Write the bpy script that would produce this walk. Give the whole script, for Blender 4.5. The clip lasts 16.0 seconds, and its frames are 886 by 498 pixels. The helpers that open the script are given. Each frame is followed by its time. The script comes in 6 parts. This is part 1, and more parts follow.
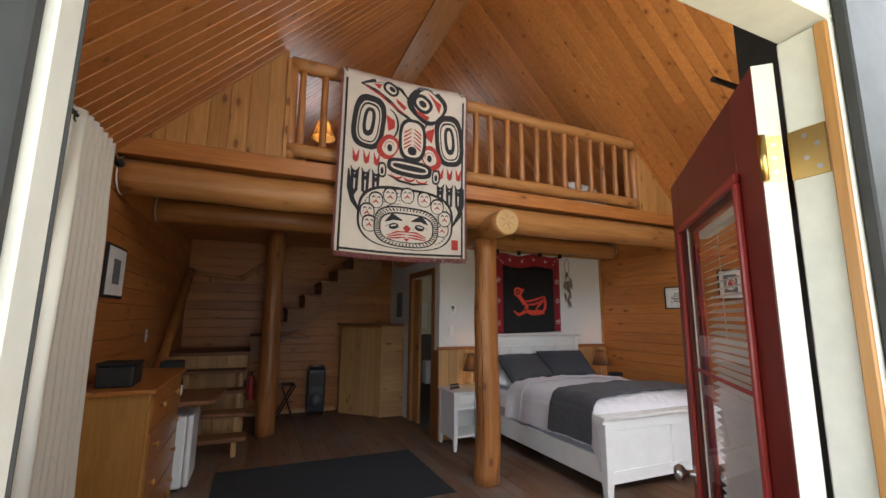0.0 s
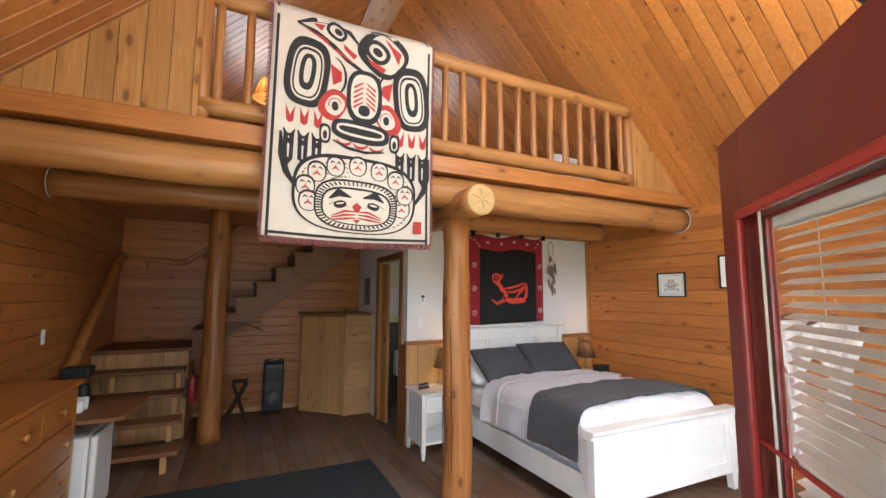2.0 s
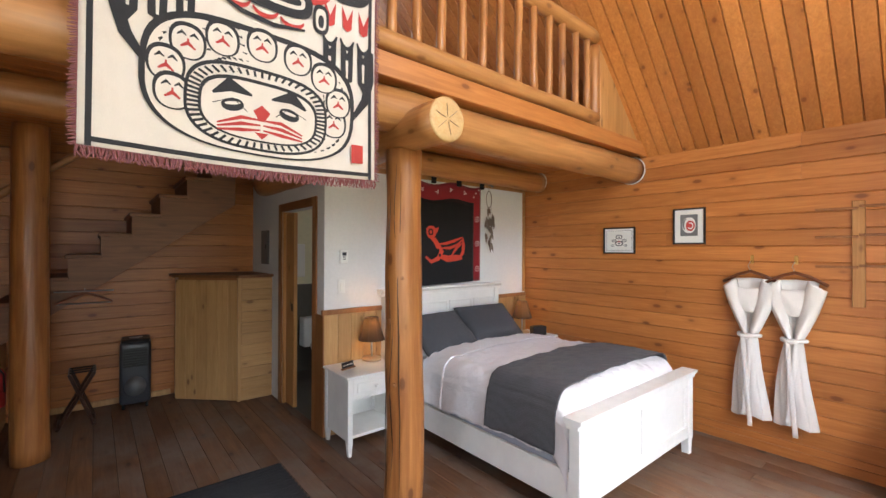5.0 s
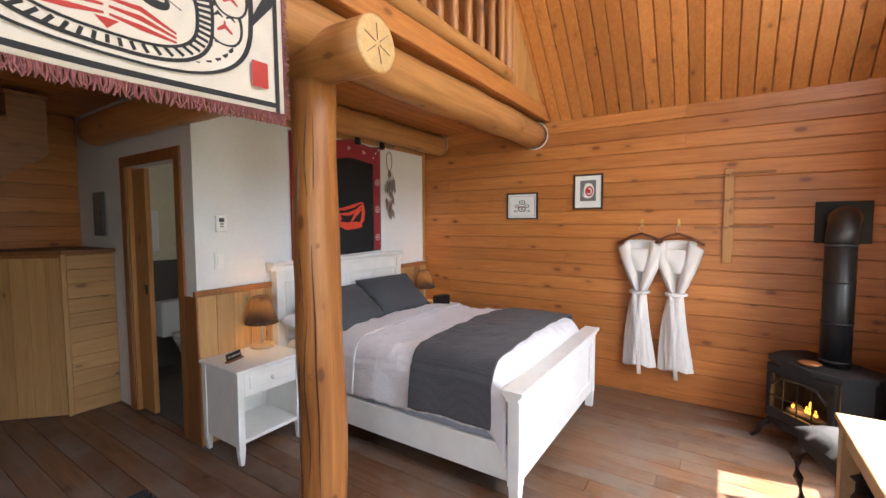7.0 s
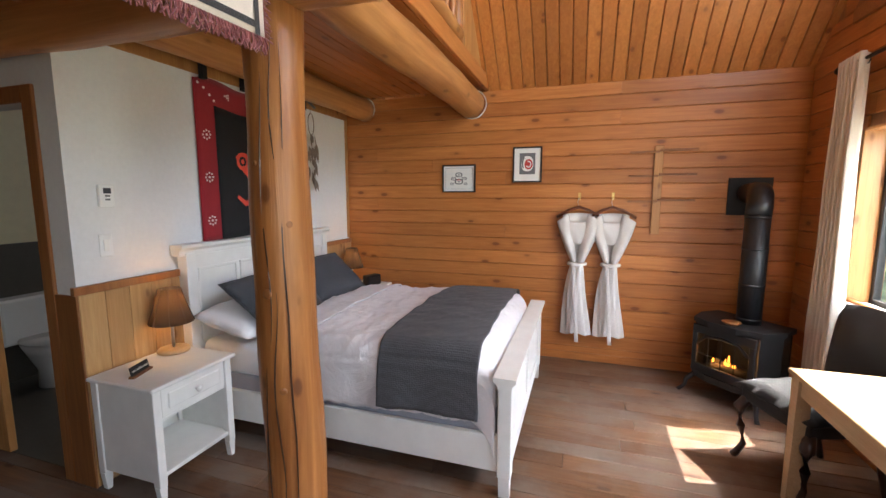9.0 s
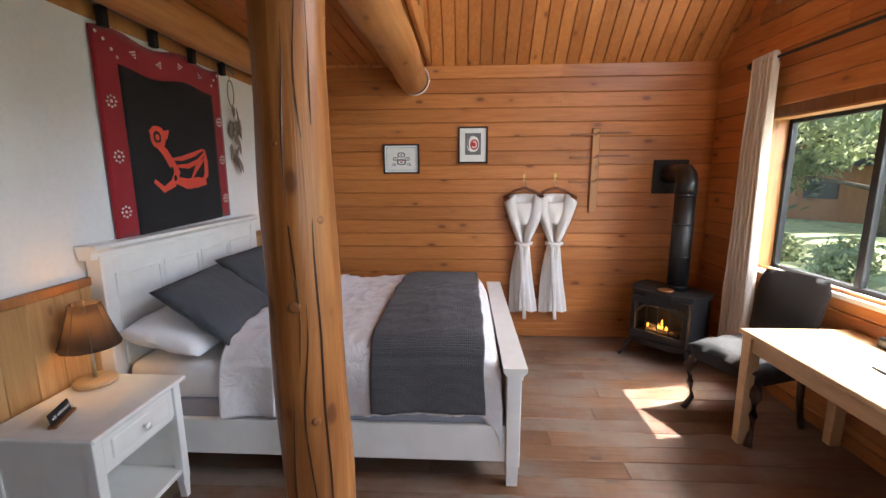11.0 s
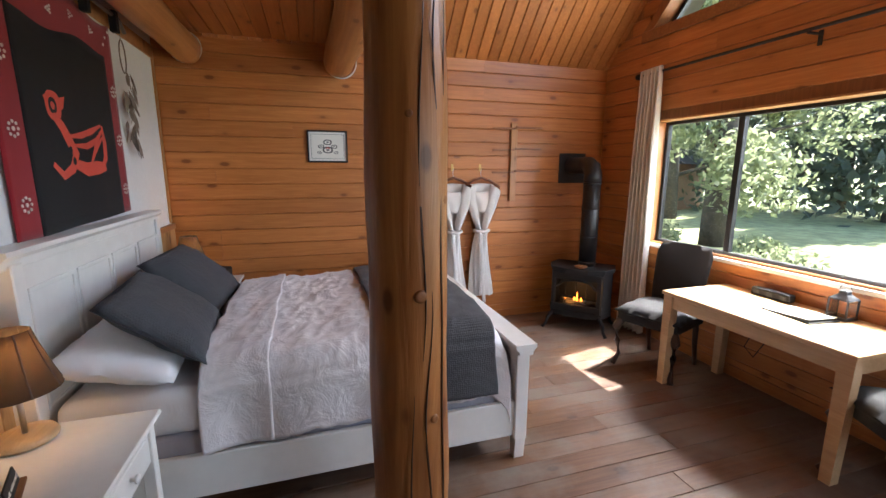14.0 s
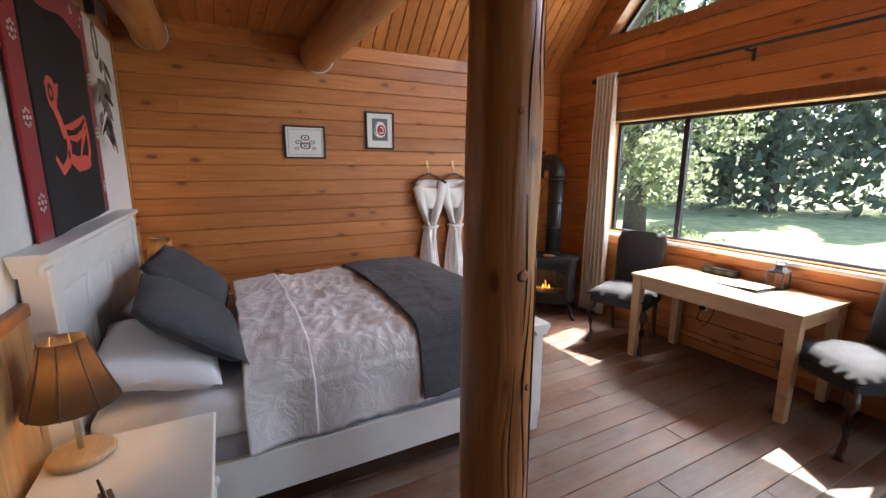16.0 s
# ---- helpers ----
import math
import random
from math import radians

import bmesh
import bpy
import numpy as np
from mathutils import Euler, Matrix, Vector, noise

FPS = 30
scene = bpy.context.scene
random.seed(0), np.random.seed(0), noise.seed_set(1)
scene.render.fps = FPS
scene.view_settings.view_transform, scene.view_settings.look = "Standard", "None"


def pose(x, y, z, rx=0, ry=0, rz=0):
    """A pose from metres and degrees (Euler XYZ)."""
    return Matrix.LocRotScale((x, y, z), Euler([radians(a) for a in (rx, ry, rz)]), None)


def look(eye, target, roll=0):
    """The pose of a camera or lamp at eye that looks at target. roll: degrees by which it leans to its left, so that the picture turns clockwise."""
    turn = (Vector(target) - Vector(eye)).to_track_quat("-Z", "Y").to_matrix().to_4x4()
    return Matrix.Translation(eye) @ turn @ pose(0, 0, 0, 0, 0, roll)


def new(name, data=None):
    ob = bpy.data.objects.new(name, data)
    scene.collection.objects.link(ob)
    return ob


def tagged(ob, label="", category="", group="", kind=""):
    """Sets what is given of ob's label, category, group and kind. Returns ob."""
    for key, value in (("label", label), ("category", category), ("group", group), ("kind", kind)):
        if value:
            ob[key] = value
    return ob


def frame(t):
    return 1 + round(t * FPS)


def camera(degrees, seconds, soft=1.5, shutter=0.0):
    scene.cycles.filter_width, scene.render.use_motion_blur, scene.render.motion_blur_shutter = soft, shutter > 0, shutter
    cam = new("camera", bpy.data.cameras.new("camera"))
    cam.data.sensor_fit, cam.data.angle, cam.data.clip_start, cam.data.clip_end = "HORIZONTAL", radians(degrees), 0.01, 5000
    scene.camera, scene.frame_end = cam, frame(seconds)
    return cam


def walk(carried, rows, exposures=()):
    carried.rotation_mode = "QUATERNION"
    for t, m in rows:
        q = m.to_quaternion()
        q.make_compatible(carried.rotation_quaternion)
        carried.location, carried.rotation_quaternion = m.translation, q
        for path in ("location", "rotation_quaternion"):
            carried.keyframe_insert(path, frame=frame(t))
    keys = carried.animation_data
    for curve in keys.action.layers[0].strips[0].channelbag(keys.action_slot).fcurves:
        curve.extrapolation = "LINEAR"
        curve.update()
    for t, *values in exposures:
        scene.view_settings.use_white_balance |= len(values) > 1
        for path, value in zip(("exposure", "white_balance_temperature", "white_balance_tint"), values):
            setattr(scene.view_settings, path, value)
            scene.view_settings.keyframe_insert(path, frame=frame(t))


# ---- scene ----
cam = camera(92.8, 16.0)
PATH = [
    (0, (0.140, -0.285, 1.508), (0.925, 1.527, 1.826), 0.55),
    (0.5, (0.220, -0.197, 1.539), (1.042, 1.601, 1.840), 0.48),
    (1, (0.357, -0.050, 1.582), (1.203, 1.742, 1.854), 0.32),
    (1.5, (0.473, 0.087, 1.626), (1.325, 1.880, 1.873), 0.35),
    (2, (0.560, 0.240, 1.654), (1.421, 2.033, 1.870), 0.28),
    (2.5, (0.620, 0.405, 1.664), (1.493, 2.195, 1.846), 0.52),
    (3, (0.664, 0.565, 1.677), (1.577, 2.338, 1.829), 0.25),
    (3.2, (0.713, 0.631, 1.688), (1.641, 2.397, 1.826), 0.36),
    (5.3, (0.719, 1.301, 1.653), (2.062, 2.783, 1.636), 0.16),
    (5.5, (0.724, 1.356, 1.636), (2.114, 2.794, 1.610), 0.07),
    (6, (0.737, 1.476, 1.621), (2.227, 2.808, 1.555), -0.01),
    (6.5, (0.766, 1.588, 1.606), (2.348, 2.808, 1.514), -0.29),
    (7, (0.784, 1.703, 1.608), (2.450, 2.803, 1.483), -0.24),
    (7.5, (0.800, 1.816, 1.611), (2.534, 2.800, 1.454), -0.18),
    (8, (0.790, 1.970, 1.632), (2.586, 2.826, 1.434), -0.13),
    (8.5, (0.808, 2.118, 1.619), (2.654, 2.855, 1.394), -0.08),
    (9, (0.834, 2.293, 1.603), (2.720, 2.910, 1.354), -0.03),
    (9.2, (0.847, 2.364, 1.596), (2.747, 2.929, 1.336), -0.22),
    (11.3, (0.914, 2.963, 1.632), (2.886, 2.993, 1.299), -0.10),
    (11.5, (0.924, 3.018, 1.595), (2.898, 2.999, 1.277), 0.01),
    (12, (0.956, 3.146, 1.580), (2.924, 3.006, 1.255), -0.06),
    (12.5, (0.975, 3.277, 1.588), (2.928, 3.012, 1.245), 0.06),
    (13, (0.987, 3.401, 1.589), (2.919, 3.024, 1.236), 0.00),
    (13.5, (0.990, 3.530, 1.596), (2.897, 3.049, 1.233), -0.05),
    (14, (1.017, 3.663, 1.582), (2.894, 3.080, 1.211), 0.19),
    (14.5, (1.044, 3.794, 1.580), (2.888, 3.122, 1.198), -0.07),
    (15, (1.063, 3.913, 1.575), (2.874, 3.159, 1.189), -0.13),
    (15.5, (1.080, 4.039, 1.578), (2.854, 3.204, 1.185), -0.19),
    (16, (1.103, 4.179, 1.562), (2.846, 3.276, 1.184), 0.11),
]
walk(cam, [(t, look(eye, target, roll)) for t, eye, target, roll in PATH],
     exposures=[(0.0, 1.5, 6350, 10), (1.0, 2.1, 6300, 10), (2.5, 2.45, 6300, 10), (6.0, 2.5, 6250, 10), (9.0, 2.3, 6150, 10), (12.5, 2.18, 5950, 10), (16.0, 2.08, 5900, 10)])

# ---- light ----
world = bpy.data.worlds.new("world")
scene.world = world
world.use_nodes = True
wn = world.node_tree.nodes
sky = wn.new("ShaderNodeTexSky")
sky.sky_type = "NISHITA"
sky.sun_disc = False
sky.sun_elevation = radians(57)
sky.sun_rotation = radians(171)
wn["Background"].inputs["Strength"].default_value = 0.15
world.node_tree.links.new(sky.outputs[0], wn["Background"].inputs["Color"])
sun = new("sun", bpy.data.lights.new("sun", "SUN"))
sun.data.energy = 5.0
sun.data.angle = radians(0.5)
sun.data.color = (1.0, 0.95, 0.87)
sun.matrix_world = look((0.12 * 20, -0.63 * 20, 20), (0, 0, 0))


def area(name, eye, target, w, h, power, color=(0.93, 0.97, 1.0)):
    d = bpy.data.lights.new(name, "AREA")
    d.shape, d.size, d.size_y, d.energy, d.color = "RECTANGLE", w, h, power, color
    ob = new(name, d)
    ob.matrix_world = look(eye, target)
    return ob


area("daylight_window", (3.1, -0.30, 2.62), (3.1, 2.3, 0.55), 3.0, 1.0, 40)
area("daylight_door", (0.6, -1.5, 1.5), (0.9, 3, 1.2), 1.8, 1.9, 14)
area("daylight_gable", (2.1, 0.36, 3.6), (2.1, 3, 2.8), 2.0, 1.0, 13)
area("daylight_side_window", (-0.95, 1.35, 1.6), (2, 1.6, 1.2), 1.0, 1.2, 5)
area("daylight_bathroom", (5.0, 5.6, 1.75), (3, 5.8, 1.2), 0.5, 0.9, 2)
# Added fill lamp for the loft; the north wall has no window.
area("fill_loft", (2.1, 6.9, 4.0), (2.1, 4, 3.4), 1.0, 0.8, 4)


# ---- materials ----
def material(name):
    m = bpy.data.materials.new(name)
    m.use_nodes = True
    nt = m.node_tree
    return m, nt, nt.nodes["Principled BSDF"]


def node(nt, kind, **values):
    n = nt.nodes.new(kind)
    for k, v in values.items():
        n.inputs[k.replace("_", " ")].default_value = v
    return n


def coords(nt, scale, drift=7.0):
    """World place, shifted for each piece, stretched along the grain."""
    g = nt.nodes.new("ShaderNodeNewGeometry")
    o = nt.nodes.new("ShaderNodeObjectInfo")
    add = nt.nodes.new("ShaderNodeMath")
    add.operation = "ADD"
    nt.links.new(o.outputs["Random"], add.inputs[0])
    nt.links.new(g.outputs["Random Per Island"], add.inputs[1])
    mul = nt.nodes.new("ShaderNodeVectorMath")
    mul.operation = "SCALE"
    comb = nt.nodes.new("ShaderNodeCombineXYZ")
    for i in range(3):
        nt.links.new(add.outputs[0], comb.inputs[i])
    nt.links.new(comb.outputs[0], mul.inputs[0])
    mul.inputs["Scale"].default_value = drift
    plus = nt.nodes.new("ShaderNodeVectorMath")
    plus.operation = "ADD"
    nt.links.new(g.outputs["Position"], plus.inputs[0])
    nt.links.new(mul.outputs[0], plus.inputs[1])
    mp = nt.nodes.new("ShaderNodeMapping")
    mp.inputs["Scale"].default_value = scale
    nt.links.new(plus.outputs[0], mp.inputs["Vector"])
    return plus.outputs[0], mp.outputs[0], add.outputs[0]


def ramp(nt, source, stops):
    r = nt.nodes.new("ShaderNodeValToRGB")
    while len(r.color_ramp.elements) < len(stops):
        r.color_ramp.elements.new(0.5)
    for e, (p, c) in zip(r.color_ramp.elements, stops):
        e.position = p
        e.color = (*c, 1) if len(c) == 3 else c
    nt.links.new(source, r.inputs[0])
    return r.outputs[0]


def mix(nt, fac, a, b, mode="MIX"):
    m = nt.nodes.new("ShaderNodeMix")
    m.data_type, m.blend_type = "RGBA", mode
    for value, slot in ((fac, 0), (a, 6), (b, 7)):
        if isinstance(value, (int, float)):
            m.inputs[slot].default_value = value
        elif isinstance(value, tuple):
            m.inputs[slot].default_value = (*value, 1)
        else:
            nt.links.new(value, m.inputs[slot])
    return m.outputs[2]


def bump(nt, bsdf, source, strength, distance=0.01):
    b = node(nt, "ShaderNodeBump", Strength=strength, Distance=distance)
    nt.links.new(source, b.inputs["Height"])
    nt.links.new(b.outputs[0], bsdf.inputs["Normal"])


def wood(name, light, dark, axis, rough=0.45, knots=1.0, vary=0.25, grain=1.0, worn=0.0, relief=0.12):
    m, nt, bsdf = material(name)
    sc = [16.0, 16.0, 16.0]
    sc["xyz".index(axis)] = 0.9
    raw, st, rnd = coords(nt, sc)
    n1 = node(nt, "ShaderNodeTexNoise", Scale=2.2 * grain, Detail=5.0, Roughness=0.6, Distortion=0.9)
    nt.links.new(st, n1.inputs["Vector"])
    col = ramp(nt, n1.outputs["Fac"], [(0.28, dark), (0.52, tuple((a + b) / 2 for a, b in zip(light, dark))), (0.72, light)])
    fine = node(nt, "ShaderNodeTexNoise", Scale=9.0 * grain, Detail=3.0)
    nt.links.new(st, fine.inputs["Vector"])
    col = mix(nt, 0.35, col, ramp(nt, fine.outputs["Fac"], [(0.3, (0.72, 0.66, 0.6)), (0.7, (1, 1, 1))]), "MULTIPLY")
    tone = ramp(nt, node_fract(nt, rnd), [(0.0, (1 - vary, 1 - vary * 1.15, 1 - vary * 1.3)), (1.0, (1, 1, 1))])
    col = mix(nt, 1.0, col, tone, "MULTIPLY")
    if knots:
        ks = [7.0, 7.0, 7.0]
        ks["xyz".index(axis)] = 3.2
        km = nt.nodes.new("ShaderNodeMapping")
        km.inputs["Scale"].default_value = ks
        nt.links.new(raw, km.inputs["Vector"])
        v = node(nt, "ShaderNodeTexVoronoi", Scale=1.0, Randomness=1.0)
        nt.links.new(km.outputs[0], v.inputs["Vector"])
        spot = ramp(nt, v.outputs["Distance"], [(0.0, (1, 1, 1)), (0.09, (0.95, 0.95, 0.95)), (0.15, (0.2, 0.2, 0.2)), (0.34, (0, 0, 0))])
        amount = nt.nodes.new("ShaderNodeMath")
        amount.operation = "MULTIPLY"
        amount.inputs[1].default_value = 0.85 * knots
        nt.links.new(spot, amount.inputs[0])
        col = mix(nt, amount.outputs[0], col, (dark[0] * 0.32, dark[1] * 0.24, dark[2] * 0.2))
    if worn:
        w = node(nt, "ShaderNodeTexNoise", Scale=1.7, Detail=6.0, Roughness=0.65)
        nt.links.new(raw, w.inputs["Vector"])
        wear = ramp(nt, w.outputs["Fac"], [(0.42, (0, 0, 0)), (0.62, (worn, worn, worn))])
        col = mix(nt, wear, col, (0.20, 0.16, 0.13))
        rr = ramp(nt, w.outputs["Fac"], [(0.4, (rough, rough, rough)), (0.7, (rough + 0.3, rough + 0.3, rough + 0.3))])
        nt.links.new(rr, bsdf.inputs["Roughness"])
    else:
        bsdf.inputs["Roughness"].default_value = rough
    nt.links.new(col, bsdf.inputs["Base Color"])
    bump(nt, bsdf, n1.outputs["Fac"], relief, 0.004)
    return m


def node_fract(nt, source):
    f = nt.nodes.new("ShaderNodeMath")
    f.operation = "FRACT"
    nt.links.new(source, f.inputs[0])
    return f.outputs[0]


def plain(name, color, rough=0.5, metal=0.0, spot=0.08, scale=14.0, relief=0.05, sheen=0.0):
    m, nt, bsdf = material(name)
    raw, st, rnd = coords(nt, (1, 1, 1))
    n = node(nt, "ShaderNodeTexNoise", Scale=scale, Detail=5.0, Roughness=0.6)
    nt.links.new(raw, n.inputs["Vector"])
    big = node(nt, "ShaderNodeTexNoise", Scale=scale * 0.15, Detail=3.0)
    nt.links.new(raw, big.inputs["Vector"])
    col = ramp(nt, n.outputs["Fac"], [(0.3, tuple(c * (1 - spot) for c in color)), (0.7, tuple(min(1, c * (1 + spot)) for c in color))])
    col = mix(nt, 0.5, col, ramp(nt, big.outputs["Fac"], [(0.3, (1 - spot, 1 - spot, 1 - spot)), (0.7, (1, 1, 1))]), "MULTIPLY")
    nt.links.new(col, bsdf.inputs["Base Color"])
    bsdf.inputs["Roughness"].default_value = rough
    bsdf.inputs["Metallic"].default_value = metal
    if sheen:
        bsdf.inputs["Sheen Weight"].default_value = sheen
    bump(nt, bsdf, n.outputs["Fac"], relief, 0.004)
    return m


def cloth(name, color, weave=260.0, relief=0.35, sheen=0.25, wrinkle=0.0, spot=0.12):
    m, nt, bsdf = material(name)
    raw, st, rnd = coords(nt, (1, 1, 1))
    v = node(nt, "ShaderNodeTexVoronoi", Scale=weave, Randomness=0.35)
    nt.links.new(raw, v.inputs["Vector"])
    big = node(nt, "ShaderNodeTexNoise", Scale=7.0, Detail=5.0, Roughness=0.6, Distortion=0.6)
    nt.links.new(raw, big.inputs["Vector"])
    col = ramp(nt, v.outputs["Distance"], [(0.0, color), (0.8, tuple(c * (1 - 2 * spot) for c in color))])
    col = mix(nt, 0.6, col, ramp(nt, big.outputs["Fac"], [(0.3, (1 - spot, 1 - spot, 1 - spot)), (0.7, (1, 1, 1))]), "MULTIPLY")
    nt.links.new(col, bsdf.inputs["Base Color"])
    bsdf.inputs["Roughness"].default_value = 0.9
    bsdf.inputs["Sheen Weight"].default_value = sheen
    b1 = node(nt, "ShaderNodeBump", Strength=relief, Distance=0.003)
    nt.links.new(v.outputs["Distance"], b1.inputs["Height"])
    if wrinkle:
        b2 = node(nt, "ShaderNodeBump", Strength=wrinkle, Distance=0.02)
        nt.links.new(big.outputs["Fac"], b2.inputs["Height"])
        nt.links.new(b2.outputs[0], b1.inputs["Normal"])
    nt.links.new(b1.outputs[0], bsdf.inputs["Normal"])
    return m


def glow(name, color, strength):
    m, nt, bsdf = material(name)
    bsdf.inputs["Base Color"].default_value = (*color, 1)
    bsdf.inputs["Emission Color"].default_value = (*color, 1)
    bsdf.inputs["Emission Strength"].default_value = strength
    return m


def clear(name, tint=(1, 1, 1), rough=0.0):
    m, nt, bsdf = material(name)
    bsdf.inputs["Base Color"].default_value = (*tint, 1)
    bsdf.inputs["Transmission Weight"].default_value = 1.0
    bsdf.inputs["Roughness"].default_value = rough
    bsdf.inputs["IOR"].default_value = 1.1
    return m


PINE_L, PINE_D = (0.61, 0.245, 0.066), (0.44, 0.148, 0.032)
M_SIDE_Y = wood("pine_siding_y", PINE_L, PINE_D, "y", 0.42)
M_SIDE_X = wood("pine_siding_x", PINE_L, PINE_D, "x", 0.42)
M_CEIL = wood("pine_ceiling", (0.66, 0.275, 0.074), (0.48, 0.170, 0.038), "x", 0.36, vary=0.3)
M_VERT = wood("pine_vertical", (0.58, 0.30, 0.10), (0.43, 0.19, 0.055), "z", 0.42)
M_PALE = wood("pale_pine_panel", (0.62, 0.38, 0.16), (0.48, 0.26, 0.095), "z", 0.48)
M_TRIM = wood("stained_trim", (0.38, 0.16, 0.05), (0.24, 0.09, 0.028), "z", 0.4, knots=0)
M_TRIM_Y = wood("stained_trim_y", (0.38, 0.16, 0.05), (0.24, 0.09, 0.028), "y", 0.4, knots=0)
M_TREAD = wood("tread_wood", (0.31, 0.135, 0.05), (0.19, 0.074, 0.027), "x", 0.55, knots=0.5)
M_FLOOR = wood("floor_plank", (0.245, 0.12, 0.054), (0.135, 0.06, 0.027), "y", 0.5, knots=1.0, vary=0.42, worn=0.75, relief=0.3)
M_LOG_X = wood("log_x", (0.57, 0.27, 0.09), (0.36, 0.145, 0.04), "x", 0.4, knots=0.8, vary=0.1, grain=0.5, relief=0.5)
M_LOG_Y = wood("log_y", (0.57, 0.27, 0.09), (0.36, 0.145, 0.04), "y", 0.4, knots=0.8, vary=0.1, grain=0.5, relief=0.5)
M_LOG_Z = wood("log_z", (0.54, 0.235, 0.070), (0.31, 0.11, 0.030), "z", 0.36, knots=1.0, vary=0.1, grain=0.6, relief=1.0)
M_END = wood("log_end", (0.66, 0.44, 0.2), (0.55, 0.32, 0.12), "y", 0.6, knots=0, vary=0.1)
M_TABLE = wood("table_birch", (0.66, 0.46, 0.25), (0.55, 0.36, 0.18), "x", 0.35, knots=0.25, vary=0.06)
M_DRESSER = wood("dresser_pine", (0.50, 0.20, 0.045), (0.36, 0.13, 0.03), "y", 0.3, knots=0.9)
M_DRESSER_END = wood("dresser_end", (0.58, 0.30, 0.075), (0.46, 0.21, 0.05), "z", 0.35, knots=1)
M_DARKWOOD = wood("dark_wood", (0.075, 0.032, 0.018), (0.04, 0.017, 0.01), "z", 0.3, knots=0)
M_HANGER = wood("hanger_wood", (0.25, 0.08, 0.03), (0.15, 0.05, 0.02), "y", 0.3, knots=0)
M_WHITEWALL = plain("white_wall_paint", (0.72, 0.72, 0.71), 0.8, spot=0.03, scale=40, relief=0.08)
M_BATHWALL = plain("cream_wall_paint", (0.68, 0.62, 0.42), 0.7, spot=0.04)
M_WHITE = plain("white_furniture_paint", (0.80, 0.79, 0.75), 0.4, spot=0.04, scale=9)
M_JAMB = plain("jamb_paint", (0.76, 0.73, 0.68), 0.5, spot=0.07)
M_RED = plain("red_door_paint", (0.16, 0.014, 0.012), 0.4, spot=0.15, scale=6)
M_REDTRIM = plain("red_trim_paint", (0.34, 0.02, 0.018), 0.35, spot=0.1)
M_EXT = plain("exterior_paint", (0.045, 0.045, 0.048), 0.7, spot=0.2)
M_BLACK = plain("black_iron", (0.009, 0.009, 0.010), 0.6, spot=0.2)
M_BLACKGLOSS = plain("black_enamel", (0.010, 0.010, 0.011), 0.4, spot=0.1)
M_BRASS = plain("brass", (0.72, 0.5, 0.18), 0.3, 1.0)
M_STEEL = plain("brushed_steel", (0.6, 0.6, 0.6), 0.3, 1.0)
M_GREY = plain("grey_plastic", (0.030, 0.034, 0.042), 0.35)
M_GREYMETAL = plain("grey_panel", (0.16, 0.165, 0.17), 0.45, 0.3)
M_PLASTIC = plain("white_plastic", (0.8, 0.8, 0.78), 0.35, spot=0.02)
M_CERAMIC = plain("ceramic", (0.85, 0.85, 0.83), 0.12, spot=0.01)
M_SHEET = cloth("white_sheet", (0.80, 0.79, 0.80), 500, 0.1, wrinkle=0.35, spot=0.03)
M_DUVET = cloth("white_duvet", (0.78, 0.75, 0.76), 420, 0.15, wrinkle=0.8, spot=0.04)
M_BOXSPRING = cloth("grey_sheet", (0.40, 0.41, 0.47), 400, 0.1, wrinkle=0.2)
M_THROW = cloth("grey_throw", (0.095, 0.095, 0.105), 95, 0.9, sheen=0.08, spot=0.2)
M_PILLOWGREY = cloth("grey_pillow", (0.075, 0.078, 0.088), 110, 0.8, sheen=0.08, wrinkle=0.5)
M_CHAIR = cloth("charcoal_fabric", (0.022, 0.019, 0.018), 300, 0.4, sheen=0.03)
M_CURTAIN = cloth("cream_curtain", (0.74, 0.68, 0.58), 500, 0.2, wrinkle=0.2, spot=0.04)
M_ROBE = cloth("robe_cloth", (0.80, 0.76, 0.72), 330, 0.5, wrinkle=0.4, spot=0.06)
M_RUG = cloth("rug_charcoal", (0.020, 0.021, 0.024), 120, 0.9, sheen=0.02, spot=0.25)
M_SHADE = plain("taupe_shade", (0.11, 0.09, 0.08), 0.9)
M_BULB = glow("bulb_glow", (1.0, 0.50, 0.14), 12.0)
M_FLAME = glow("flame_glow", (1.0, 0.24, 0.02), 1.6)
M_TAPWHITE = cloth("tapestry_cream", (0.72, 0.62, 0.52), 330, 0.5, spot=0.08)
M_TAPBLACK = cloth("tapestry_black", (0.022, 0.02, 0.022), 330, 0.5)
M_TAPRED = cloth("tapestry_red", (0.50, 0.045, 0.035), 330, 0.5)
M_FRINGE = cloth("fringe_red", (0.36, 0.10, 0.10), 200, 0.6, spot=0.3)
M_FELT = cloth("black_felt", (0.008, 0.008, 0.009), 600, 0.2, sheen=0.05)
M_FELTRED = cloth("red_felt", (0.32, 0.008, 0.016), 600, 0.2)
M_FELTORANGE = cloth("orange_red_felt", (0.72, 0.06, 0.025), 600, 0.2)
M_BUTTON = plain("shell_button", (0.75, 0.7, 0.65), 0.3)
M_PAPER = plain("paper", (0.8, 0.79, 0.74), 0.8, spot=0.02)
M_INK = plain("ink_grey", (0.16, 0.16, 0.16), 0.8)
M_INKRED = plain("ink_red", (0.5, 0.04, 0.03), 0.8)
M_GLASS = clear("window_glass")
M_TILE = plain("bathroom_tile", (0.085, 0.075, 0.062), 0.4)
M_FEATHER = plain("feather", (0.24, 0.19, 0.15), 0.9, spot=0.4)
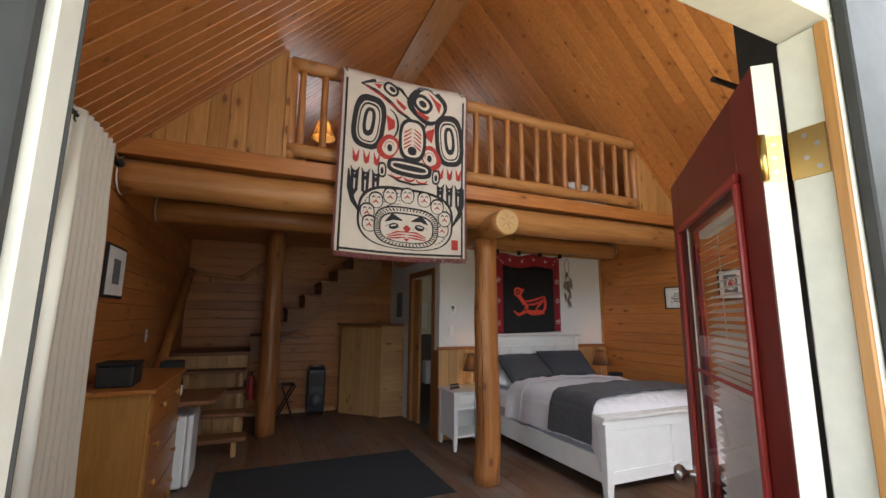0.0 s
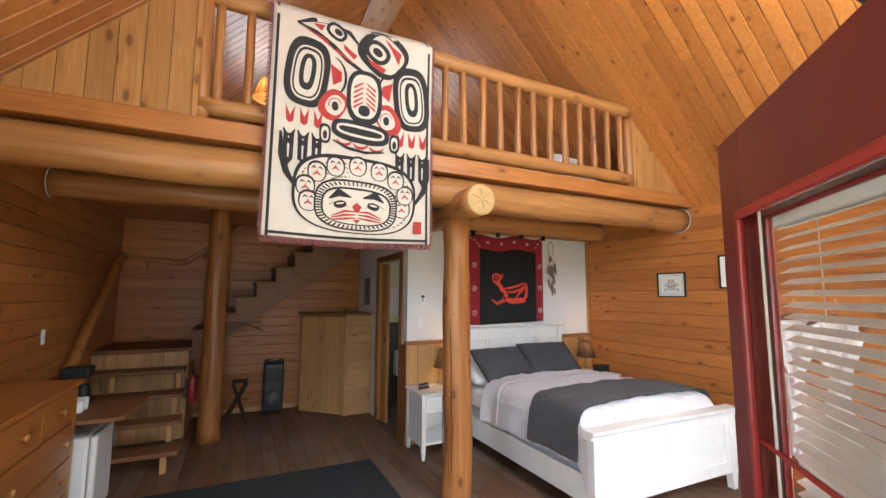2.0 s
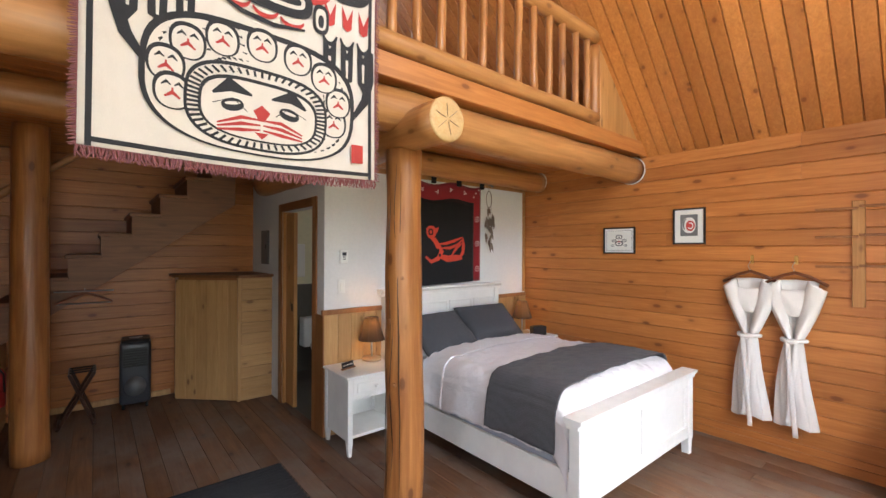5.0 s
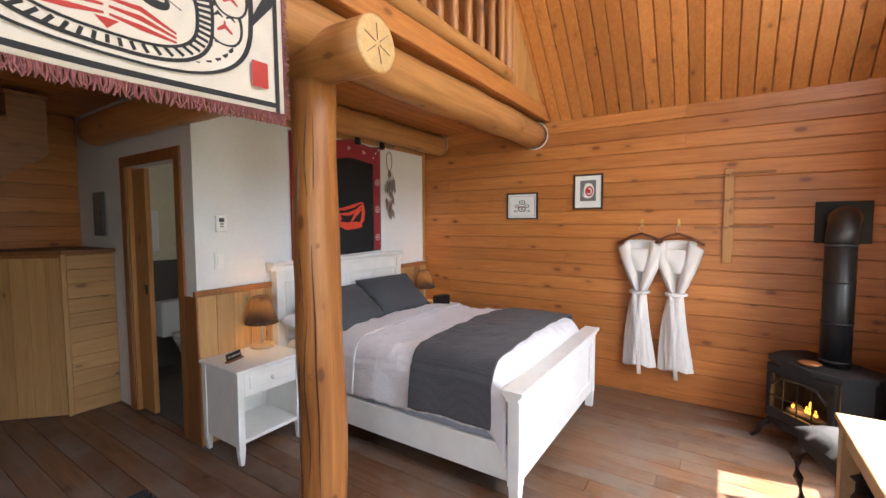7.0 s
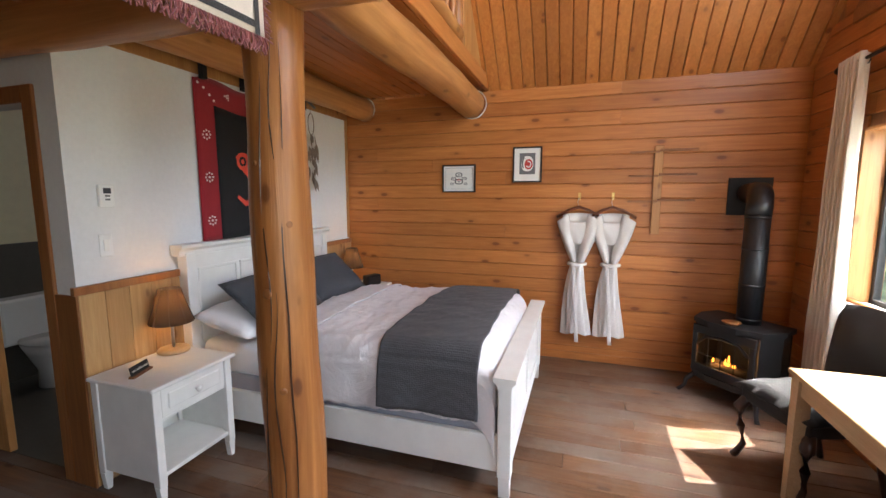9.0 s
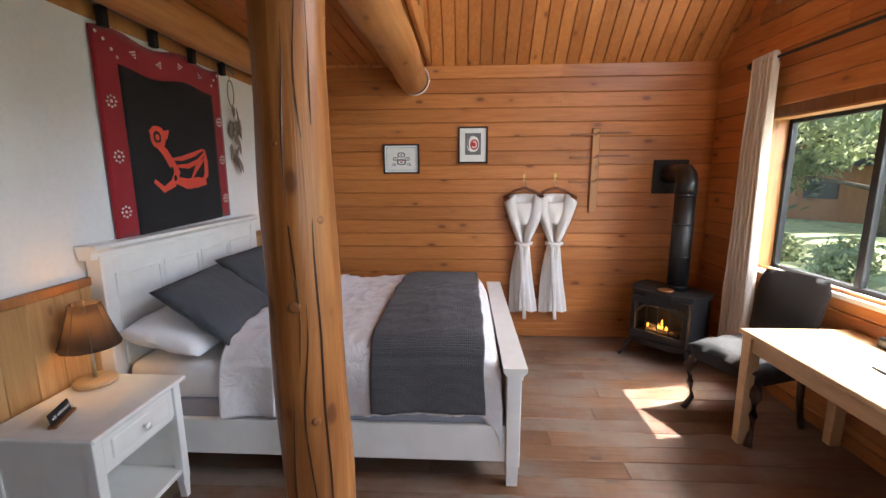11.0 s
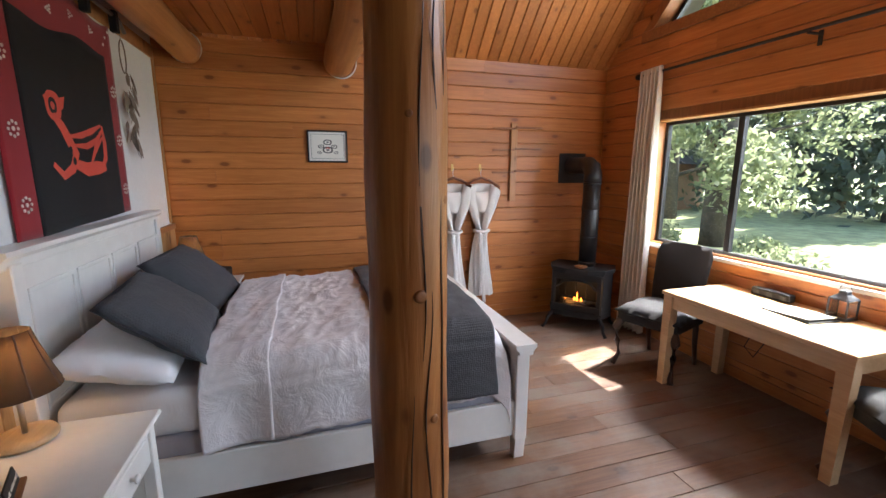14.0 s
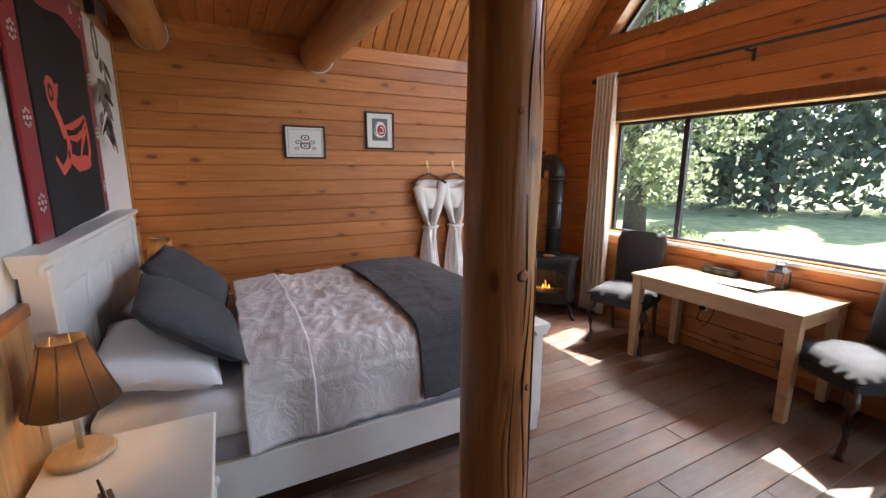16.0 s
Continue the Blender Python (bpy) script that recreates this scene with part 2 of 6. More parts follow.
# Lawn green lifted and greyed: hazy window glare is put into the colour.
M_GRASS = plain("grass_blades", (0.36, 0.38, 0.17), 0.9, spot=0.35, scale=3)
M_BARK = plain("bark", (0.10, 0.08, 0.06), 0.95, spot=0.4, scale=12, relief=0.5)


# ---- mesh helpers ----
def mesh_of(bm, name, mat, smooth=False):
    me = bpy.data.meshes.new(name)
    bm.normal_update()
    bm.to_mesh(me)
    bm.free()
    for mm in (mat if isinstance(mat, (list, tuple)) else (mat,)):
        me.materials.append(mm)
    if smooth:
        for p in me.polygons:
            p.use_smooth = True
    return me


def thing(name, label, category, group="", kind="", at=(0, 0, 0), turn=0):
    ob = new(name)
    ob.empty_display_size = 0.05
    ob.matrix_basis = pose(*at, 0, 0, turn)
    return tagged(ob, label, category, group, kind)


def part(name, bm, mat, parent, label="", smooth=False):
    ob = new(name, mesh_of(bm, name, mat, smooth))
    ob.parent = parent
    return tagged(ob, label)


def solo(name, bm, mat, label, category, group="", kind="", smooth=False):
    return tagged(new(name, mesh_of(bm, name, mat, smooth)), label, category, group, kind)


def box(x0, y0, z0, x1, y1, z1, bevel=0.0, bm=None, seg=1):
    own = bmesh.new()
    bmesh.ops.create_cube(own, size=1, matrix=Matrix.Translation(((x0 + x1) / 2, (y0 + y1) / 2, (z0 + z1) / 2)) @ Matrix.Diagonal((abs(x1 - x0), abs(y1 - y0), abs(z1 - z0), 1)))
    if bevel:
        bmesh.ops.bevel(own, geom=own.edges[:], offset=bevel, segments=seg, affect="EDGES", profile=0.5)
    return merge(bm, own)


def merge(bm, own, m=None):
    if m is not None:
        bmesh.ops.transform(own, matrix=m, verts=own.verts)
    if bm is None:
        return own
    tmp = bpy.data.meshes.new("tmp")
    own.to_mesh(tmp)
    own.free()
    bm.from_mesh(tmp)
    bpy.data.meshes.remove(tmp)
    return bm


def lathe(profile, seg=24, bm=None, m=None):
    """Turned shape round z from (radius, height) pairs."""
    own = bmesh.new()
    rings = []
    for r, z in profile:
        rings.append([own.verts.new((r * math.cos(2 * math.pi * i / seg), r * math.sin(2 * math.pi * i / seg), z)) for i in range(seg)])
    for a, b in zip(rings, rings[1:]):
        for i in range(seg):
            own.faces.new((a[i], a[(i + 1) % seg], b[(i + 1) % seg], b[i]))
    if profile[0][0] > 1e-4:
        own.faces.new(rings[0][::-1])
    if profile[-1][0] > 1e-4:
        own.faces.new(rings[-1])
    return merge(bm, own, m)


def tube(points, radius, seg=10, bm=None, wobble=0.0, cap=True):
    """Round bar through points; radius may be one number or one for each point."""
    own = bmesh.new()
    pts = [Vector(p) for p in points]
    rad = radius if isinstance(radius, (list, tuple)) else [radius] * len(pts)
    rings = []
    for i, p in enumerate(pts):
        d = (pts[min(i + 1, len(pts) - 1)] - pts[max(i - 1, 0)]).normalized()
        side = d.cross(Vector((0, 0, 1)))
        if side.length < 0.05:
            side = d.cross(Vector((0, 1, 0)))
        side.normalize()
        up = side.cross(d)
        ring = []
        for k in range(seg):
            a = 2 * math.pi * k / seg
            w = side * math.cos(a) + up * math.sin(a)
            r = rad[i] * (1 + wobble * noise.noise(p * 2.3 + w * 0.8))
            ring.append(own.verts.new(p + w * r))
        rings.append(ring)
    for a, b in zip(rings, rings[1:]):
        for k in range(seg):
            own.faces.new((a[k], a[(k + 1) % seg], b[(k + 1) % seg], b[k]))
    if cap:
        own.faces.new(rings[0][::-1])
        own.faces.new(rings[-1])
    return merge(bm, own)


def line(a, b, n):
    a, b = Vector(a), Vector(b)
    return [a.lerp(b, i / n) for i in range(n + 1)]


def log(a, b, r, wob=0.10, seg=22, r1=None):
    pts = line(a, b, max(6, int((Vector(b) - Vector(a)).length / 0.12)))
    pts = [p + Vector((noise.noise(p * 0.9), noise.noise(p * 0.9 + Vector((5, 0, 0))), noise.noise(p * 0.9 + Vector((0, 7, 0))))) * r * 0.12 for p in pts]
    n = len(pts) - 1
    r1 = r if r1 is None else r1
    return tube(pts, [r + (r1 - r) * i / n for i in range(n + 1)], seg, None, wob)


def grid(fn, nu, nv, thick=0.0, smooth_normal=None):
    """A sheet from fn(u, v), given thickness backwards when thick is set."""
    own = bmesh.new()
    vs = [[own.verts.new(fn(i / nu, j / nv)) for j in range(nv + 1)] for i in range(nu + 1)]
    for i in range(nu):
        for j in range(nv):
            own.faces.new((vs[i][j], vs[i + 1][j], vs[i + 1][j + 1], vs[i][j + 1]))
    if thick:
        own.normal_update()
        bmesh.ops.solidify(own, geom=own.faces[:], thickness=thick)
    return own


def prism(points, lo, hi, axis):
    """A flat outline (two numbers a point) given depth along an axis."""
    own = bmesh.new()

    def at(p, d):
        return {"x": (d, p[0], p[1]), "y": (p[0], d, p[1]), "z": (p[0], p[1], d)}[axis]
    a = [own.verts.new(at(p, lo)) for p in points]
    b = [own.verts.new(at(p, hi)) for p in points]
    own.faces.new(a)
    own.faces.new(b[::-1])
    for i in range(len(points)):
        j = (i + 1) % len(points)
        own.faces.new((a[j], a[i], b[i], b[j]))
    bmesh.ops.recalc_face_normals(own, faces=own.faces)
    return own


def pillow(w, d, h, puff=0.55, flange=0.0, nu=16, nv=12):
    own = bmesh.new()
    for s in (1, -1):
        vs = []
        for i in range(nu + 1):
            row = []
            for j in range(nv + 1):
                u, v = 2 * i / nu - 1, 2 * j / nv - 1
                e = max(0.0, (1 - abs(u) ** 3.2)) * max(0.0, (1 - abs(v) ** 3.2))
                pin = 1 - 0.06 * (1 - abs(u)) * abs(v) ** 3 - 0.06 * (1 - abs(v)) * abs(u) ** 3
                z = s * h * 0.5 * e ** puff + 0.008 * noise.noise(Vector((u * 3, v * 3, s)))
                row.append(own.verts.new((u * w / 2 * pin, v * d / 2 * pin, z)))
            vs.append(row)
        for i in range(nu):
            for j in range(nv):
                f = (vs[i][j], vs[i + 1][j], vs[i + 1][j + 1], vs[i][j + 1])
                own.faces.new(f if s > 0 else f[::-1])
    bmesh.ops.remove_doubles(own, verts=own.verts, dist=0.002)
    return own


# ---- the place ----
XL, XR, YB, YW, YH, XB = -0.85, 5.06, 7.0, 0.58, 4.80, 2.30
RIDGE, EAVE, PITCH = 2.105, 2.62, 1.03
APEX = EAVE + PITCH * (XR - RIDGE)


def structure(name, bm, mat, label, category="wall"):
    return solo(name, bm, mat, label, category, kind="structure")


floor = structure("floor", box(-1.1, 0.0, -0.25, 5.3, 7.2, -0.018), M_EXT, "timber subfloor under worn brown planks", "floor")
wall_east = structure("wall_east", box(XR + 0.012, 0.4, -0.02, XR + 0.2, 7.2, 2.85), M_SIDE_Y, "horizontal knotty pine board wall with pictures", "wall")
wall_north = structure("wall_north", prism([(-1.05, -0.02), (5.25, -0.02), (5.25, 2.7), (RIDGE, APEX + 0.2), (-1.05, 2.7)], YB + 0.012, YB + 0.2, "y"), M_TRIM, "horizontal knotty pine board wall behind stairs", "wall")
bm = box(XL - 0.2, 0.0, -0.02, XL - 0.012, 0.85, 2.85)
box(XL - 0.2, 0.85, -0.02, XL - 0.012, 1.95, 0.95, 0, bm)
box(XL - 0.2, 0.85, 2.15, XL - 0.012, 1.95, 2.85, 0, bm)
box(XL - 0.2, 1.95, -0.02, XL - 0.012, 7.2, 2.85, 0, bm)
wall_west = structure("wall_west", bm, M_TRIM_Y, "horizontal pine board wall in shade", "wall")
# window side: door bay set back, window bay forward
bm = box(-1.05, 0.155, -0.02, -0.087, 0.188, 2.85)
box(1.17, 0.12, -0.02, 1.65, 0.188, 2.85, 0, bm)
box(-0.087, 0.12, 2.16, 1.17, 0.188, 2.85, 0, bm)
box(1.65, 0.085, -0.02, 1.80, 0.568, 2.85, 0, bm)
structure("wall_door_bay", bm, M_EXT, "dark painted wall round the open entrance", "wall")
WX0, WX1, WZ0, WZ1 = 1.90, 4.30, 0.90, 2.02
bm = box(1.80, 0.40, -0.02, WX0, 0.568, 2.85)
box(WX1, 0.40, -0.02, 5.25, 0.568, 2.85, 0, bm)
box(WX0, 0.40, -0.02, WX1, 0.568, WZ0, 0, bm)
box(WX0, 0.40, WZ1, WX1, 0.568, 2.85, 0, bm)
wall_south = structure("wall_south", bm, M_TRIM, "pine board wall with a wide picture window", "wall")
GZ = 2.86


def gable_left(z):
    return RIDGE - (APEX - 0.42 - z) / PITCH


gable = structure("wall_gable", prism([(-1.05, 2.85), (gable_left(GZ) - 0.06, 2.85), (RIDGE - 0.05, APEX - 0.42), (RIDGE - 0.05, APEX + 0.1)], 0.40, 0.568, "y"), M_TRIM, "boarded gable beside the triangular window", "wall")
structure("wall_gable_far", prism([(5.25, 2.85), (2 * RIDGE - gable_left(GZ) + 0.06, 2.85), (RIDGE + 0.05, APEX - 0.42), (RIDGE + 0.05, APEX + 0.1)], 0.40, 0.568, "y"), M_TRIM, "boarded gable beside the triangular window", "wall")
structure("ceiling_door_bay", box(-1.05, 0.0, 2.85, 1.8, 0.41, 2.95), M_CEIL, "boarded ceiling over the door bay", "ceiling")


def roof_side(sign):
    """Narrow boards that run up the slope, one mesh."""
    bm = bmesh.new()
    w, y, k = 0.112, 0.40, 0
    run = XR - RIDGE + 0.16
    while y < 7.2:
        y1 = min(y + w, 7.2)
        for seg in range(2):
            cut = 0.35 + 0.3 * ((k * 0.381) % 1)
            s0, s1 = ((0, cut) if seg == 0 else (cut, 1))
            sec = [(y + 0.001, 0.012), (y + 0.007, 0.0), (y1 - 0.007, 0.0), (y1 - 0.001, 0.012), (y1 - 0.001, 0.022), (y + 0.001, 0.022)]
            ends = []
            for s in (s0 + 0.0004, s1 - 0.0004):
                x = RIDGE + sign * run * s
                z = APEX - PITCH * run * s
                ends.append([bm.verts.new((x, a, z + d * 1.43)) for a, d in sec])
            for i in range(6):
                j = (i + 1) % 6
                bm.faces.new((ends[0][i], ends[0][j], ends[1][j], ends[1][i]))
        y, k = y1, k + 1
    bmesh.ops.recalc_face_normals(bm, faces=bm.faces)
    return bm


structure("ceiling_east", roof_side(1), M_CEIL, "varnished pine board sloping ceiling", "ceiling")
structure("ceiling_west", roof_side(-1), M_CEIL, "varnished pine board sloping ceiling", "ceiling")
for sg, nm in ((1, "roof_east"), (-1, "roof_west")):
    structure(nm, prism([(RIDGE, APEX + 0.05), (RIDGE + sg * 3.5, APEX + 0.05 - PITCH * 3.5), (RIDGE + sg * 3.5, APEX + 0.2 - PITCH * 3.5), (RIDGE, APEX + 0.2)], -0.1, 7.3, "y"), M_EXT, "dark roof over the sloping ceiling", "roof")
# Unseen pointed eaves, added to block sun through the gable window.
for sg, nm in ((1, "roof_prow_east"), (-1, "roof_prow_west")):
    bm = bmesh.new()
    corners = [(RIDGE, -0.101, APEX + 0.06), (RIDGE, -1.45, APEX + 0.06), (RIDGE + sg * 2.05, -0.101, APEX + 0.06 - PITCH * 2.05)]
    lower = [bm.verts.new(p) for p in corners]
    upper = [bm.verts.new((p[0], p[1], p[2] + 0.13)) for p in corners]
    bm.faces.new(lower)
    bm.faces.new(upper[::-1])
    for i in range(3):
        bm.faces.new((lower[i], upper[i], upper[(i + 1) % 3], lower[(i + 1) % 3]))
    bmesh.ops.recalc_face_normals(bm, faces=bm.faces)
    structure(nm, bm, M_EXT, "unseen added eave blocking sun from the gable window", "roof")
structure("ridge_trim", box(RIDGE - 0.2, 0.58, APEX - 0.23, RIDGE + 0.2, YB, APEX - 0.19, 0.004), M_LOG_Y, "flat pine board along the ridge", "trim")

# bathroom walls
T = 0.10
bm = box(XB, YH, -0.01, XB + T, 5.03, 2.72)
box(XB, 5.88, -0.01, XB + T, YB, 2.72, 0, bm)
box(XB, 5.03, 2.08, XB + T, 5.88, 2.72, 0, bm)
structure("wall_bathroom_side", bm, M_WHITEWALL, "plain white painted partition with a doorway", "wall")
structure("wall_headboard", box(XB + T, YH, -0.01, XR + 0.01, YH + T, 2.72), M_WHITEWALL, "plain white painted wall behind the bed", "wall")
structure("floor_bathroom", box(XB + 0.05, 4.9, -0.016, XR, YB, 0.004), M_TILE, "grey tiled bathroom floor", "floor")
bm = box(XR - 0.05, YH + T, 0, XR + 0.005, 5.3, 2.6)
box(XR - 0.05, 5.9, 0, XR + 0.005, YB, 2.6, 0, bm)
box(XR - 0.05, 5.3, 0, XR + 0.005, 5.9, 1.25, 0, bm)
box(XR - 0.05, 5.3, 2.1, XR + 0.005, 5.9, 2.6, 0, bm)
structure("wall_bathroom_east", bm, M_BATHWALL, "cream bathroom wall with grey tiled lower half", "wall")
structure("wall_bathroom_north", box(XB + T, YB - 0.05, 0, XR - 0.05, YB - 0.005, 2.6), M_BATHWALL, "cream bathroom wall", "wall")
structure("wall_tile_band", box(2.42, YB - 0.07, 0, XR - 0.06, YB - 0.052, 1.2), M_TILE, "grey tiled bathroom wall band", "wall")

# loft
structure("loft_floor", box(XL, 3.24, 2.665, XR, YB, 2.74), M_TREAD, "brown plank loft floor", "floor")
bm = bmesh.new()
y, k = 3.25, 0
while y < YB - 0.01:
    y1 = min(y + 0.11, YB)
    own = prism([(y + 0.001, 2.664), (y + 0.001, 2.648), (y + 0.006, 2.642), (y1 - 0.006, 2.642), (y1 - 0.001, 2.648), (y1 - 0.001, 2.664)], XL, XR, "x")
    merge(bm, own)
    y = y1
structure("ceiling_under_loft", bm, M_SIDE_X, "pine board ceiling under the loft", "ceiling")
structure("loft_fascia", box(XL, 3.205, 2.63, XR, 3.238, 2.765, 0.004), M_SIDE_X, "pine board along the loft edge", "trim")


def board_mesh(cache, length, height, depth, mat, key):
    k = (round(length, 2), round(height, 3), key)
    if k not in cache:
        b = min(0.007, height * 0.2)
        sec = [(0.0015, depth), (0.0015, b * 0.8), (b, 0.0), (height - b, 0.0), (height - 0.0015, b * 0.8), (height - 0.0015, depth)]
        bm = bmesh.new()
        ends = [[bm.verts.new((x, d, z)) for z, d in sec] for x in (0.0005, k[0] - 0.0005)]
        for i in range(6):
            j = (i + 1) % 6
            bm.faces.new((ends[0][i], ends[0][j], ends[1][j], ends[1][i]))
        bm.faces.new(ends[0][::-1])
        bm.faces.new(ends[1])
        bmesh.ops.recalc_face_normals(bm, faces=bm.faces)
        cache[k] = mesh_of(bm, "board", mat)
    return cache[k]


CACHE = {}


def boards(parent, place, span, z0, z1, pitch, mat, key, holes=(), limit=None, vertical=False, joints=True):
    """Rows of boards as parts. place(s, z) gives the pose of a board whose face looks along its -y; span is its run."""
    z, k = z0, 0
    rng = random.Random(key)
    while z < z1 - 0.01:
        h = min(pitch, z1 - z)
        runs = [span if limit is None else limit(z, z + h)]
        for a0, a1, b0, b1 in holes:
            if z + h > b0 + 0.03 and z < b1 - 0.03:
                runs = [r for q in runs for r in ((q[0], min(q[1], a0)), (max(q[0], a1), q[1])) if r[1] - r[0] > 0.03]
        for r0, r1 in runs:
            cuts = [r0]
            if joints and r1 - r0 > 2.4:
                cuts.append(round(r0 + (r1 - r0) * rng.choice((0.25, 0.4, 0.5, 0.62, 0.78)), 2))
            cuts.append(r1)
            for s0, s1 in zip(cuts, cuts[1:]):
                if s1 - s0 < 0.03:
                    continue
                ob = new("board", board_mesh(CACHE, s1 - s0, h, 0.02, mat, key))
                ob.parent = parent
                ob.matrix_basis = place(s0, z)
        z, k = z + h, k + 1

# ---- logs and posts ----
def log_thing(name, label, a, b, r, mat, r1=None, wob=0.1):
    ob = solo(name, log(a, b, r, wob, 24, r1), mat, label, "log beam", group="log frame", smooth=True)
    return ob


log_thing("log_beam", "peeled varnished log beam under the loft edge", (XL, 3.36, 2.50), (XR, 3.36, 2.505), 0.132, M_LOG_X)
log_thing("log_beam", "peeled varnished log beam before the white wall", (XL, 4.56, 2.53), (XR, 4.56, 2.53), 0.112, M_LOG_X)
cross = log_thing("log_beam", "log girder with a sawn round end on the post", (2.20, 2.985, 2.385), (2.20, 6.2, 2.40), 0.128, M_LOG_Y)
bm = lathe([(0.0, 0.0), (0.04, 0.001), (0.08, 0.002), (0.112, 0.003), (0.122, -0.004), (0.124, -0.012)], 28)
bmesh.ops.transform(bm, matrix=pose(2.20, 2.975, 2.385, 90, 0, 0), verts=bm.verts)
part("sawn_end", bm, M_END, cross, "pale sawn log end with radial cracks", True)
for ang in (20, 75, 140, 200, 265, 320):
    bm = box(0.015, -0.0012, 0, 0.085, 0.0012, 0.002)
    bmesh.ops.transform(bm, matrix=pose(2.20, 2.9725, 2.385, 90, ang, 0), verts=bm.verts)
    part("crack", bm, M_DARKWOOD, cross)


def log_post(x, y, top, r, label):
    post = solo("log_post", log((x, y, -0.005), (x, y, top), r * 1.04, 0.1, 30, r * 0.96), M_LOG_Z, label, "post", group="log frame", smooth=True)
    for ang, z0, z1, wide in ((222, 0.15, top - 0.15, 0.0034), (196, 0.30, 1.25, 0.0030), (186, 1.05, top - 0.25, 0.0038), (171, 0.1, 0.95, 0.0026), (208, 1.5, top - 0.1, 0.0022)):
        pts = []
        for i in range(17):
            z = z0 + (z1 - z0) * i / 16
            a = radians(ang + 4 * math.sin(i * 0.5) + 6 * noise.noise(Vector((ang, 0, z * 3))))
            rr = r * (1.03 - 0.07 * z / top)
            pts.append((x + rr * math.cos(a), y + rr * math.sin(a), z))
        part("drying_crack", tube(pts, [0.0008 + wide * math.sin(math.pi * i / 16) for i in range(17)], 5), M_DARKWOOD, post, "dark drying crack")
    for ang, z, k in ((184, 1.24, 0.014), (206, 0.86, 0.010), (170, 1.72, 0.008), (230, 1.5, 0.010)):
        a, rr = radians(ang), r * (1.01 - 0.07 * z / top)
        part("knot", lathe([(k * 1.5, -0.004), (k * 1.3, 0.004), (k * 0.7, 0.006), (0.001, 0.005)], 12, None, Matrix.Translation((x + rr * math.cos(a), y + rr * math.sin(a), z)) @ Matrix.Rotation(a, 4, "Z") @ Matrix.Rotation(radians(90), 4, "Y")), M_TRIM, post, "brown knot", True)
    return post


log_post(2.205, 3.40, 2.285, 0.116, "peeled varnished log post with long cracks and knots")
log_post(0.325, 5.85, 2.66, 0.112, "peeled varnished log post beside the stairs")

# ---- loft rail ----
rail = thing("loft_railing", "peeled log railing with upright spindles along the loft", "railing")
YR = 3.27
part("top_rail", log((0.26, YR, 3.63), (4.17, YR, 3.575), 0.062, 0.12, 16), M_LOG_X, rail, smooth=True)
part("bottom_rail", log((0.26, YR, 2.87), (4.17, YR, 2.855), 0.06, 0.12, 16), M_LOG_X, rail, smooth=True)
for i in range(21):
    x = 0.36 + i * 0.1845
    if x > 4.14:
        break
    bm = log((x, YR, 2.87), (x + 0.012 * math.sin(i * 3), YR, 3.60), 0.030, 0.2, 10)
    part("spindle", bm, M_LOG_Z, rail, smooth=True)
for x in (0.27, 4.165):
    part("end_post", log((x, YR, 2.77), (x, YR, 3.64 if x < 1 else 3.50), 0.05, 0.12, 14), M_LOG_Z, rail, smooth=True)
panel_w = structure("wall_loft_panel_west", prism([(XL, 2.765), (0.235, 2.765), (0.235, EAVE + PITCH * (0.235 - XL)), (XL, EAVE)], 3.25, 3.275, "y"), M_TRIM, "vertical pine board panel beside the loft rail", "wall")
panel_e = structure("wall_loft_panel_east", prism([(4.20, 2.765), (XR, 2.765), (XR, EAVE), (4.20, EAVE + PITCH * (XR - 4.20))], 3.25, 3.275, "y"), M_TRIM, "vertical pine board panel beside the loft rail", "wall")


def slanted(parent, x0, x1, top, n):
    w = (x1 - x0) / n
    for i in range(n):
        a, b = x0 + i * w + 0.002, x0 + (i + 1) * w - 0.002
        part("board", prism([(a, 2.766), (b, 2.766), (b, top(b)), (a, top(a))], 3.238, 3.249, "y"), M_VERT, parent)


slanted(panel_w, XL, 0.235, lambda x: max(2.78, EAVE + PITCH * (x - XL)), 8)
slanted(panel_e, 4.20, XR, lambda x: max(2.78, EAVE + PITCH * (XR - x)), 6)
structure("trim_loft_stile", box(0.228, 3.222, 2.766, 0.262, 3.248, 3.66, 0.003), M_VERT, "upright pine trim board", "trim")
structure("trim_loft_stile_east", box(4.19, 3.222, 2.766, 4.23, 3.248, 3.44, 0.003), M_VERT, "upright pine trim board", "trim")

# things up in the loft
bedroll = thing("loft_bed", "white bedding on a low loft bed", "bed")
part("mattress", box(3.0, 3.75, 2.745, 4.2, 5.6, 2.95, 0.05, None, 3), M_SHEET, bedroll, smooth=True)
bm = pillow(0.6, 0.42, 0.18)
bmesh.ops.transform(bm, matrix=pose(3.9, 3.80, 3.06, 55, 0, 10), verts=bm.verts)
part("pillow", bm, M_SHEET, bedroll, smooth=True)
cab = thing("loft_cabinet", "dark brown wooden cabinet in the loft", "cabinet")
part("body", box(0.55, 4.6, 2.742, 1.15, 5.0, 3.45, 0.006), M_TRIM, cab)
part("door", box(0.57, 4.585, 2.80, 1.13, 4.598, 3.42, 0.004), M_TRIM, cab)
part("knob", lathe([(0.001, 0), (0.015, 0.004), (0.012, 0.02)], 12, None, pose(0.9, 4.585, 3.1, 90)), M_BRASS, cab)


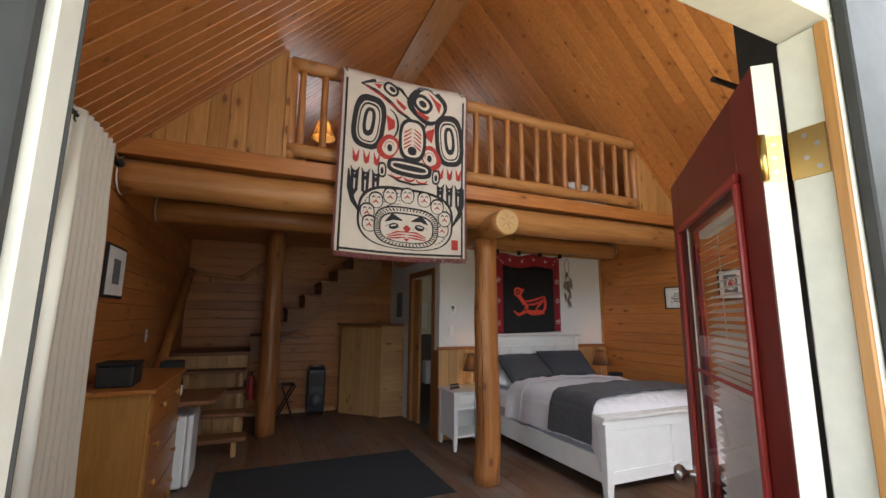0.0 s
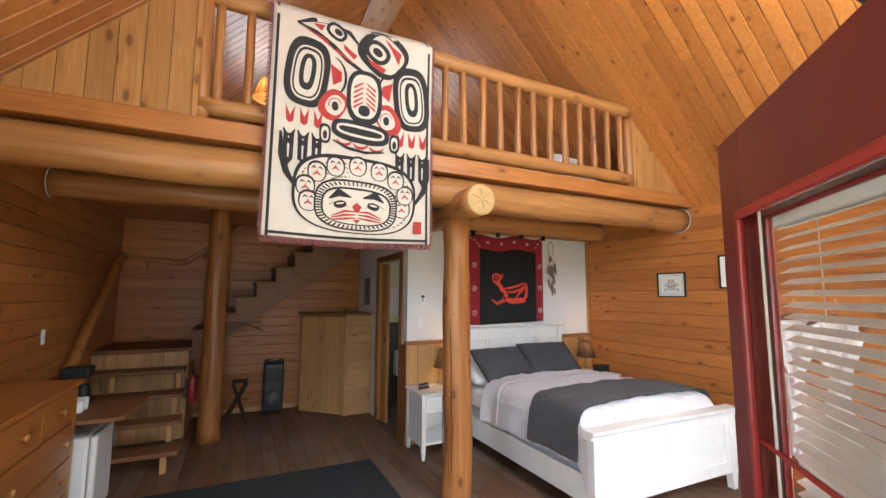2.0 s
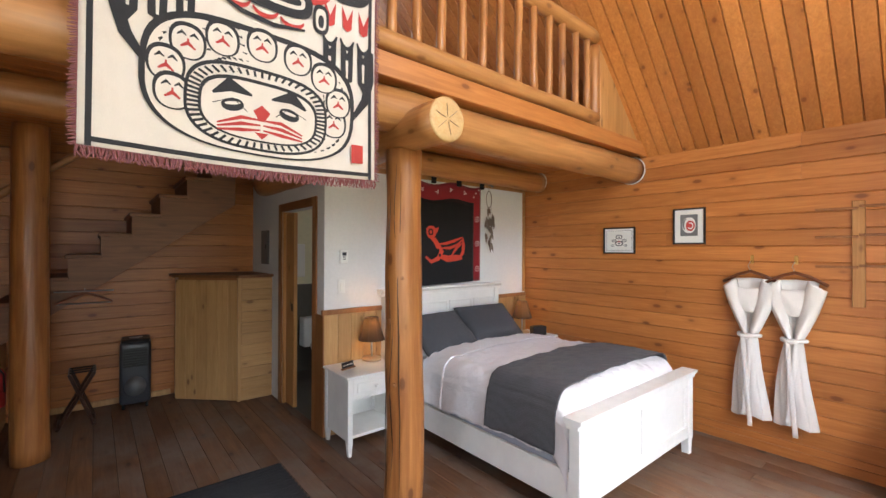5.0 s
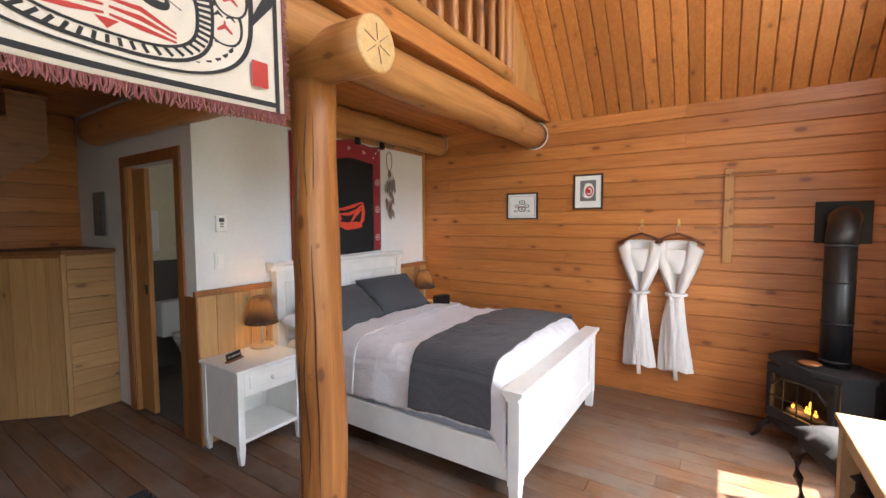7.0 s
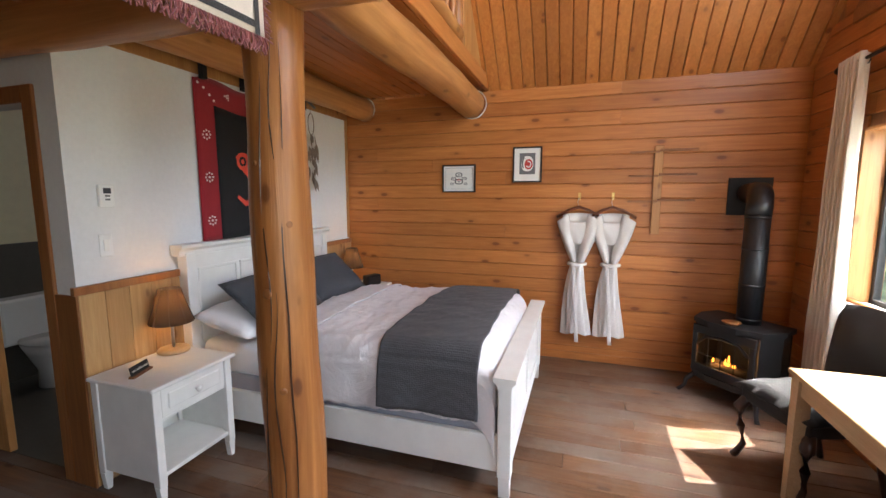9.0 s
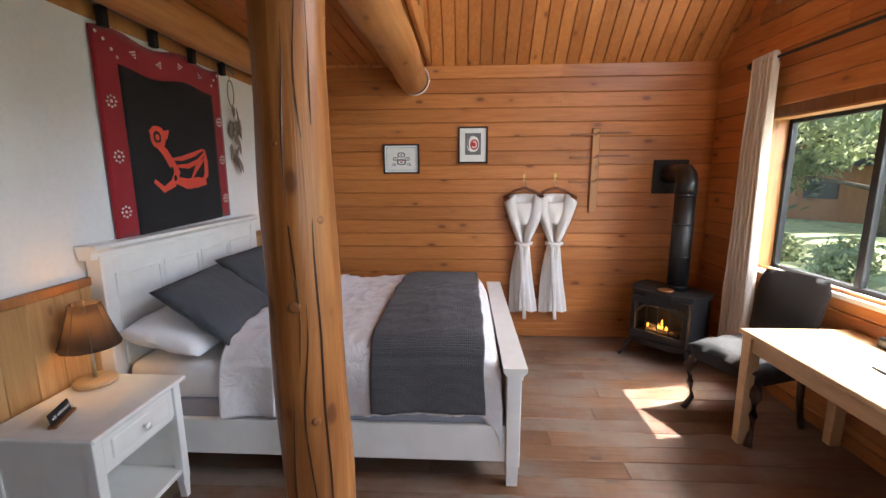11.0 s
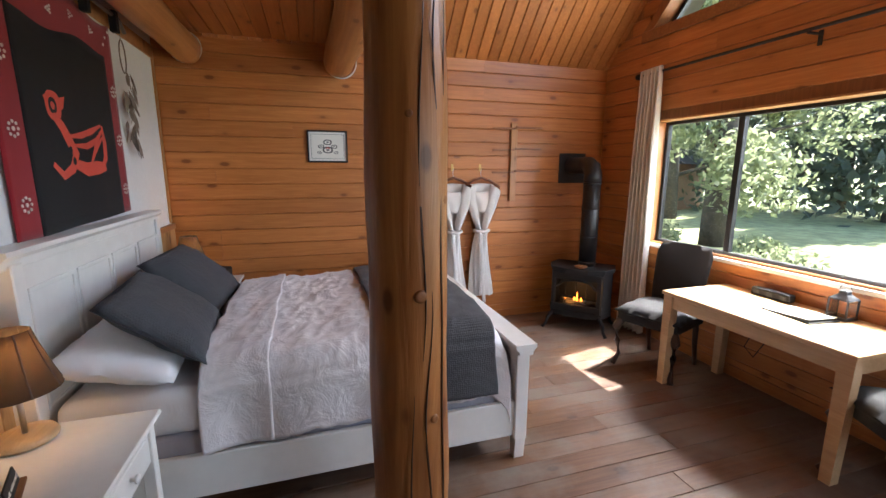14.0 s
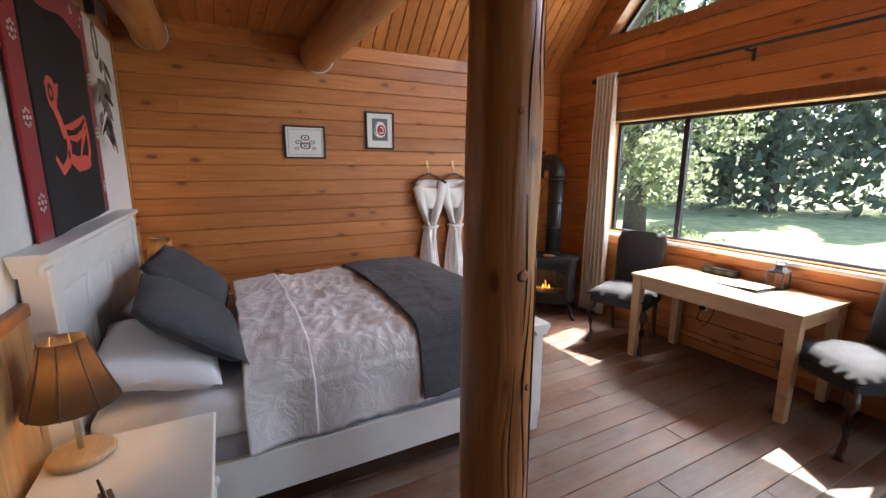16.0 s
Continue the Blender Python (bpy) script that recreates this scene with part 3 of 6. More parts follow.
def bedside_lamp(name, x, y, z, label, shade_mat, s=1.0, group="bedside lamps"):
    l = thing(name, label, "lamp", group, at=(x, y, z))
    part("base", lathe([(0.001, 0), (0.088, 0.001), (0.09, 0.012), (0.082, 0.024), (0.05, 0.028), (0.001, 0.029)], 32), M_TABLE, l, "pale wooden disc base", True)
    part("stem", tube([(0, 0, 0.028), (0, 0, 0.30 * s)], 0.0085, 12), M_STEEL, l, "brushed steel stem", True)
    prof = [(0.145 * s, 0.185), (0.128 * s, 0.225), (0.105 * s, 0.285), (0.086 * s, 0.34), (0.070 * s, 0.395)]
    own = bmesh.new()
    seg = 28
    rings = [[own.verts.new((r * (1 - 0.03 * (math.cos(8 * 2 * math.pi * i / seg) > 0.5)) * math.cos(2 * math.pi * i / seg), r * math.sin(2 * math.pi * i / seg), h)) for i in range(seg)] for r, h in prof]
    for a, b in zip(rings, rings[1:]):
        for i in range(seg):
            own.faces.new((a[i], a[(i + 1) % seg], b[(i + 1) % seg], b[i]))
    bmesh.ops.solidify(own, geom=own.faces[:], thickness=0.0018)
    sh = part("shade", own, shade_mat, l, "flared fabric shade lit from inside", True)
    for i in range(8):
        a = 2 * math.pi * i / 8
        part("shade_rib", tube([(r * 1.005 * math.cos(a), r * 1.005 * math.sin(a), h) for r, h in prof], 0.003, 5), M_SHADE, sh)
    part("bulb", lathe([(0.001, 0.26), (0.02, 0.275), (0.028, 0.31), (0.02, 0.34), (0.001, 0.35)], 14), M_BULB, l, "warm glowing bulb", True)
    lamp = new("bulb_light", bpy.data.lights.new("bulb_light", "POINT"))
    lamp.data.energy, lamp.data.color, lamp.data.shadow_soft_size = 0.22, (1.0, 0.52, 0.20), 0.03
    lamp.location = (x, y, z + 0.362)
    return l


def translucent(name, color, trans):
    m, nt, bsdf = material(name)
    bsdf.inputs["Base Color"].default_value = (*color, 1)
    bsdf.inputs["Roughness"].default_value = 0.9
    t = nt.nodes.new("ShaderNodeBsdfTranslucent")
    t.inputs[0].default_value = (0.75, 0.5, 0.3, 1)
    mx = nt.nodes.new("ShaderNodeMixShader")
    mx.inputs[0].default_value = trans
    out = nt.nodes["Material Output"]
    nt.links.new(bsdf.outputs[0], mx.inputs[1])
    nt.links.new(t.outputs[0], mx.inputs[2])
    nt.links.new(mx.outputs[0], out.inputs[0])
    return m


M_LAMPSHADE = translucent("lamp_shade_fabric", (0.055, 0.045, 0.04), 0.055)
M_CREAMSHADE = translucent("cream_shade_fabric", (0.75, 0.68, 0.5), 0.3)
bedside_lamp("table_lamp", 2.70, 4.65, 0.655, "lit bedside lamp with grey-brown flared shade", M_LAMPSHADE, 0.84)
bedside_lamp("table_lamp", 4.80, 4.62, 0.655, "lit bedside lamp beside the far pillow", M_LAMPSHADE, 0.84)
bedside_lamp("table_lamp", 0.72, 4.75, 3.452, "lit cream table lamp on the loft cabinet", M_CREAMSHADE)


# ---- bed ----
bed = thing("bed", "white painted panel bed frame with headboard and footboard", "bed")
BX0, BX1, BY0, BY1 = 2.90, 4.54, 2.60, 4.70
head = part("headboard", box(BX0 + 0.0, BY1 + 0.02, 0.1, BX1 - 0.09, BY1 + 0.075, 1.22, 0.004), M_WHITE, bed)
part("cap", prism([(BY1 - 0.01, 1.29), (BY1 - 0.012, 1.272), (BY1 + 0.015, 1.25), (BY1 + 0.018, 1.22), (BY1 + 0.08, 1.22), (BY1 + 0.095, 1.29)], BX0 - 0.06, BX1 - 0.03, "x"), M_WHITE, head)
for i in range(4):
    a = BX0 + 0.07 + i * 0.365
    for (p, q, r, s) in ((a, a + 0.34, 0.62, 0.64), (a, a + 0.34, 1.11, 1.13), (a, a + 0.02, 0.64, 1.11), (a + 0.32, a + 0.34, 0.64, 1.11)):
        part("moulding", box(p, BY1 + 0.01, r, q, BY1 + 0.022, s, 0.003), M_WHITE, head)
for x in (BX0 - 0.02, BX1 - 0.14):
    part("head_post", box(x, BY1 + 0.005, 0, x + 0.07, BY1 + 0.085, 1.235, 0.004), M_WHITE, bed)
foot = part("footboard", box(BX0 + 0.05, BY0 + 0.015, 0.16, BX1 - 0.05, BY0 + 0.045, 0.63, 0.003), M_WHITE, bed)
part("cap", prism([(BY0 - 0.03, 0.685), (BY0 - 0.03, 0.665), (BY0 - 0.01, 0.645), (BY0 - 0.008, 0.625), (BY0 + 0.068, 0.625), (BY0 + 0.07, 0.645), (BY0 + 0.09, 0.665), (BY0 + 0.09, 0.685)], BX0 - 0.04, BX1 + 0.04, "x"), M_WHITE, foot)
for y in (BY0 + 0.004, BY0 + 0.046):
    part("rail", box(BX0 + 0.05, y, 0.14, BX1 - 0.05, y + 0.012, 0.24, 0.003), M_WHITE, foot)
    part("rail", box(BX0 + 0.05, y, 0.56, BX1 - 0.05, y + 0.012, 0.628, 0.003), M_WHITE, foot)
    for x in (BX0 + 0.05, (BX0 + BX1) / 2 - 0.04, BX1 - 0.13):
        part("stile", box(x, y, 0.24, x + 0.08, y + 0.012, 0.56, 0.003), M_WHITE, foot)
for x in (BX0 - 0.012, BX1 - 0.063):
    bm = box(x, BY0 - 0.005, 0.12, x + 0.075, BY0 + 0.068, 0.63, 0.004)
    merge(bm, prism([(x + 0.015, 0.0), (x + 0.06, 0.0), (x + 0.075, 0.14), (x, 0.14)], BY0 + 0.002, BY0 + 0.06, "y"))
    part("foot_post", bm, M_WHITE, bed)
for x in (BX0 + 0.005, BX1 - 0.035):
    part("side_rail", box(x, BY0 + 0.06, 0.14, x + 0.03, BY1 + 0.02, 0.345, 0.004), M_WHITE, bed)

matt = thing("mattress", "thick mattress in white and grey sheets on the bed frame", "mattress")
part("base", box(BX0 + 0.04, BY0 + 0.09, 0.30, BX1 - 0.04, BY1, 0.44, 0.03, None, 3), M_BOXSPRING, matt, "grey fitted sheet on the lower mattress", True)
part("body", box(BX0 + 0.03, BY0 + 0.085, 0.43, BX1 - 0.03, BY1, 0.645, 0.06, None, 4), M_SHEET, matt, smooth=True)


def cover(y0, y1, lift, drop, out, fold=0.02, phase=0.0, nu=70, nv=40, rough=0.006, foot_fall=0.0, crown=0.035):
    """A cloth laid across the bed, falling on both sides, plump in the middle and rounded at the foot."""
    half = (BX1 - BX0) / 2 - 0.03
    cx = (BX0 + BX1) / 2
    total = half + drop
    r, roll = 0.11, 0.16

    def fn(u, v):
        s = (2 * u - 1) * total
        y = y0 + (y1 - y0) * v
        a = abs(s)
        sg = 1 if s >= 0 else -1
        top = 0.652 + lift + crown * max(0.0, 1 - (a / half) ** 2) + 0.05 * max(0.0, 1 - abs(y - 3.0) / 1.2)
        edge = half - r
        if a < edge:
            x, z = a, top
        elif a < edge + r * 1.5708:
            q = (a - edge) / r
            x, z = edge + r * math.sin(q), top - r + r * math.cos(q)
        else:
            d = a - edge - r * 1.5708
            x, z = half + 0.012 + out * d + fold * min(1, d * 6) * math.sin(y * 17 + phase + 2 * noise.noise(Vector((y * 3, phase, sg)))), top - r - d
        n = noise.noise(Vector((s * 4.5 + phase, y * 4.5, 1))) + 0.6 * noise.noise(Vector((s * 11, y * 7 + phase, 3))) + 0.5 * noise.noise(Vector((s * 19 + y * 9, y * 13, 5)))
        crease = 1 - abs(noise.noise(Vector((s * 6 + 0.7 * y, y * 15 + s * 4 + phase, 9))))
        z += rough * (n + 0.5 * crease ** 6)
        y += 0.012 * noise.noise(Vector((s * 5, v * 2, phase + 8)))
        t = BY0 + 0.085 + roll - y
        if foot_fall and t > 0:
            z -= foot_fall * (1 - math.sqrt(max(0.0, 1 - min(1, t / roll) ** 2)))
        return (cx + sg * x, y, z)
    return grid(fn, nu, nv, 0.008)


duvet = thing("duvet", "rumpled white duvet with a turned-back edge on the bed", "duvet")
part("cover", cover(BY0 + 0.085, 4.12, 0.075, 0.335, 0.03, 0.012, 0.4, 130, 110, 0.019, 0.22), M_DUVET, duvet, smooth=True)
part("turned_edge", cover(3.88, 4.17, 0.10, 0.35, 0.09, 0.018, 0.45, 130, 26, 0.012), M_DUVET, duvet, smooth=True)
solo("throw_blanket", cover(2.78, 3.37, 0.107, 0.335, 0.14, 0.008, 1.9, 130, 50, 0.008, 0.02), M_THROW, "dark grey waffle throw across the bed foot", "blanket", smooth=True)


def laid_pillow(label, mat, x, y, z, rx, rz, w=0.68, d=0.46, h=0.17, rim=False):
    bm = pillow(w, d, h)
    ob = solo("pillow", bm, mat, label, "pillow", group="pillows on the bed", smooth=True)
    ob.matrix_basis = pose(x, y, z, rx, 0, rz)
    if rim:
        own = bmesh.new()
        loop = []
        for i in range(48):
            a = 2 * math.pi * i / 48
            c, s = math.cos(a), math.sin(a)
            k = max(abs(c), abs(s))
            loop.append((c / k, s / k))
        ring = [[own.verts.new((u * (w / 2 - 0.02) * q, v * (d / 2 - 0.02) * q, 0.006 * noise.noise(Vector((u * 4, v * 4, q))))) for u, v in loop] for q in (0.93, 1.0, 1.10)]
        for a, b in zip(ring, ring[1:]):
            for i in range(48):
                own.faces.new((a[i], a[(i + 1) % 48], b[(i + 1) % 48], b[i]))
        bmesh.ops.solidify(own, geom=own.faces[:], thickness=0.006)
        part("flange", own, mat, ob, "quilted flat border", True)
    return ob


laid_pillow("plump white pillow lying by the headboard", M_SHEET, 3.21, 4.48, 0.77, 14, 2)
laid_pillow("plump white pillow lying by the headboard", M_SHEET, 4.02, 4.48, 0.77, 14, -2)
laid_pillow("dark grey quilted sham leaning on the white pillow", M_PILLOWGREY, 3.31, 4.36, 0.885, 38, 5, 0.70, 0.48, 0.16, True)
laid_pillow("dark grey quilted sham leaning on the white pillow", M_PILLOWGREY, 3.99, 4.39, 0.90, 42, -3, 0.70, 0.48, 0.16, True)


# ---- nightstands ----
def nightstand(x0, y0, x1, y1, label):
    n = thing("nightstand", label, "nightstand", "nightstands", at=(x0, y0, 0))
    w, d, h = x1 - x0, y1 - y0, 0.65
    part("top", box(-0.02, -0.025, h - 0.022, w + 0.02, d, h, 0.006), M_WHITE, n)
    for x in (0, w - 0.045):
        for y in (0, d - 0.045):
            bm = box(x, y, 0.1, x + 0.045, y + 0.045, h - 0.022, 0.003)
            merge(bm, prism([(x + 0.012, 0), (x + 0.036, 0), (x + 0.045, 0.1), (x, 0.1)], y + 0.006, y + 0.04, "y"))
            part("leg", bm, M_WHITE, n)
    for x in (0.008, w - 0.02):
        part("side_panel", box(x, 0.045, 0.12, x + 0.012, d - 0.045, h - 0.022), M_WHITE, n)
    part("back_panel", box(0.045, d - 0.03, 0.12, w - 0.045, d - 0.018, h - 0.022), M_WHITE, n)
    part("shelf", box(0.02, 0.01, 0.14, w - 0.02, d - 0.03, 0.165, 0.003), M_WHITE, n)
    part("divider", box(0.02, 0.02, 0.445, w - 0.02, d - 0.03, 0.46, 0.002), M_WHITE, n)
    dr = part("drawer", box(0.048, 0.008, 0.465, w - 0.048, 0.03, 0.618, 0.004), M_WHITE, n)
    part("drawer_panel", box(0.085, 0.0, 0.497, w - 0.085, 0.01, 0.587, 0.006), M_WHITE, dr)
    part("knob", lathe([(0.007, 0), (0.007, 0.012), (0.016, 0.018), (0.017, 0.026), (0.001, 0.032)], 16, None, pose(w / 2, 0.0, 0.541, 90)), M_WHITE, dr, smooth=True)
    return n


nightstand(2.285, 4.30, 2.785, 4.75, "white painted nightstand with drawer and open shelf")
nightstand(4.61, 4.30, 5.04, 4.75, "white painted nightstand in the corner past the bed")
sign = thing("desk_sign", "small black lettered sign propped on the nightstand", "sign", at=(2.40, 4.52, 0.651), turn=20)
part("base", box(-0.075, -0.012, 0, 0.075, 0.02, 0.012, 0.002), M_TREAD, sign)
bm = box(-0.07, 0, 0.01, 0.07, 0.006, 0.06, 0.001)
bmesh.ops.transform(bm, matrix=Matrix.Rotation(radians(-12), 4, "X"), verts=bm.verts)
part("plaque", bm, M_BLACK, sign)
txt = bpy.data.curves.new("lettering", "FONT")
txt.body, txt.size, txt.align_x, txt.extrude = "wifi: wilderness!", 0.019, "CENTER", 0.0004
bpy.context.view_layer.update()
tob = new("lettering_source", txt)
me = bpy.data.meshes.new_from_object(tob.evaluated_get(bpy.context.evaluated_depsgraph_get()))
bpy.data.objects.remove(tob)
me.materials.append(M_PAPER)
tx = new("lettering", me)
tx.parent = sign
tx.matrix_basis = Matrix.Rotation(radians(-12), 4, "X") @ pose(0, -0.0015, 0.029, 90)
clock = thing("clock_radio", "small black clock radio on the far nightstand", "clock", at=(4.86, 4.42, 0.651), turn=-20)
part("body", box(-0.09, -0.05, 0, 0.09, 0.05, 0.11, 0.012, None, 2), M_BLACK, clock)
part("screen", box(-0.07, -0.053, 0.04, 0.07, -0.0505, 0.09), M_BLACKGLOSS, clock)


# ---- woven tapestry ----
class Sheet:
    """Flat patches laid on a surface S(u, v, lift), gathered by colour."""

    def __init__(self, surface, aspect):
        self.s, self.aspect, self.sets, self.n = surface, aspect, {}, 0

    def fill(self, key, outline, center=None):
        self.n += 1
        lift = 0.003 + 0.00005 * self.n
        bm = self.sets.setdefault(key, bmesh.new())
        cu = center[0] if center else sum(p[0] for p in outline) / len(outline)
        cv = center[1] if center else sum(p[1] for p in outline) / len(outline)
        rings = []
        for q in (1.0, 0.88, 0.76, 0.64, 0.52, 0.4, 0.28, 0.14):
            rings.append([bm.verts.new(self.s(cu + (u - cu) * q, cv + (v - cv) * q, lift)) for u, v in outline])
        mid = bm.verts.new(self.s(cu, cv, lift))
        n = len(outline)
        for a, b in zip(rings, rings[1:]):
            for i in range(n):
                bm.faces.new((a[i], a[(i + 1) % n], b[(i + 1) % n], b[i]))
        for i in range(n):
            bm.faces.new((rings[-1][i], rings[-1][(i + 1) % n], mid))

    def oval(self, key, u, v, ru, rv, p=2.6, turn=0.0, n=32):
        out = []
        for i in range(n):
            a = 2 * math.pi * i / n
            c, s = math.cos(a), math.sin(a)
            x = math.copysign(abs(c) ** (2 / p), c) * ru
            y = math.copysign(abs(s) ** (2 / p), s) * rv * self.aspect
            t = radians(turn)
            out.append((u + x * math.cos(t) - y * math.sin(t), v + (x * math.sin(t) + y * math.cos(t)) / self.aspect))
        self.fill(key, out, (u, v))

    def stroke(self, key, pts, w0, w1=None):
        """A brush line that swells from w0 to w1 and back."""
        w1 = w0 if w1 is None else w1
        left, right = [], []
        n = len(pts)
        for i, (u, v) in enumerate(pts):
            a, b = pts[max(0, i - 1)], pts[min(n - 1, i + 1)]
            du, dv = b[0] - a[0], (b[1] - a[1]) * self.aspect
            d = math.hypot(du, dv) or 1
            w = w0 + (w1 - w0) * math.sin(math.pi * i / (n - 1))
            left.append((u - dv / d * w, v + du / d * w / self.aspect))
            right.append((u + dv / d * w, v - du / d * w / self.aspect))
        self.n += 1
        lift = 0.003 + 0.00005 * self.n
        bm = self.sets.setdefault(key, bmesh.new())
        l = [bm.verts.new(self.s(u, v, lift)) for u, v in left]
        r = [bm.verts.new(self.s(u, v, lift)) for u, v in right]
        for i in range(n - 1):
            bm.faces.new((l[i], l[i + 1], r[i + 1], r[i]))

    def arc(self, key, u, v, ru, rv, a0, a1, w0, w1=None, n=26):
        pts = [(u + ru * math.cos(radians(a0 + (a1 - a0) * i / n)), v - rv * math.sin(radians(a0 + (a1 - a0) * i / n))) for i in range(n + 1)]
        self.stroke(key, pts, w0, w1)


TW, TH, TZ = 1.17, 1.67, 3.70


def tap(u, v, lift=0.0):
    wave = 0.006 * math.sin(u * 9 + 0.6) * min(1, v * 2) + 0.010 * math.sin(v * 5 + u * 2)
    back = 0.10 * max(0.0, 0.06 - v) / 0.06
    return (0.665 + TW * u + 0.012 * (1 - v), 3.135 - wave * 0.8 + back - lift, TZ - TH * v - 0.015 * math.sin(u * 3.1))


tapestry = thing("woven_tapestry", "cream woven blanket with black and red native design", "tapestry")
part("cloth", grid(lambda u, v: tap(1 - u, v, 0), 40, 50, 0.004), M_TAPWHITE, tapestry, smooth=True)
S = Sheet(tap, TH / TW)
for a, b, c, d in ((0.018, 0.0, 0.034, 1.0), (0.966, 0.0, 0.982, 1.0)):
    S.stroke("k", [((a + c) / 2, b + (d - b) * i / 20) for i in range(21)], 0.008)
S.stroke("k", [(0.018 + 0.964 * i / 20, 0.985) for i in range(21)], 0.008)
# bird head with a long beak
S.oval("k", 0.66, 0.145, 0.155, 0.105, 3, 38)
S.oval("w", 0.67, 0.15, 0.120, 0.075, 3, 38)
S.oval("k", 0.62, 0.145, 0.085, 0.05, 2.4, 35)
S.oval("w", 0.62, 0.145, 0.058, 0.030, 2.4, 35)
S.oval("k", 0.62, 0.145, 0.034, 0.018, 2.2, 35)
S.fill("r", [(0.66, 0.07), (0.78, 0.13), (0.76, 0.185), (0.71, 0.12)])
S.fill("r", [(0.56, 0.185), (0.68, 0.215), (0.66, 0.24), (0.58, 0.21)])
S.stroke("k", [(0.13, 0.105), (0.22, 0.075), (0.34, 0.06), (0.44, 0.09), (0.50, 0.135)], 0.006, 0.018)
S.stroke("k", [(0.13, 0.105), (0.24, 0.125), (0.34, 0.165), (0.43, 0.215), (0.55, 0.26), (0.64, 0.27)], 0.006, 0.014)
S.stroke("r", [(0.16, 0.115), (0.27, 0.145), (0.38, 0.19), (0.50, 0.235)], 0.003, 0.010)
S.oval("k", 0.36, 0.10, 0.065, 0.036, 2.4, 32)
S.oval("w", 0.36, 0.10, 0.045, 0.022, 2.4, 32)
S.oval("k", 0.37, 0.10, 0.026, 0.013, 2.4, 32)
S.fill("r", [(0.40, 0.145), (0.49, 0.185), (0.47, 0.205), (0.41, 0.17)])
S.fill("r", [(0.22, 0.09), (0.29, 0.085), (0.27, 0.115)])
# shoulder ovals
for u, v, s in ((0.20, 0.31, 1), (0.855, 0.335, -1)):
    S.oval("k", u, v, 0.125, 0.150, 3.0, 6 * s)
    S.oval("w", u, v + 0.004, 0.088, 0.118, 3.0, 6 * s)
    S.oval("k", u, v + 0.004, 0.080, 0.110, 3.0, 6 * s)
    S.oval("w", u, v + 0.006, 0.070, 0.100, 3.0, 6 * s)
    S.oval("k", u, v, 0.046, 0.080, 2.6, 6 * s)
    S.oval("w", u, v - 0.005, 0.020, 0.055, 2.4, 6 * s)
    S.fill("r", [(u + s * 0.13, v - 0.06), (u + s * 0.20, v - 0.035), (u + s * 0.20, v + 0.005), (u + s * 0.15, v + 0.03)])
    S.arc("k", u + s * 0.14, v - 0.01, 0.085, 0.085, 80 if s > 0 else 100, -80 if s > 0 else 260, 0.003, 0.008)
    # red panel with a round eye
    ru, rv = u + s * 0.155, v + 0.115
    S.oval("r", ru, rv, 0.075, 0.070, 2.6, 30 * s)
    S.oval("w", ru + 0.012 * s, rv, 0.052, 0.045, 2.4, 30 * s)
    S.oval("k", ru + 0.012 * s, rv + 0.004, 0.020, 0.020, 2)
    S.arc("r", ru + 0.012 * s, rv, 0.038, 0.030, 20, 200, 0.003)
    # hanging feathers
    for i in range(3):
        fu = u - s * 0.085 + s * i * 0.078
        fv = v + 0.155
        S.fill("r", [(fu - 0.026, fv), (fu, fv + 0.045), (fu + 0.026, fv), (fu + 0.020, fv + 0.065), (fu, fv + 0.075), (fu - 0.020, fv + 0.065)])
        S.arc("k", fu, fv + 0.085, 0.032, 0.040, 200, 340, 0.004, 0.009)
        S.fill("k", [(fu - 0.030, fv + 0.10), (fu, fv + 0.14), (fu + 0.030, fv + 0.10), (fu + 0.026, fv + 0.22), (fu, fv + 0.25 - 0.02 * i), (fu - 0.026, fv + 0.22)])
        S.fill("w", [(fu - 0.006, fv + 0.16), (fu + 0.006, fv + 0.16), (fu + 0.004, fv + 0.215), (fu - 0.004, fv + 0.215)])
    S.stroke("k", [(u - s * 0.13, v + 0.27), (u - s * 0.12, v + 0.36), (u - s * 0.09, v + 0.43), (u - s * 0.02, v + 0.50)], 0.006, 0.02)
# body
S.oval("k", 0.545, 0.365, 0.112, 0.120, 2.8)
S.oval("w", 0.545, 0.362, 0.086, 0.098, 2.8)
S.oval("k", 0.545, 0.425, 0.036, 0.024, 2.4)
for i in range(5):
    for sg in (-1, 1):
        S.stroke("r", [(0.545 + sg * 0.010, 0.30 + i * 0.022), (0.545 + sg * 0.06, 0.325 + i * 0.022)][::1] + [(0.545 + sg * 0.068, 0.332 + i * 0.022)], 0.004, 0.007)
S.oval("k", 0.53, 0.525, 0.180, 0.048, 3.0, 4)
S.oval("w", 0.53, 0.522, 0.150, 0.026, 3.0, 4)
S.oval("k", 0.53, 0.522, 0.135, 0.015, 3.0, 4)
for i in range(3):
    S.arc("r", 0.43 + 0.10 * i, 0.565 + 0.006 * i, 0.045, 0.022, 190, 350, 0.003, 0.009)
S.stroke("k", [(0.36, 0.575), (0.45, 0.60), (0.56, 0.61), (0.68, 0.60)], 0.004, 0.010)
for u in (0.315, 0.745):
    S.oval("k", u, 0.555, 0.034, 0.042, 2.8)
    S.oval("w", u, 0.555, 0.022, 0.030, 2.8)
    S.oval("k", u, 0.56, 0.012, 0.018, 2.4)
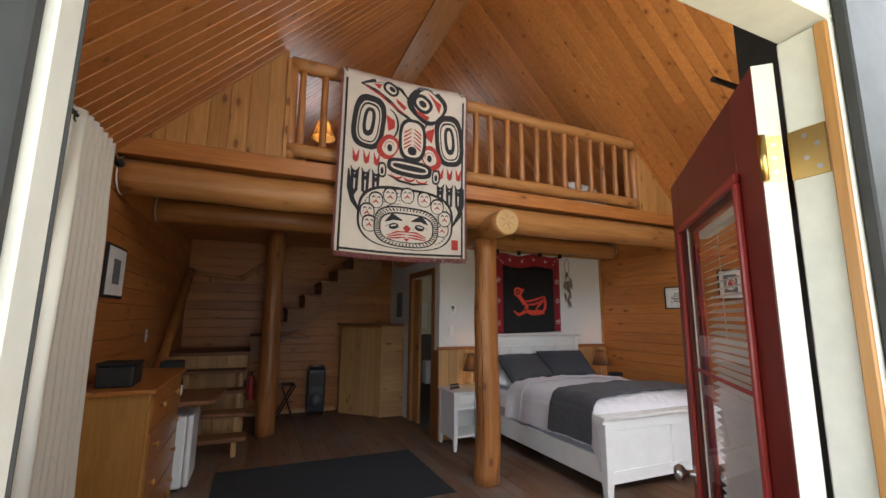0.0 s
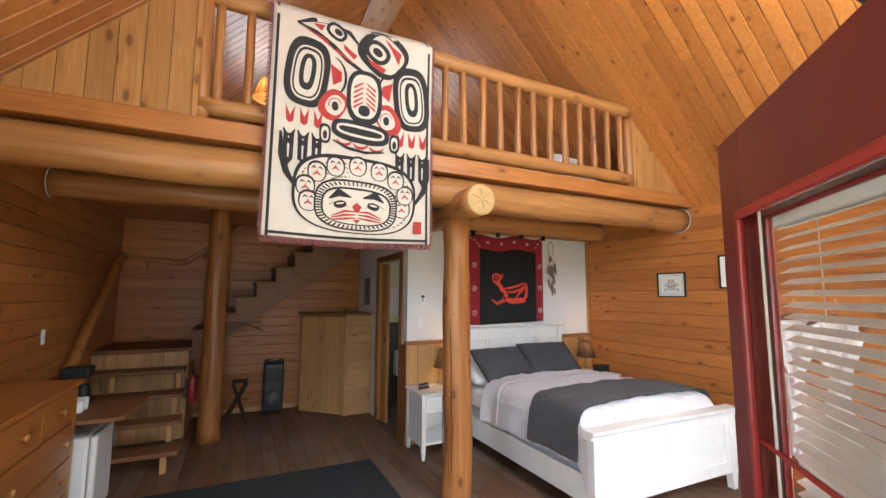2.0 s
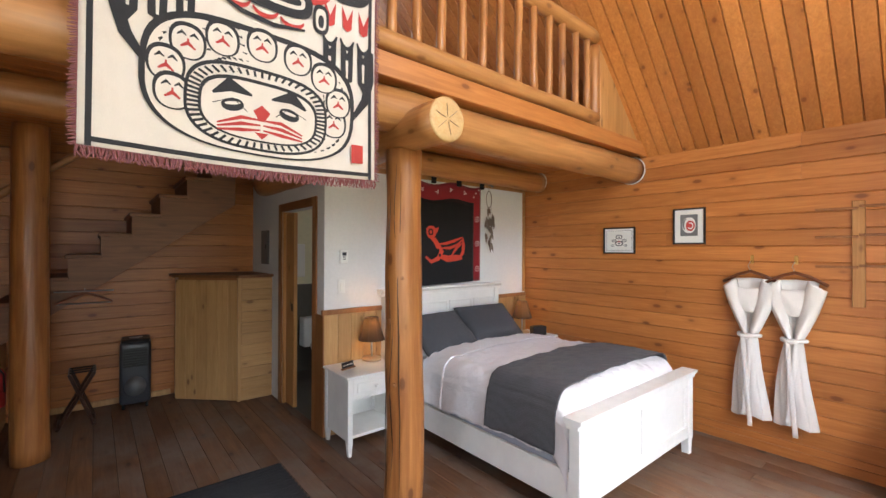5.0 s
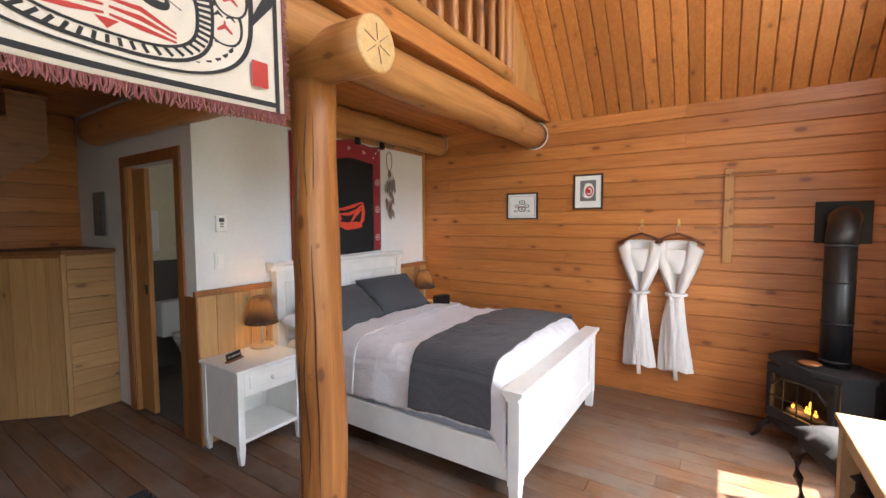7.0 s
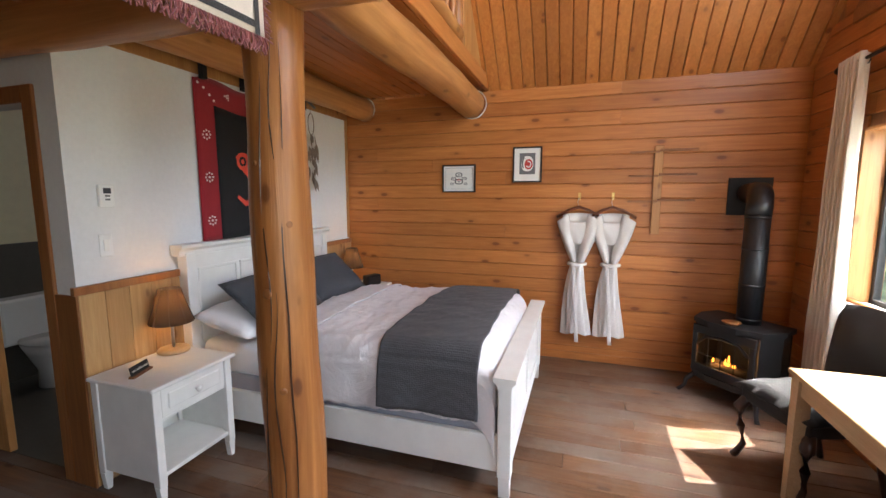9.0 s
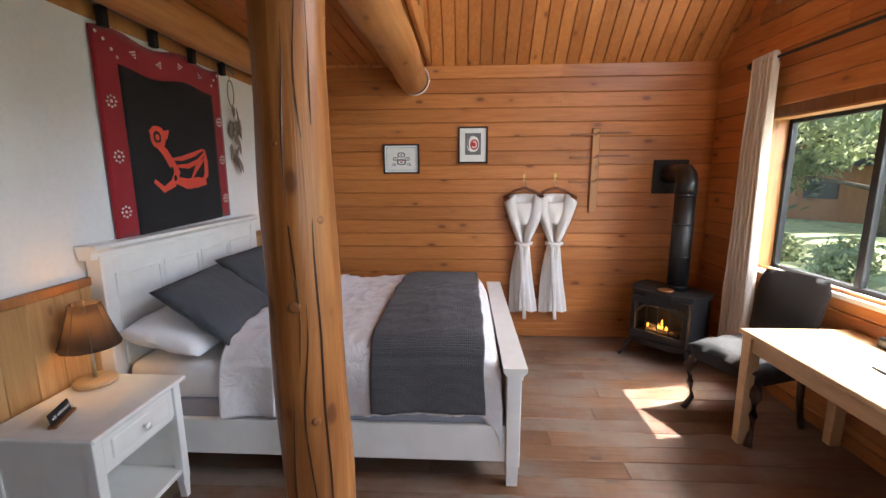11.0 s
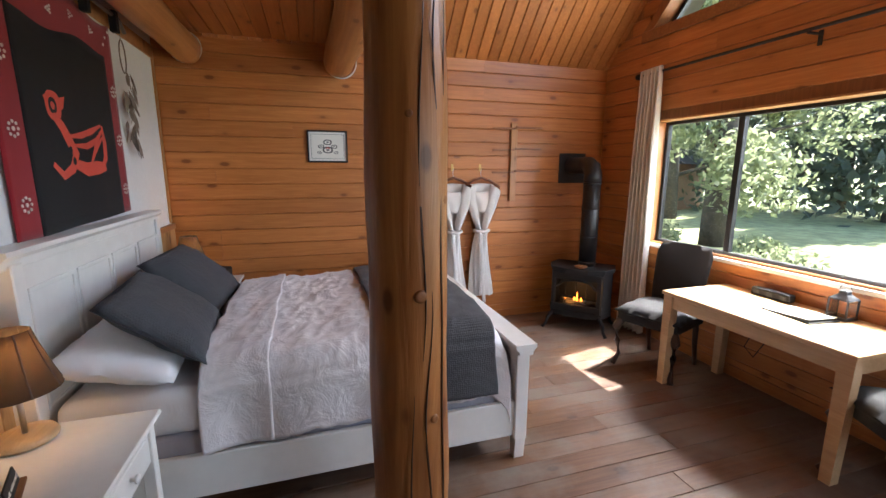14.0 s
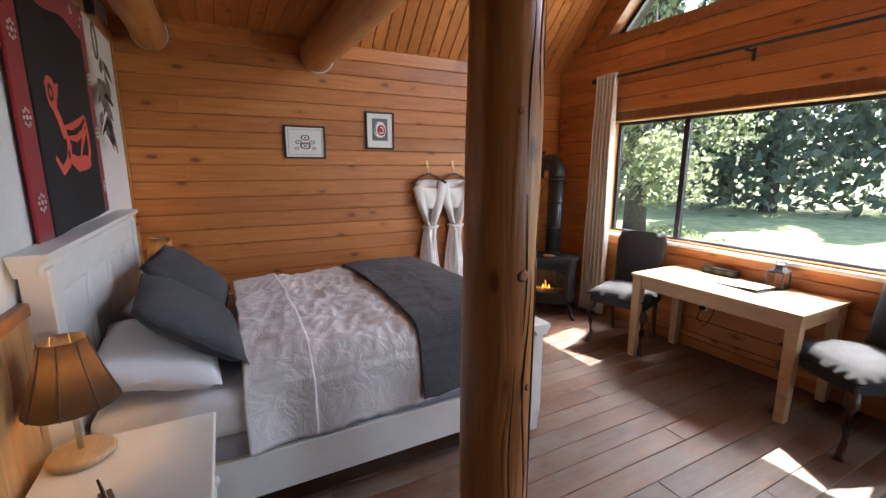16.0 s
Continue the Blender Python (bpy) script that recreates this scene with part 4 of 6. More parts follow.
# great round head with a ring of small discs
S.oval("k", 0.52, 0.80, 0.375, 0.165, 2.9, 2, 48)
S.oval("w", 0.52, 0.805, 0.358, 0.155, 2.9, 2, 48)
for a in (-22, 8, 38, 64, 90, 116, 142, 172, 202):
    u = 0.52 + 0.305 * math.cos(radians(a))
    v = 0.80 - 0.118 * math.sin(radians(a)) - (0.008 if 30 < a < 150 else 0)
    S.oval("k", u, v, 0.056, 0.044, 2.3)
    S.oval("w", u, v + 0.003, 0.047, 0.037, 2.3)
    S.stroke("k", [(u - 0.032, v - 0.010), (u - 0.018, v - 0.019), (u - 0.005, v - 0.012)], 0.002, 0.006)
    S.stroke("k", [(u + 0.032, v - 0.010), (u + 0.018, v - 0.019), (u + 0.005, v - 0.012)], 0.002, 0.006)
    S.stroke("r", [(u - 0.022, v + 0.016), (u, v + 0.004), (u + 0.022, v + 0.016)], 0.003, 0.008)
    S.stroke("r", [(u, v - 0.006), (u, v + 0.002), (u, v + 0.008)], 0.003)
S.oval("k", 0.52, 0.845, 0.252, 0.108, 2.9, 2, 48)
S.oval("w", 0.52, 0.846, 0.242, 0.100, 2.9, 2, 48)
for i in range(56):
    a = 2 * math.pi * i / 56
    c, s = math.cos(a), math.sin(a)
    q = (abs(c) ** 2.9 + abs(s) ** 2.9) ** (-1 / 2.9)
    S.stroke("k", [(0.52 + c * q * k, 0.846 + s * q * k * 0.41) for k in (0.208, 0.225, 0.242)], 0.0045)
S.oval("k", 0.52, 0.85, 0.210, 0.080, 2.9, 2, 48)
S.oval("w", 0.52, 0.852, 0.200, 0.073, 2.9, 2, 48)
for sg in (-1, 1):
    S.stroke("k", [(0.52 + sg * 0.165, 0.825), (0.52 + sg * 0.11, 0.795), (0.52 + sg * 0.035, 0.812)], 0.004, 0.026)
    S.oval("k", 0.52 + sg * 0.10, 0.845, 0.038, 0.016, 2.2, 12 * sg)
    S.oval("w", 0.52 + sg * 0.10, 0.841, 0.026, 0.004, 2.2, 12 * sg)
    S.stroke("k", [(0.52 + sg * 0.05, 0.856), (0.52 + sg * 0.10, 0.828), (0.52 + sg * 0.165, 0.850)], 0.0015)
    for k in range(3):
        S.stroke("r", [(0.52 + sg * 0.005, 0.872 + 0.013 * k), (0.52 + sg * 0.07, 0.872 + 0.016 * k), (0.52 + sg * 0.15, 0.896 + 0.008 * k)], 0.003, 0.007)
S.fill("r", [(0.49, 0.85), (0.52, 0.832), (0.55, 0.85), (0.53, 0.875), (0.51, 0.875)])
S.fill("r", [(0.495, 0.905), (0.545, 0.905), (0.52, 0.922)])
S.fill("r", [(0.88, 0.90), (0.935, 0.90), (0.935, 0.955), (0.88, 0.955)])
for key, mt, nm in (("k", M_TAPBLACK, "black_pattern"), ("w", M_TAPWHITE, "cream_pattern"), ("r", M_TAPRED, "red_pattern")):
    tagged(part(nm, S.sets[key], mt, tapestry), kind="stuff")
bm = bmesh.new()
rng = random.Random(3)
for i in range(230):
    u = i / 229
    p = Vector(tap(u, 1.0))
    tube([p, p + Vector((0.006 * rng.uniform(-1, 1), 0.006 * rng.uniform(-1, 1), -0.022)), p + Vector((0.012 * rng.uniform(-1, 1), 0.01 * rng.uniform(-1, 1), -0.048 + 0.01 * rng.random()))], [0.003, 0.0035, 0.002], 4, bm)
for i in range(260):
    for u, sg in ((0.0, -1), (1.0, 1)):
        p = Vector(tap(u, 0.03 + 0.97 * i / 259))
        tube([p, p + Vector((sg * (0.018 + 0.012 * rng.random()), 0.006 * rng.uniform(-1, 1), -0.010 * rng.random()))], [0.003, 0.002], 4, bm)
tagged(part("fringe", bm, M_FRINGE, tapestry, "twisted red and cream fringe"), kind="stuff")

# ---- button blanket on the white wall ----
HX0, HX1, HZ0, HZ1 = 3.09, 4.235, 1.285, 2.39


def hang(u, v, lift=0.0):
    return (HX0 + (HX1 - HX0) * u, 4.782 - 0.004 * math.sin(u * 11) * v - lift, HZ1 + 0.02 * math.sin(u * 12.5) * (1 - v) - (HZ1 - HZ0) * v + 0.03 * u)


blanket = thing("button_blanket", "black felt wall blanket with red border and animal", "wall hanging")
part("cloth", grid(lambda u, v: hang(1 - u, v, 0), 40, 24, 0.004), M_FELTRED, blanket, smooth=True)
S = Sheet(hang, 1.0)
part("field", grid(lambda u, v: hang(0.9 - 0.76 * u, 0.16 + 0.84 * v, 0.0025), 30, 18, 0.002), M_FELT, blanket, "black felt field", True)
S.stroke("o", [(0.30, 0.44), (0.33, 0.50), (0.40, 0.56), (0.44, 0.62), (0.48, 0.68), (0.44, 0.74), (0.36, 0.77), (0.29, 0.72)], 0.012, 0.028)
S.oval("o", 0.355, 0.475, 0.058, 0.062, 2.4)
S.oval("k", 0.35, 0.475, 0.030, 0.034, 2.2)
S.oval("o", 0.35, 0.475, 0.015, 0.017, 2)
S.fill("o", [(0.39, 0.44), (0.45, 0.43), (0.43, 0.48), (0.39, 0.50)])
S.stroke("o", [(0.44, 0.60), (0.54, 0.60), (0.64, 0.58), (0.74, 0.54)], 0.006, 0.016)
S.stroke("o", [(0.47, 0.64), (0.58, 0.65), (0.68, 0.62), (0.75, 0.56)], 0.006, 0.016)
S.stroke("o", [(0.46, 0.72), (0.56, 0.755), (0.66, 0.75), (0.74, 0.745)], 0.02, 0.034)
S.stroke("o", [(0.75, 0.54), (0.76, 0.62), (0.75, 0.70), (0.70, 0.75)], 0.008, 0.022)
S.stroke("o", [(0.60, 0.73), (0.66, 0.66), (0.74, 0.60)], 0.006, 0.016)
for i, (u, v) in enumerate(((0.44, 0.66), (0.46, 0.71), (0.66, 0.70), (0.71, 0.67))):
    S.oval("spot" + str(i), u, v, 0.014, 0.018, 2)
for key in sorted(S.sets):
    part("animal_shape" if key == "o" else "black_spot", S.sets[key], M_FELTORANGE if key == "o" else M_FELT, blanket)


def button(u, v, r=0.009):
    p = hang(u, v, 0.006)
    part("button", lathe([(0.001, -0.002), (r, -0.002), (r, 0.001), (r * 0.5, 0.0015), (0.001, 0.0005)], 8, None, pose(*p, 90)), M_BUTTON, blanket)


for v in (0.34, 0.60, 0.87):
    for u in (0.07, 0.95):
        button(u, v)
        for i in range(8):
            button(u + 0.026 * math.cos(i * math.pi / 4), v + 0.026 * math.sin(i * math.pi / 4), 0.007)
for u in (0.24, 0.42, 0.60, 0.78):
    for i, (a, b) in enumerate(((0, 0), (-0.5, 1), (0.5, 1), (-1, 2), (0, 2), (1, 2))):
        button(u + (b - 1) * 0.014 * (1 if u < 0.5 else -1), 0.075 + a * 0.014, 0.006)
for u, v in ((0.03, 0.03), (0.07, 0.06), (0.11, 0.10), (0.14, 0.13), (0.97, 0.03), (0.93, 0.06), (0.90, 0.10)):
    button(u, v)
rod = thing("blanket_rod", "grey conduit rod with black cloth tabs", "rod")
part("rod", tube([(2.75, 4.745, 2.50), (3.6, 4.74, 2.49), (4.30, 4.745, 2.48), (4.42, 4.76, 2.44)], 0.013, 10), M_GREYMETAL, rod, smooth=True)
for x in (3.14, 3.50, 3.86, 4.22):
    part("tab", box(x - 0.022, 4.722, 2.385, x + 0.022, 4.762, 2.508, 0.004), M_FELT, rod)
feathers = thing("feather_hanging", "dreamcatcher with grey-brown feathers beside the blanket", "dreamcatcher")
part("hoop", tube([(4.36 + 0.045 * math.cos(i * 0.2618), 4.765, 2.28 + 0.10 * math.sin(i * 0.2618)) for i in range(25)], 0.004, 6), M_FEATHER, feathers)
part("cord", tube([(4.36, 4.765, 2.38), (4.35, 4.765, 2.45)], 0.002, 5), M_FEATHER, feathers)
rng = random.Random(8)
for i in range(34):
    x, z = 4.36 + rng.uniform(-0.05, 0.06), rng.uniform(1.72, 2.2)
    l, w, a = rng.uniform(0.08, 0.15), rng.uniform(0.010, 0.018), rng.uniform(-0.4, 0.4)
    bm = prism([(0, 0), (w, -l * 0.3), (w * 0.8, -l * 0.7), (0, -l), (-w * 0.8, -l * 0.7), (-w, -l * 0.3)], -0.001, 0.001, "y")
    bmesh.ops.transform(bm, matrix=Matrix.Translation((x, rng.uniform(4.735, 4.775), z)) @ Euler((rng.uniform(-0.3, 0.3), a, rng.uniform(-0.8, 0.8))).to_matrix().to_4x4(), verts=bm.verts)
    part("feather", bm, M_FEATHER, feathers)


# ---- framed prints, hooks, robes, rack on the east wall ----
def print_frame(y0, y1, z0, z1, red, label):
    f = thing("framed_print", label, "picture", "framed prints")
    X = XR - 0.001
    for a, b, c, d in ((y0, y1, z0, z0 + 0.014), (y0, y1, z1 - 0.014, z1), (y0, y0 + 0.014, z0 + 0.014, z1 - 0.014), (y1 - 0.014, y1, z0 + 0.014, z1 - 0.014)):
        part("frame_bar", box(X - 0.022, a, c, X, b, d, 0.002), M_BLACK, f)
    part("mat_board", box(X - 0.010, y0 + 0.014, z0 + 0.014, X - 0.004, y1 - 0.014, z1 - 0.014), M_PAPER, f, "cream paper mount")
    yc, zc = (y0 + y1) / 2, (z0 + z1) / 2
    w, h = (y1 - y0) * 0.27, (z1 - z0) * 0.27
    sh = Sheet(lambda u, v, lift=0: (X - 0.0102 - lift * 0.4, yc - w + 2 * w * u, zc + h - 2 * h * v), 1.0)
    if red:
        sh.fill("k", [(0, -0.1), (1, -0.1), (1, 1.0), (0, 1.0)])
        sh.oval("w", 0.5, 0.45, 0.38, 0.40, 2.3)
        sh.oval("r", 0.42, 0.48, 0.26, 0.27, 2)
        sh.arc("w", 0.42, 0.48, 0.14, 0.15, 60, 330, 0.03)
        sh.arc("k", 0.62, 0.42, 0.2, 0.3, -60, 80, 0.02, 0.05)
    else:
        sh.stroke("k", [(-0.25, -0.2), (1.25, -0.2), (1.25, 1.2), (-0.25, 1.2), (-0.25, -0.2)], 0.012)
        for u, v, r in ((0.5, 0.25, 0.2), (0.2, 0.5, 0.14), (0.8, 0.5, 0.14), (0.5, 0.7, 0.24), (0.12, 0.85, 0.1), (0.88, 0.85, 0.1)):
            sh.oval("k", u, v, r, r * 0.8, 2.6)
            sh.oval("w", u, v, r * 0.66, r * 0.5, 2.6)
            sh.oval("k", u, v, r * 0.3, r * 0.22, 2.4)
        sh.stroke("r", [(0.4, 0.62), (0.5, 0.56), (0.6, 0.62)], 0.02, 0.03)
    for key, mt, nm in (("k", M_INK, "ink_pattern"), ("w", M_PAPER, "paper_pattern"), ("r", M_INKRED, "red_pattern")):
        if key in sh.sets:
            part(nm, sh.sets[key], mt, f)
    return f


print_frame(3.325, 3.675, 1.64, 1.92, False, "small black framed print of a grey design")
print_frame(2.67, 2.95, 1.735, 2.075, True, "small black framed print with a red disc")
bm_frame = thing("framed_print", "black framed print on the shaded west wall", "picture", "framed prints")
part("frame", box(XL + 0.001, 3.26, 1.62, XL + 0.022, 3.70, 2.0, 0.003), M_BLACK, bm_frame)
part("mat_board", box(XL + 0.0225, 3.28, 1.64, XL + 0.0245, 3.68, 1.98), M_PAPER, bm_frame)
part("print", box(XL + 0.025, 3.40, 1.72, XL + 0.0265, 3.56, 1.90), M_INK, bm_frame)


def robe(y, label):
    hk = thing("coat_hook", "small brass wall hook", "hook", "wall hooks")
    part("plate", box(XR - 0.006, y - 0.012, 1.565, XR - 0.001, y + 0.012, 1.635, 0.002), M_BRASS, hk)
    part("prong", tube([(XR - 0.005, y, 1.59), (XR - 0.04, y, 1.575), (XR - 0.05, y, 1.60)], 0.004, 8), M_BRASS, hk)
    hg = thing("coat_hanger", "dark varnished wooden hanger", "hanger", "hangers")
    part("hook", tube([(XR - 0.045, y, 1.585), (XR - 0.06, y + 0.015, 1.55), (XR - 0.05, y, 1.50)], 0.0025, 6), M_STEEL, hg)
    part("shoulder", tube([(XR - 0.05, y - 0.20, 1.405), (XR - 0.05, y - 0.09, 1.47), (XR - 0.05, y, 1.50), (XR - 0.05, y + 0.09, 1.47), (XR - 0.05, y + 0.20, 1.405)], 0.013, 8), M_HANGER, hg, smooth=True)
    r = thing("bathrobe", label, "bathrobe", "hanging robes")

    def width(v):
        return 0.05 + 0.075 * v ** 0.7

    def skirt(u, v):
        a = u * 2 * math.pi
        fold = 1 + 0.16 * math.sin(a * 6 + v * 2) * v ** 0.5
        return (XR - 0.065 + (0.035 + 0.012 * v) * math.sin(a) * fold, y + width(v) * math.cos(a) * fold + 0.012 * math.sin(v * 4), 0.985 - 0.70 * v + 0.012 * math.sin(a * 3) * v)
    part("skirt", grid(skirt, 60, 30), M_ROBE, r, "", True)

    def back(u, v):
        w = 0.15 * (1 - v) + 0.035 * v
        return (XR - 0.036 - 0.01 * math.sin(u * 9), y + (u - 0.5) * 2 * w, 1.445 - 0.48 * v - 0.02 * abs(u - 0.5) * (1 - v))
    part("back", grid(back, 14, 14, 0.006), M_ROBE, r, "", True)

    def drape(u, v):
        q = 2 * u - 1
        sag = 0.035 * (1 - q * q)
        return (XR - 0.082 - 0.018 * math.sin(math.pi * v) - 0.004 * math.sin(u * 11 + v * 3), y + q * (0.165 - 0.085 * v), 1.372 - 0.20 * v - sag * (1 - v) * 0.3 + 0.02 * q * q * (1 - v) - 0.02 * v * math.cos(q * 2))
    part("drape", grid(drape, 20, 12, 0.006), M_ROBE, r, "cloth folded across the chest", True)
    for sg in (-1, 1):
        def wing(u, v, sg=sg):
            out = 0.195 * (1 - v) ** 0.9 + 0.052 - 0.052 * (1 - v) + 0.012 * math.sin(v * 3.1)
            inn = 0.085 * (1 - v) ** 1.1 + 0.004
            z = 1.44 - 0.075 * u * (1 - v) ** 2 - 0.46 * v
            return (XR - 0.05 - 0.062 * math.sin(math.pi * (0.08 + 0.84 * u)) ** 0.7 - 0.012 * math.sin(u * 7 + v * 5) * 0.4, y + sg * (inn + (out - inn) * u), z)
        part("lapel", grid(wing, 12, 24, 0.008), M_ROBE, r, "broad folded shawl collar", True)
    part("belt", tube([(XR - 0.075 + 0.062 * math.sin(i * 0.449), y + 0.075 * math.cos(i * 0.449), 0.965 + 0.006 * math.sin(i)) for i in range(15)], 0.017, 8), M_ROBE, r, "tied cloth belt", True)
    for dy, l in ((-0.012, 0.74), (0.022, 0.66)):
        part("belt_end", grid(lambda u, v, dy=dy, l=l: (XR - 0.145 + 0.006 * math.sin(v * 9), y + dy + 0.034 * (u - 0.5) + 0.012 * math.sin(v * 5 + dy * 90), 0.96 - l * v), 3, 18, 0.005), M_ROBE, r, "", True)


robe(2.315, "white cotton bathrobe tied at the waist on a hanger")
robe(2.02, "white cotton bathrobe tied at the waist on a hanger")
rack = thing("peg_rack", "wooden wall rack with thin horizontal pegs", "rack")
part("upright", box(XR - 0.03, 1.625, 1.26, XR - 0.001, 1.695, 2.045, 0.004), M_VERT, rack)
for z in (1.98, 1.77, 1.545):
    part("peg", box(XR - 0.045, 1.66, z, XR - 0.031, 1.90, z + 0.018, 0.003), M_TRIM, rack)
    part("peg", box(XR - 0.060, 1.36, z + 0.012, XR - 0.031, 1.655, z + 0.030, 0.003), M_TRIM, rack)

# ---- thermostat, switch, panel ----
th = thing("thermostat", "white wall thermostat with a small grey display", "thermostat")
part("body", box(2.443, YH - 0.025, 1.545, 2.523, YH - 0.001, 1.667, 0.006, None, 2), M_PLASTIC, th)
part("display", box(2.463, YH - 0.027, 1.618, 2.503, YH - 0.0252, 1.648), M_GREY, th)
for i in range(2):
    part("button", box(2.47, YH - 0.028, 1.60 - i * 0.02, 2.496, YH - 0.0252, 1.61 - i * 0.02, 0.001), M_GREYMETAL, th)
sw = thing("light_switch", "white wall switch plate", "switch")
part("plate", box(2.43, YH - 0.007, 1.27, 2.50, YH - 0.001, 1.395, 0.002), M_PLASTIC, sw)
part("rocker", box(2.45, YH - 0.012, 1.30, 2.48, YH - 0.0072, 1.365, 0.002), M_WHITE, sw)
pn = thing("breaker_panel", "grey metal breaker panel on the white wall", "panel")
part("box", box(XB - 0.018, 6.33, 1.50, XB - 0.001, 6.60, 1.90, 0.004), M_GREYMETAL, pn)
part("door", box(XB - 0.024, 6.36, 1.53, XB - 0.0185, 6.57, 1.87, 0.003), M_GREYMETAL, pn)
part("latch", box(XB - 0.03, 6.385, 1.68, XB - 0.0245, 6.40, 1.73), M_BLACK, pn)

# ---- bathroom door and inside ----
for nm, a, b, z0, z1 in (("trim_door_near", 4.945, 5.03, 0, 2.165), ("trim_door_far", 5.88, 5.965, 0, 2.165), ("trim_door_top", 5.03, 5.88, 2.08, 2.165)):
    structure(nm, box(XB - 0.02, a, z0, XB - 0.001, b, z1, 0.004), M_TRIM, "stained wooden door casing", "trim")
structure("door_jamb_far", box(XB - 0.001, 5.862, 0, XB + T + 0.01, 5.879, 2.079), M_VERT, "pine door jamb", "trim")
structure("door_jamb_near", box(XB - 0.001, 5.031, 0, XB + T + 0.01, 5.048, 2.079), M_VERT, "pine door jamb", "trim")
pk = thing("pocket_door", "pine pocket door slid mostly into the wall", "door")
part("leaf", box(XB + 0.03, 5.63, 0.012, XB + 0.07, 5.86, 2.06, 0.003), M_VERT, pk)
part("pull", box(XB + 0.026, 5.655, 1.02, XB + 0.0295, 5.69, 1.10), M_BLACK, pk)
wc = thing("toilet", "white ceramic toilet beyond the bathroom door", "toilet", at=(3.1, 6.55, 0))
part("bowl", lathe([(0.11, 0.0), (0.10, 0.15), (0.16, 0.30), (0.19, 0.38), (0.001, 0.39)], 24, None, Matrix.Diagonal((1, 1.25, 1, 1))), M_CERAMIC, wc, smooth=True)
part("seat", lathe([(0.001, 0.39), (0.19, 0.392), (0.195, 0.41), (0.001, 0.42)], 24, None, Matrix.Diagonal((1, 1.25, 1, 1))), M_CERAMIC, wc, smooth=True)
part("tank", box(-0.22, 0.2, 0.36, 0.22, 0.38, 0.75, 0.02, None, 2), M_CERAMIC, wc)
roll = thing("toilet_roll", "white paper roll on a black holder", "toilet roll")
part("roll", lathe([(0.018, -0.05), (0.052, -0.05), (0.052, 0.05), (0.018, 0.05)], 20, None, pose(2.62, 6.85, 0.86, 0, 90)), M_PAPER, roll, smooth=True)
part("holder", tube([(2.55, 6.92, 0.86), (2.55, 6.85, 0.86), (2.69, 6.85, 0.86)], 0.007, 8), M_BLACK, roll)
tw = solo("towel", box(2.50, 6.89, 1.30, 2.95, 6.93, 1.75, 0.015, None, 2), M_ROBE, "folded white towel on the bathroom wall", "towel")
bw = thing("window_2", "small stained wood bathroom window", "window", kind="structure")
for a, b, c, d in ((5.26, 5.32, 1.2, 2.15), (5.88, 5.94, 1.2, 2.15)):
    part("frame_bar", box(XR - 0.07, a, c, XR - 0.045, b, d, 0.003), M_TRIM, bw)
for c in (1.2, 1.66, 2.09):
    part("frame_bar", box(XR - 0.07, 5.32, c, XR - 0.045, 5.88, c + 0.05, 0.003), M_TRIM, bw)


# ---- picture window and gable window ----
win = thing("window_1", "wide picture window with black frame and pine sill", "window", kind="structure")
GY = 0.44
for a, b, c, d in ((WX0, WX1, WZ0, WZ0 + 0.03), (WX0, WX1, WZ1 - 0.03, WZ1), (WX0, WX0 + 0.035, WZ0 + 0.03, WZ1 - 0.03), (WX1 - 0.035, WX1, WZ0 + 0.03, WZ1 - 0.03), (3.535, 3.585, WZ0 + 0.03, WZ1 - 0.03)):
    part("frame_bar", box(a, GY - 0.02, c, b, GY + 0.025, d, 0.003), M_BLACK, win)
for a, b in ((WX0 + 0.035, 3.535), (3.585, WX1 - 0.035)):
    g = part("pane", box(a, GY - 0.003, WZ0 + 0.03, b, GY + 0.003, WZ1 - 0.03), M_GLASS, win)
    g.visible_shadow = False
part("sill", box(WX0 - 0.02, GY + 0.026, WZ0 - 0.03, WX1 + 0.02, YW + 0.03, WZ0 + 0.002, 0.004), M_JAMB, win, "pale painted sill")
for a, b in ((WX0 - 0.015, WX0 + 0.001), (WX1 - 0.001, WX1 + 0.015)):
    part("lining", box(a, GY + 0.026, WZ0 + 0.003, b, YW + 0.012, WZ1, 0.002), M_VERT, win)
part("lining", box(WX0, GY + 0.026, WZ1 - 0.002, WX1, YW + 0.012, WZ1 + 0.014, 0.002), M_VERT, win)
gw = thing("window_3", "triangular gable window with pine trim", "window", kind="structure")
xa, xb, za = 2 * RIDGE - gable_left(GZ), gable_left(GZ), APEX - 0.42
for sg in (1, -1):
    def gx(x, sg=sg):
        return RIDGE + sg * (x - RIDGE)
    part("trim_board", prism([(gx(xa + 0.12), GZ - 0.01), (gx(xa), GZ - 0.01), (gx(RIDGE), za), (gx(RIDGE), za + 0.12)], YW - 0.14, YW + 0.022, "y"), M_TRIM, gw)
    part("frame_bar", prism([(gx(xa), GZ), (gx(xa - 0.06), GZ), (gx(RIDGE), za - 0.06), (gx(RIDGE), za)], GY - 0.02, GY + 0.02, "y"), M_BLACK, gw)
part("trim_board", box(xb - 0.14, YW - 0.14, GZ - 0.105, xa + 0.14, YW + 0.024, GZ - 0.011, 0.003), M_TRIM_Y, gw)
part("frame_bar", box(xb, GY - 0.02, GZ, xa, GY + 0.02, GZ + 0.04), M_BLACK, gw)
sw3 = thing("window_4", "side window behind the cream curtain", "window", kind="structure")
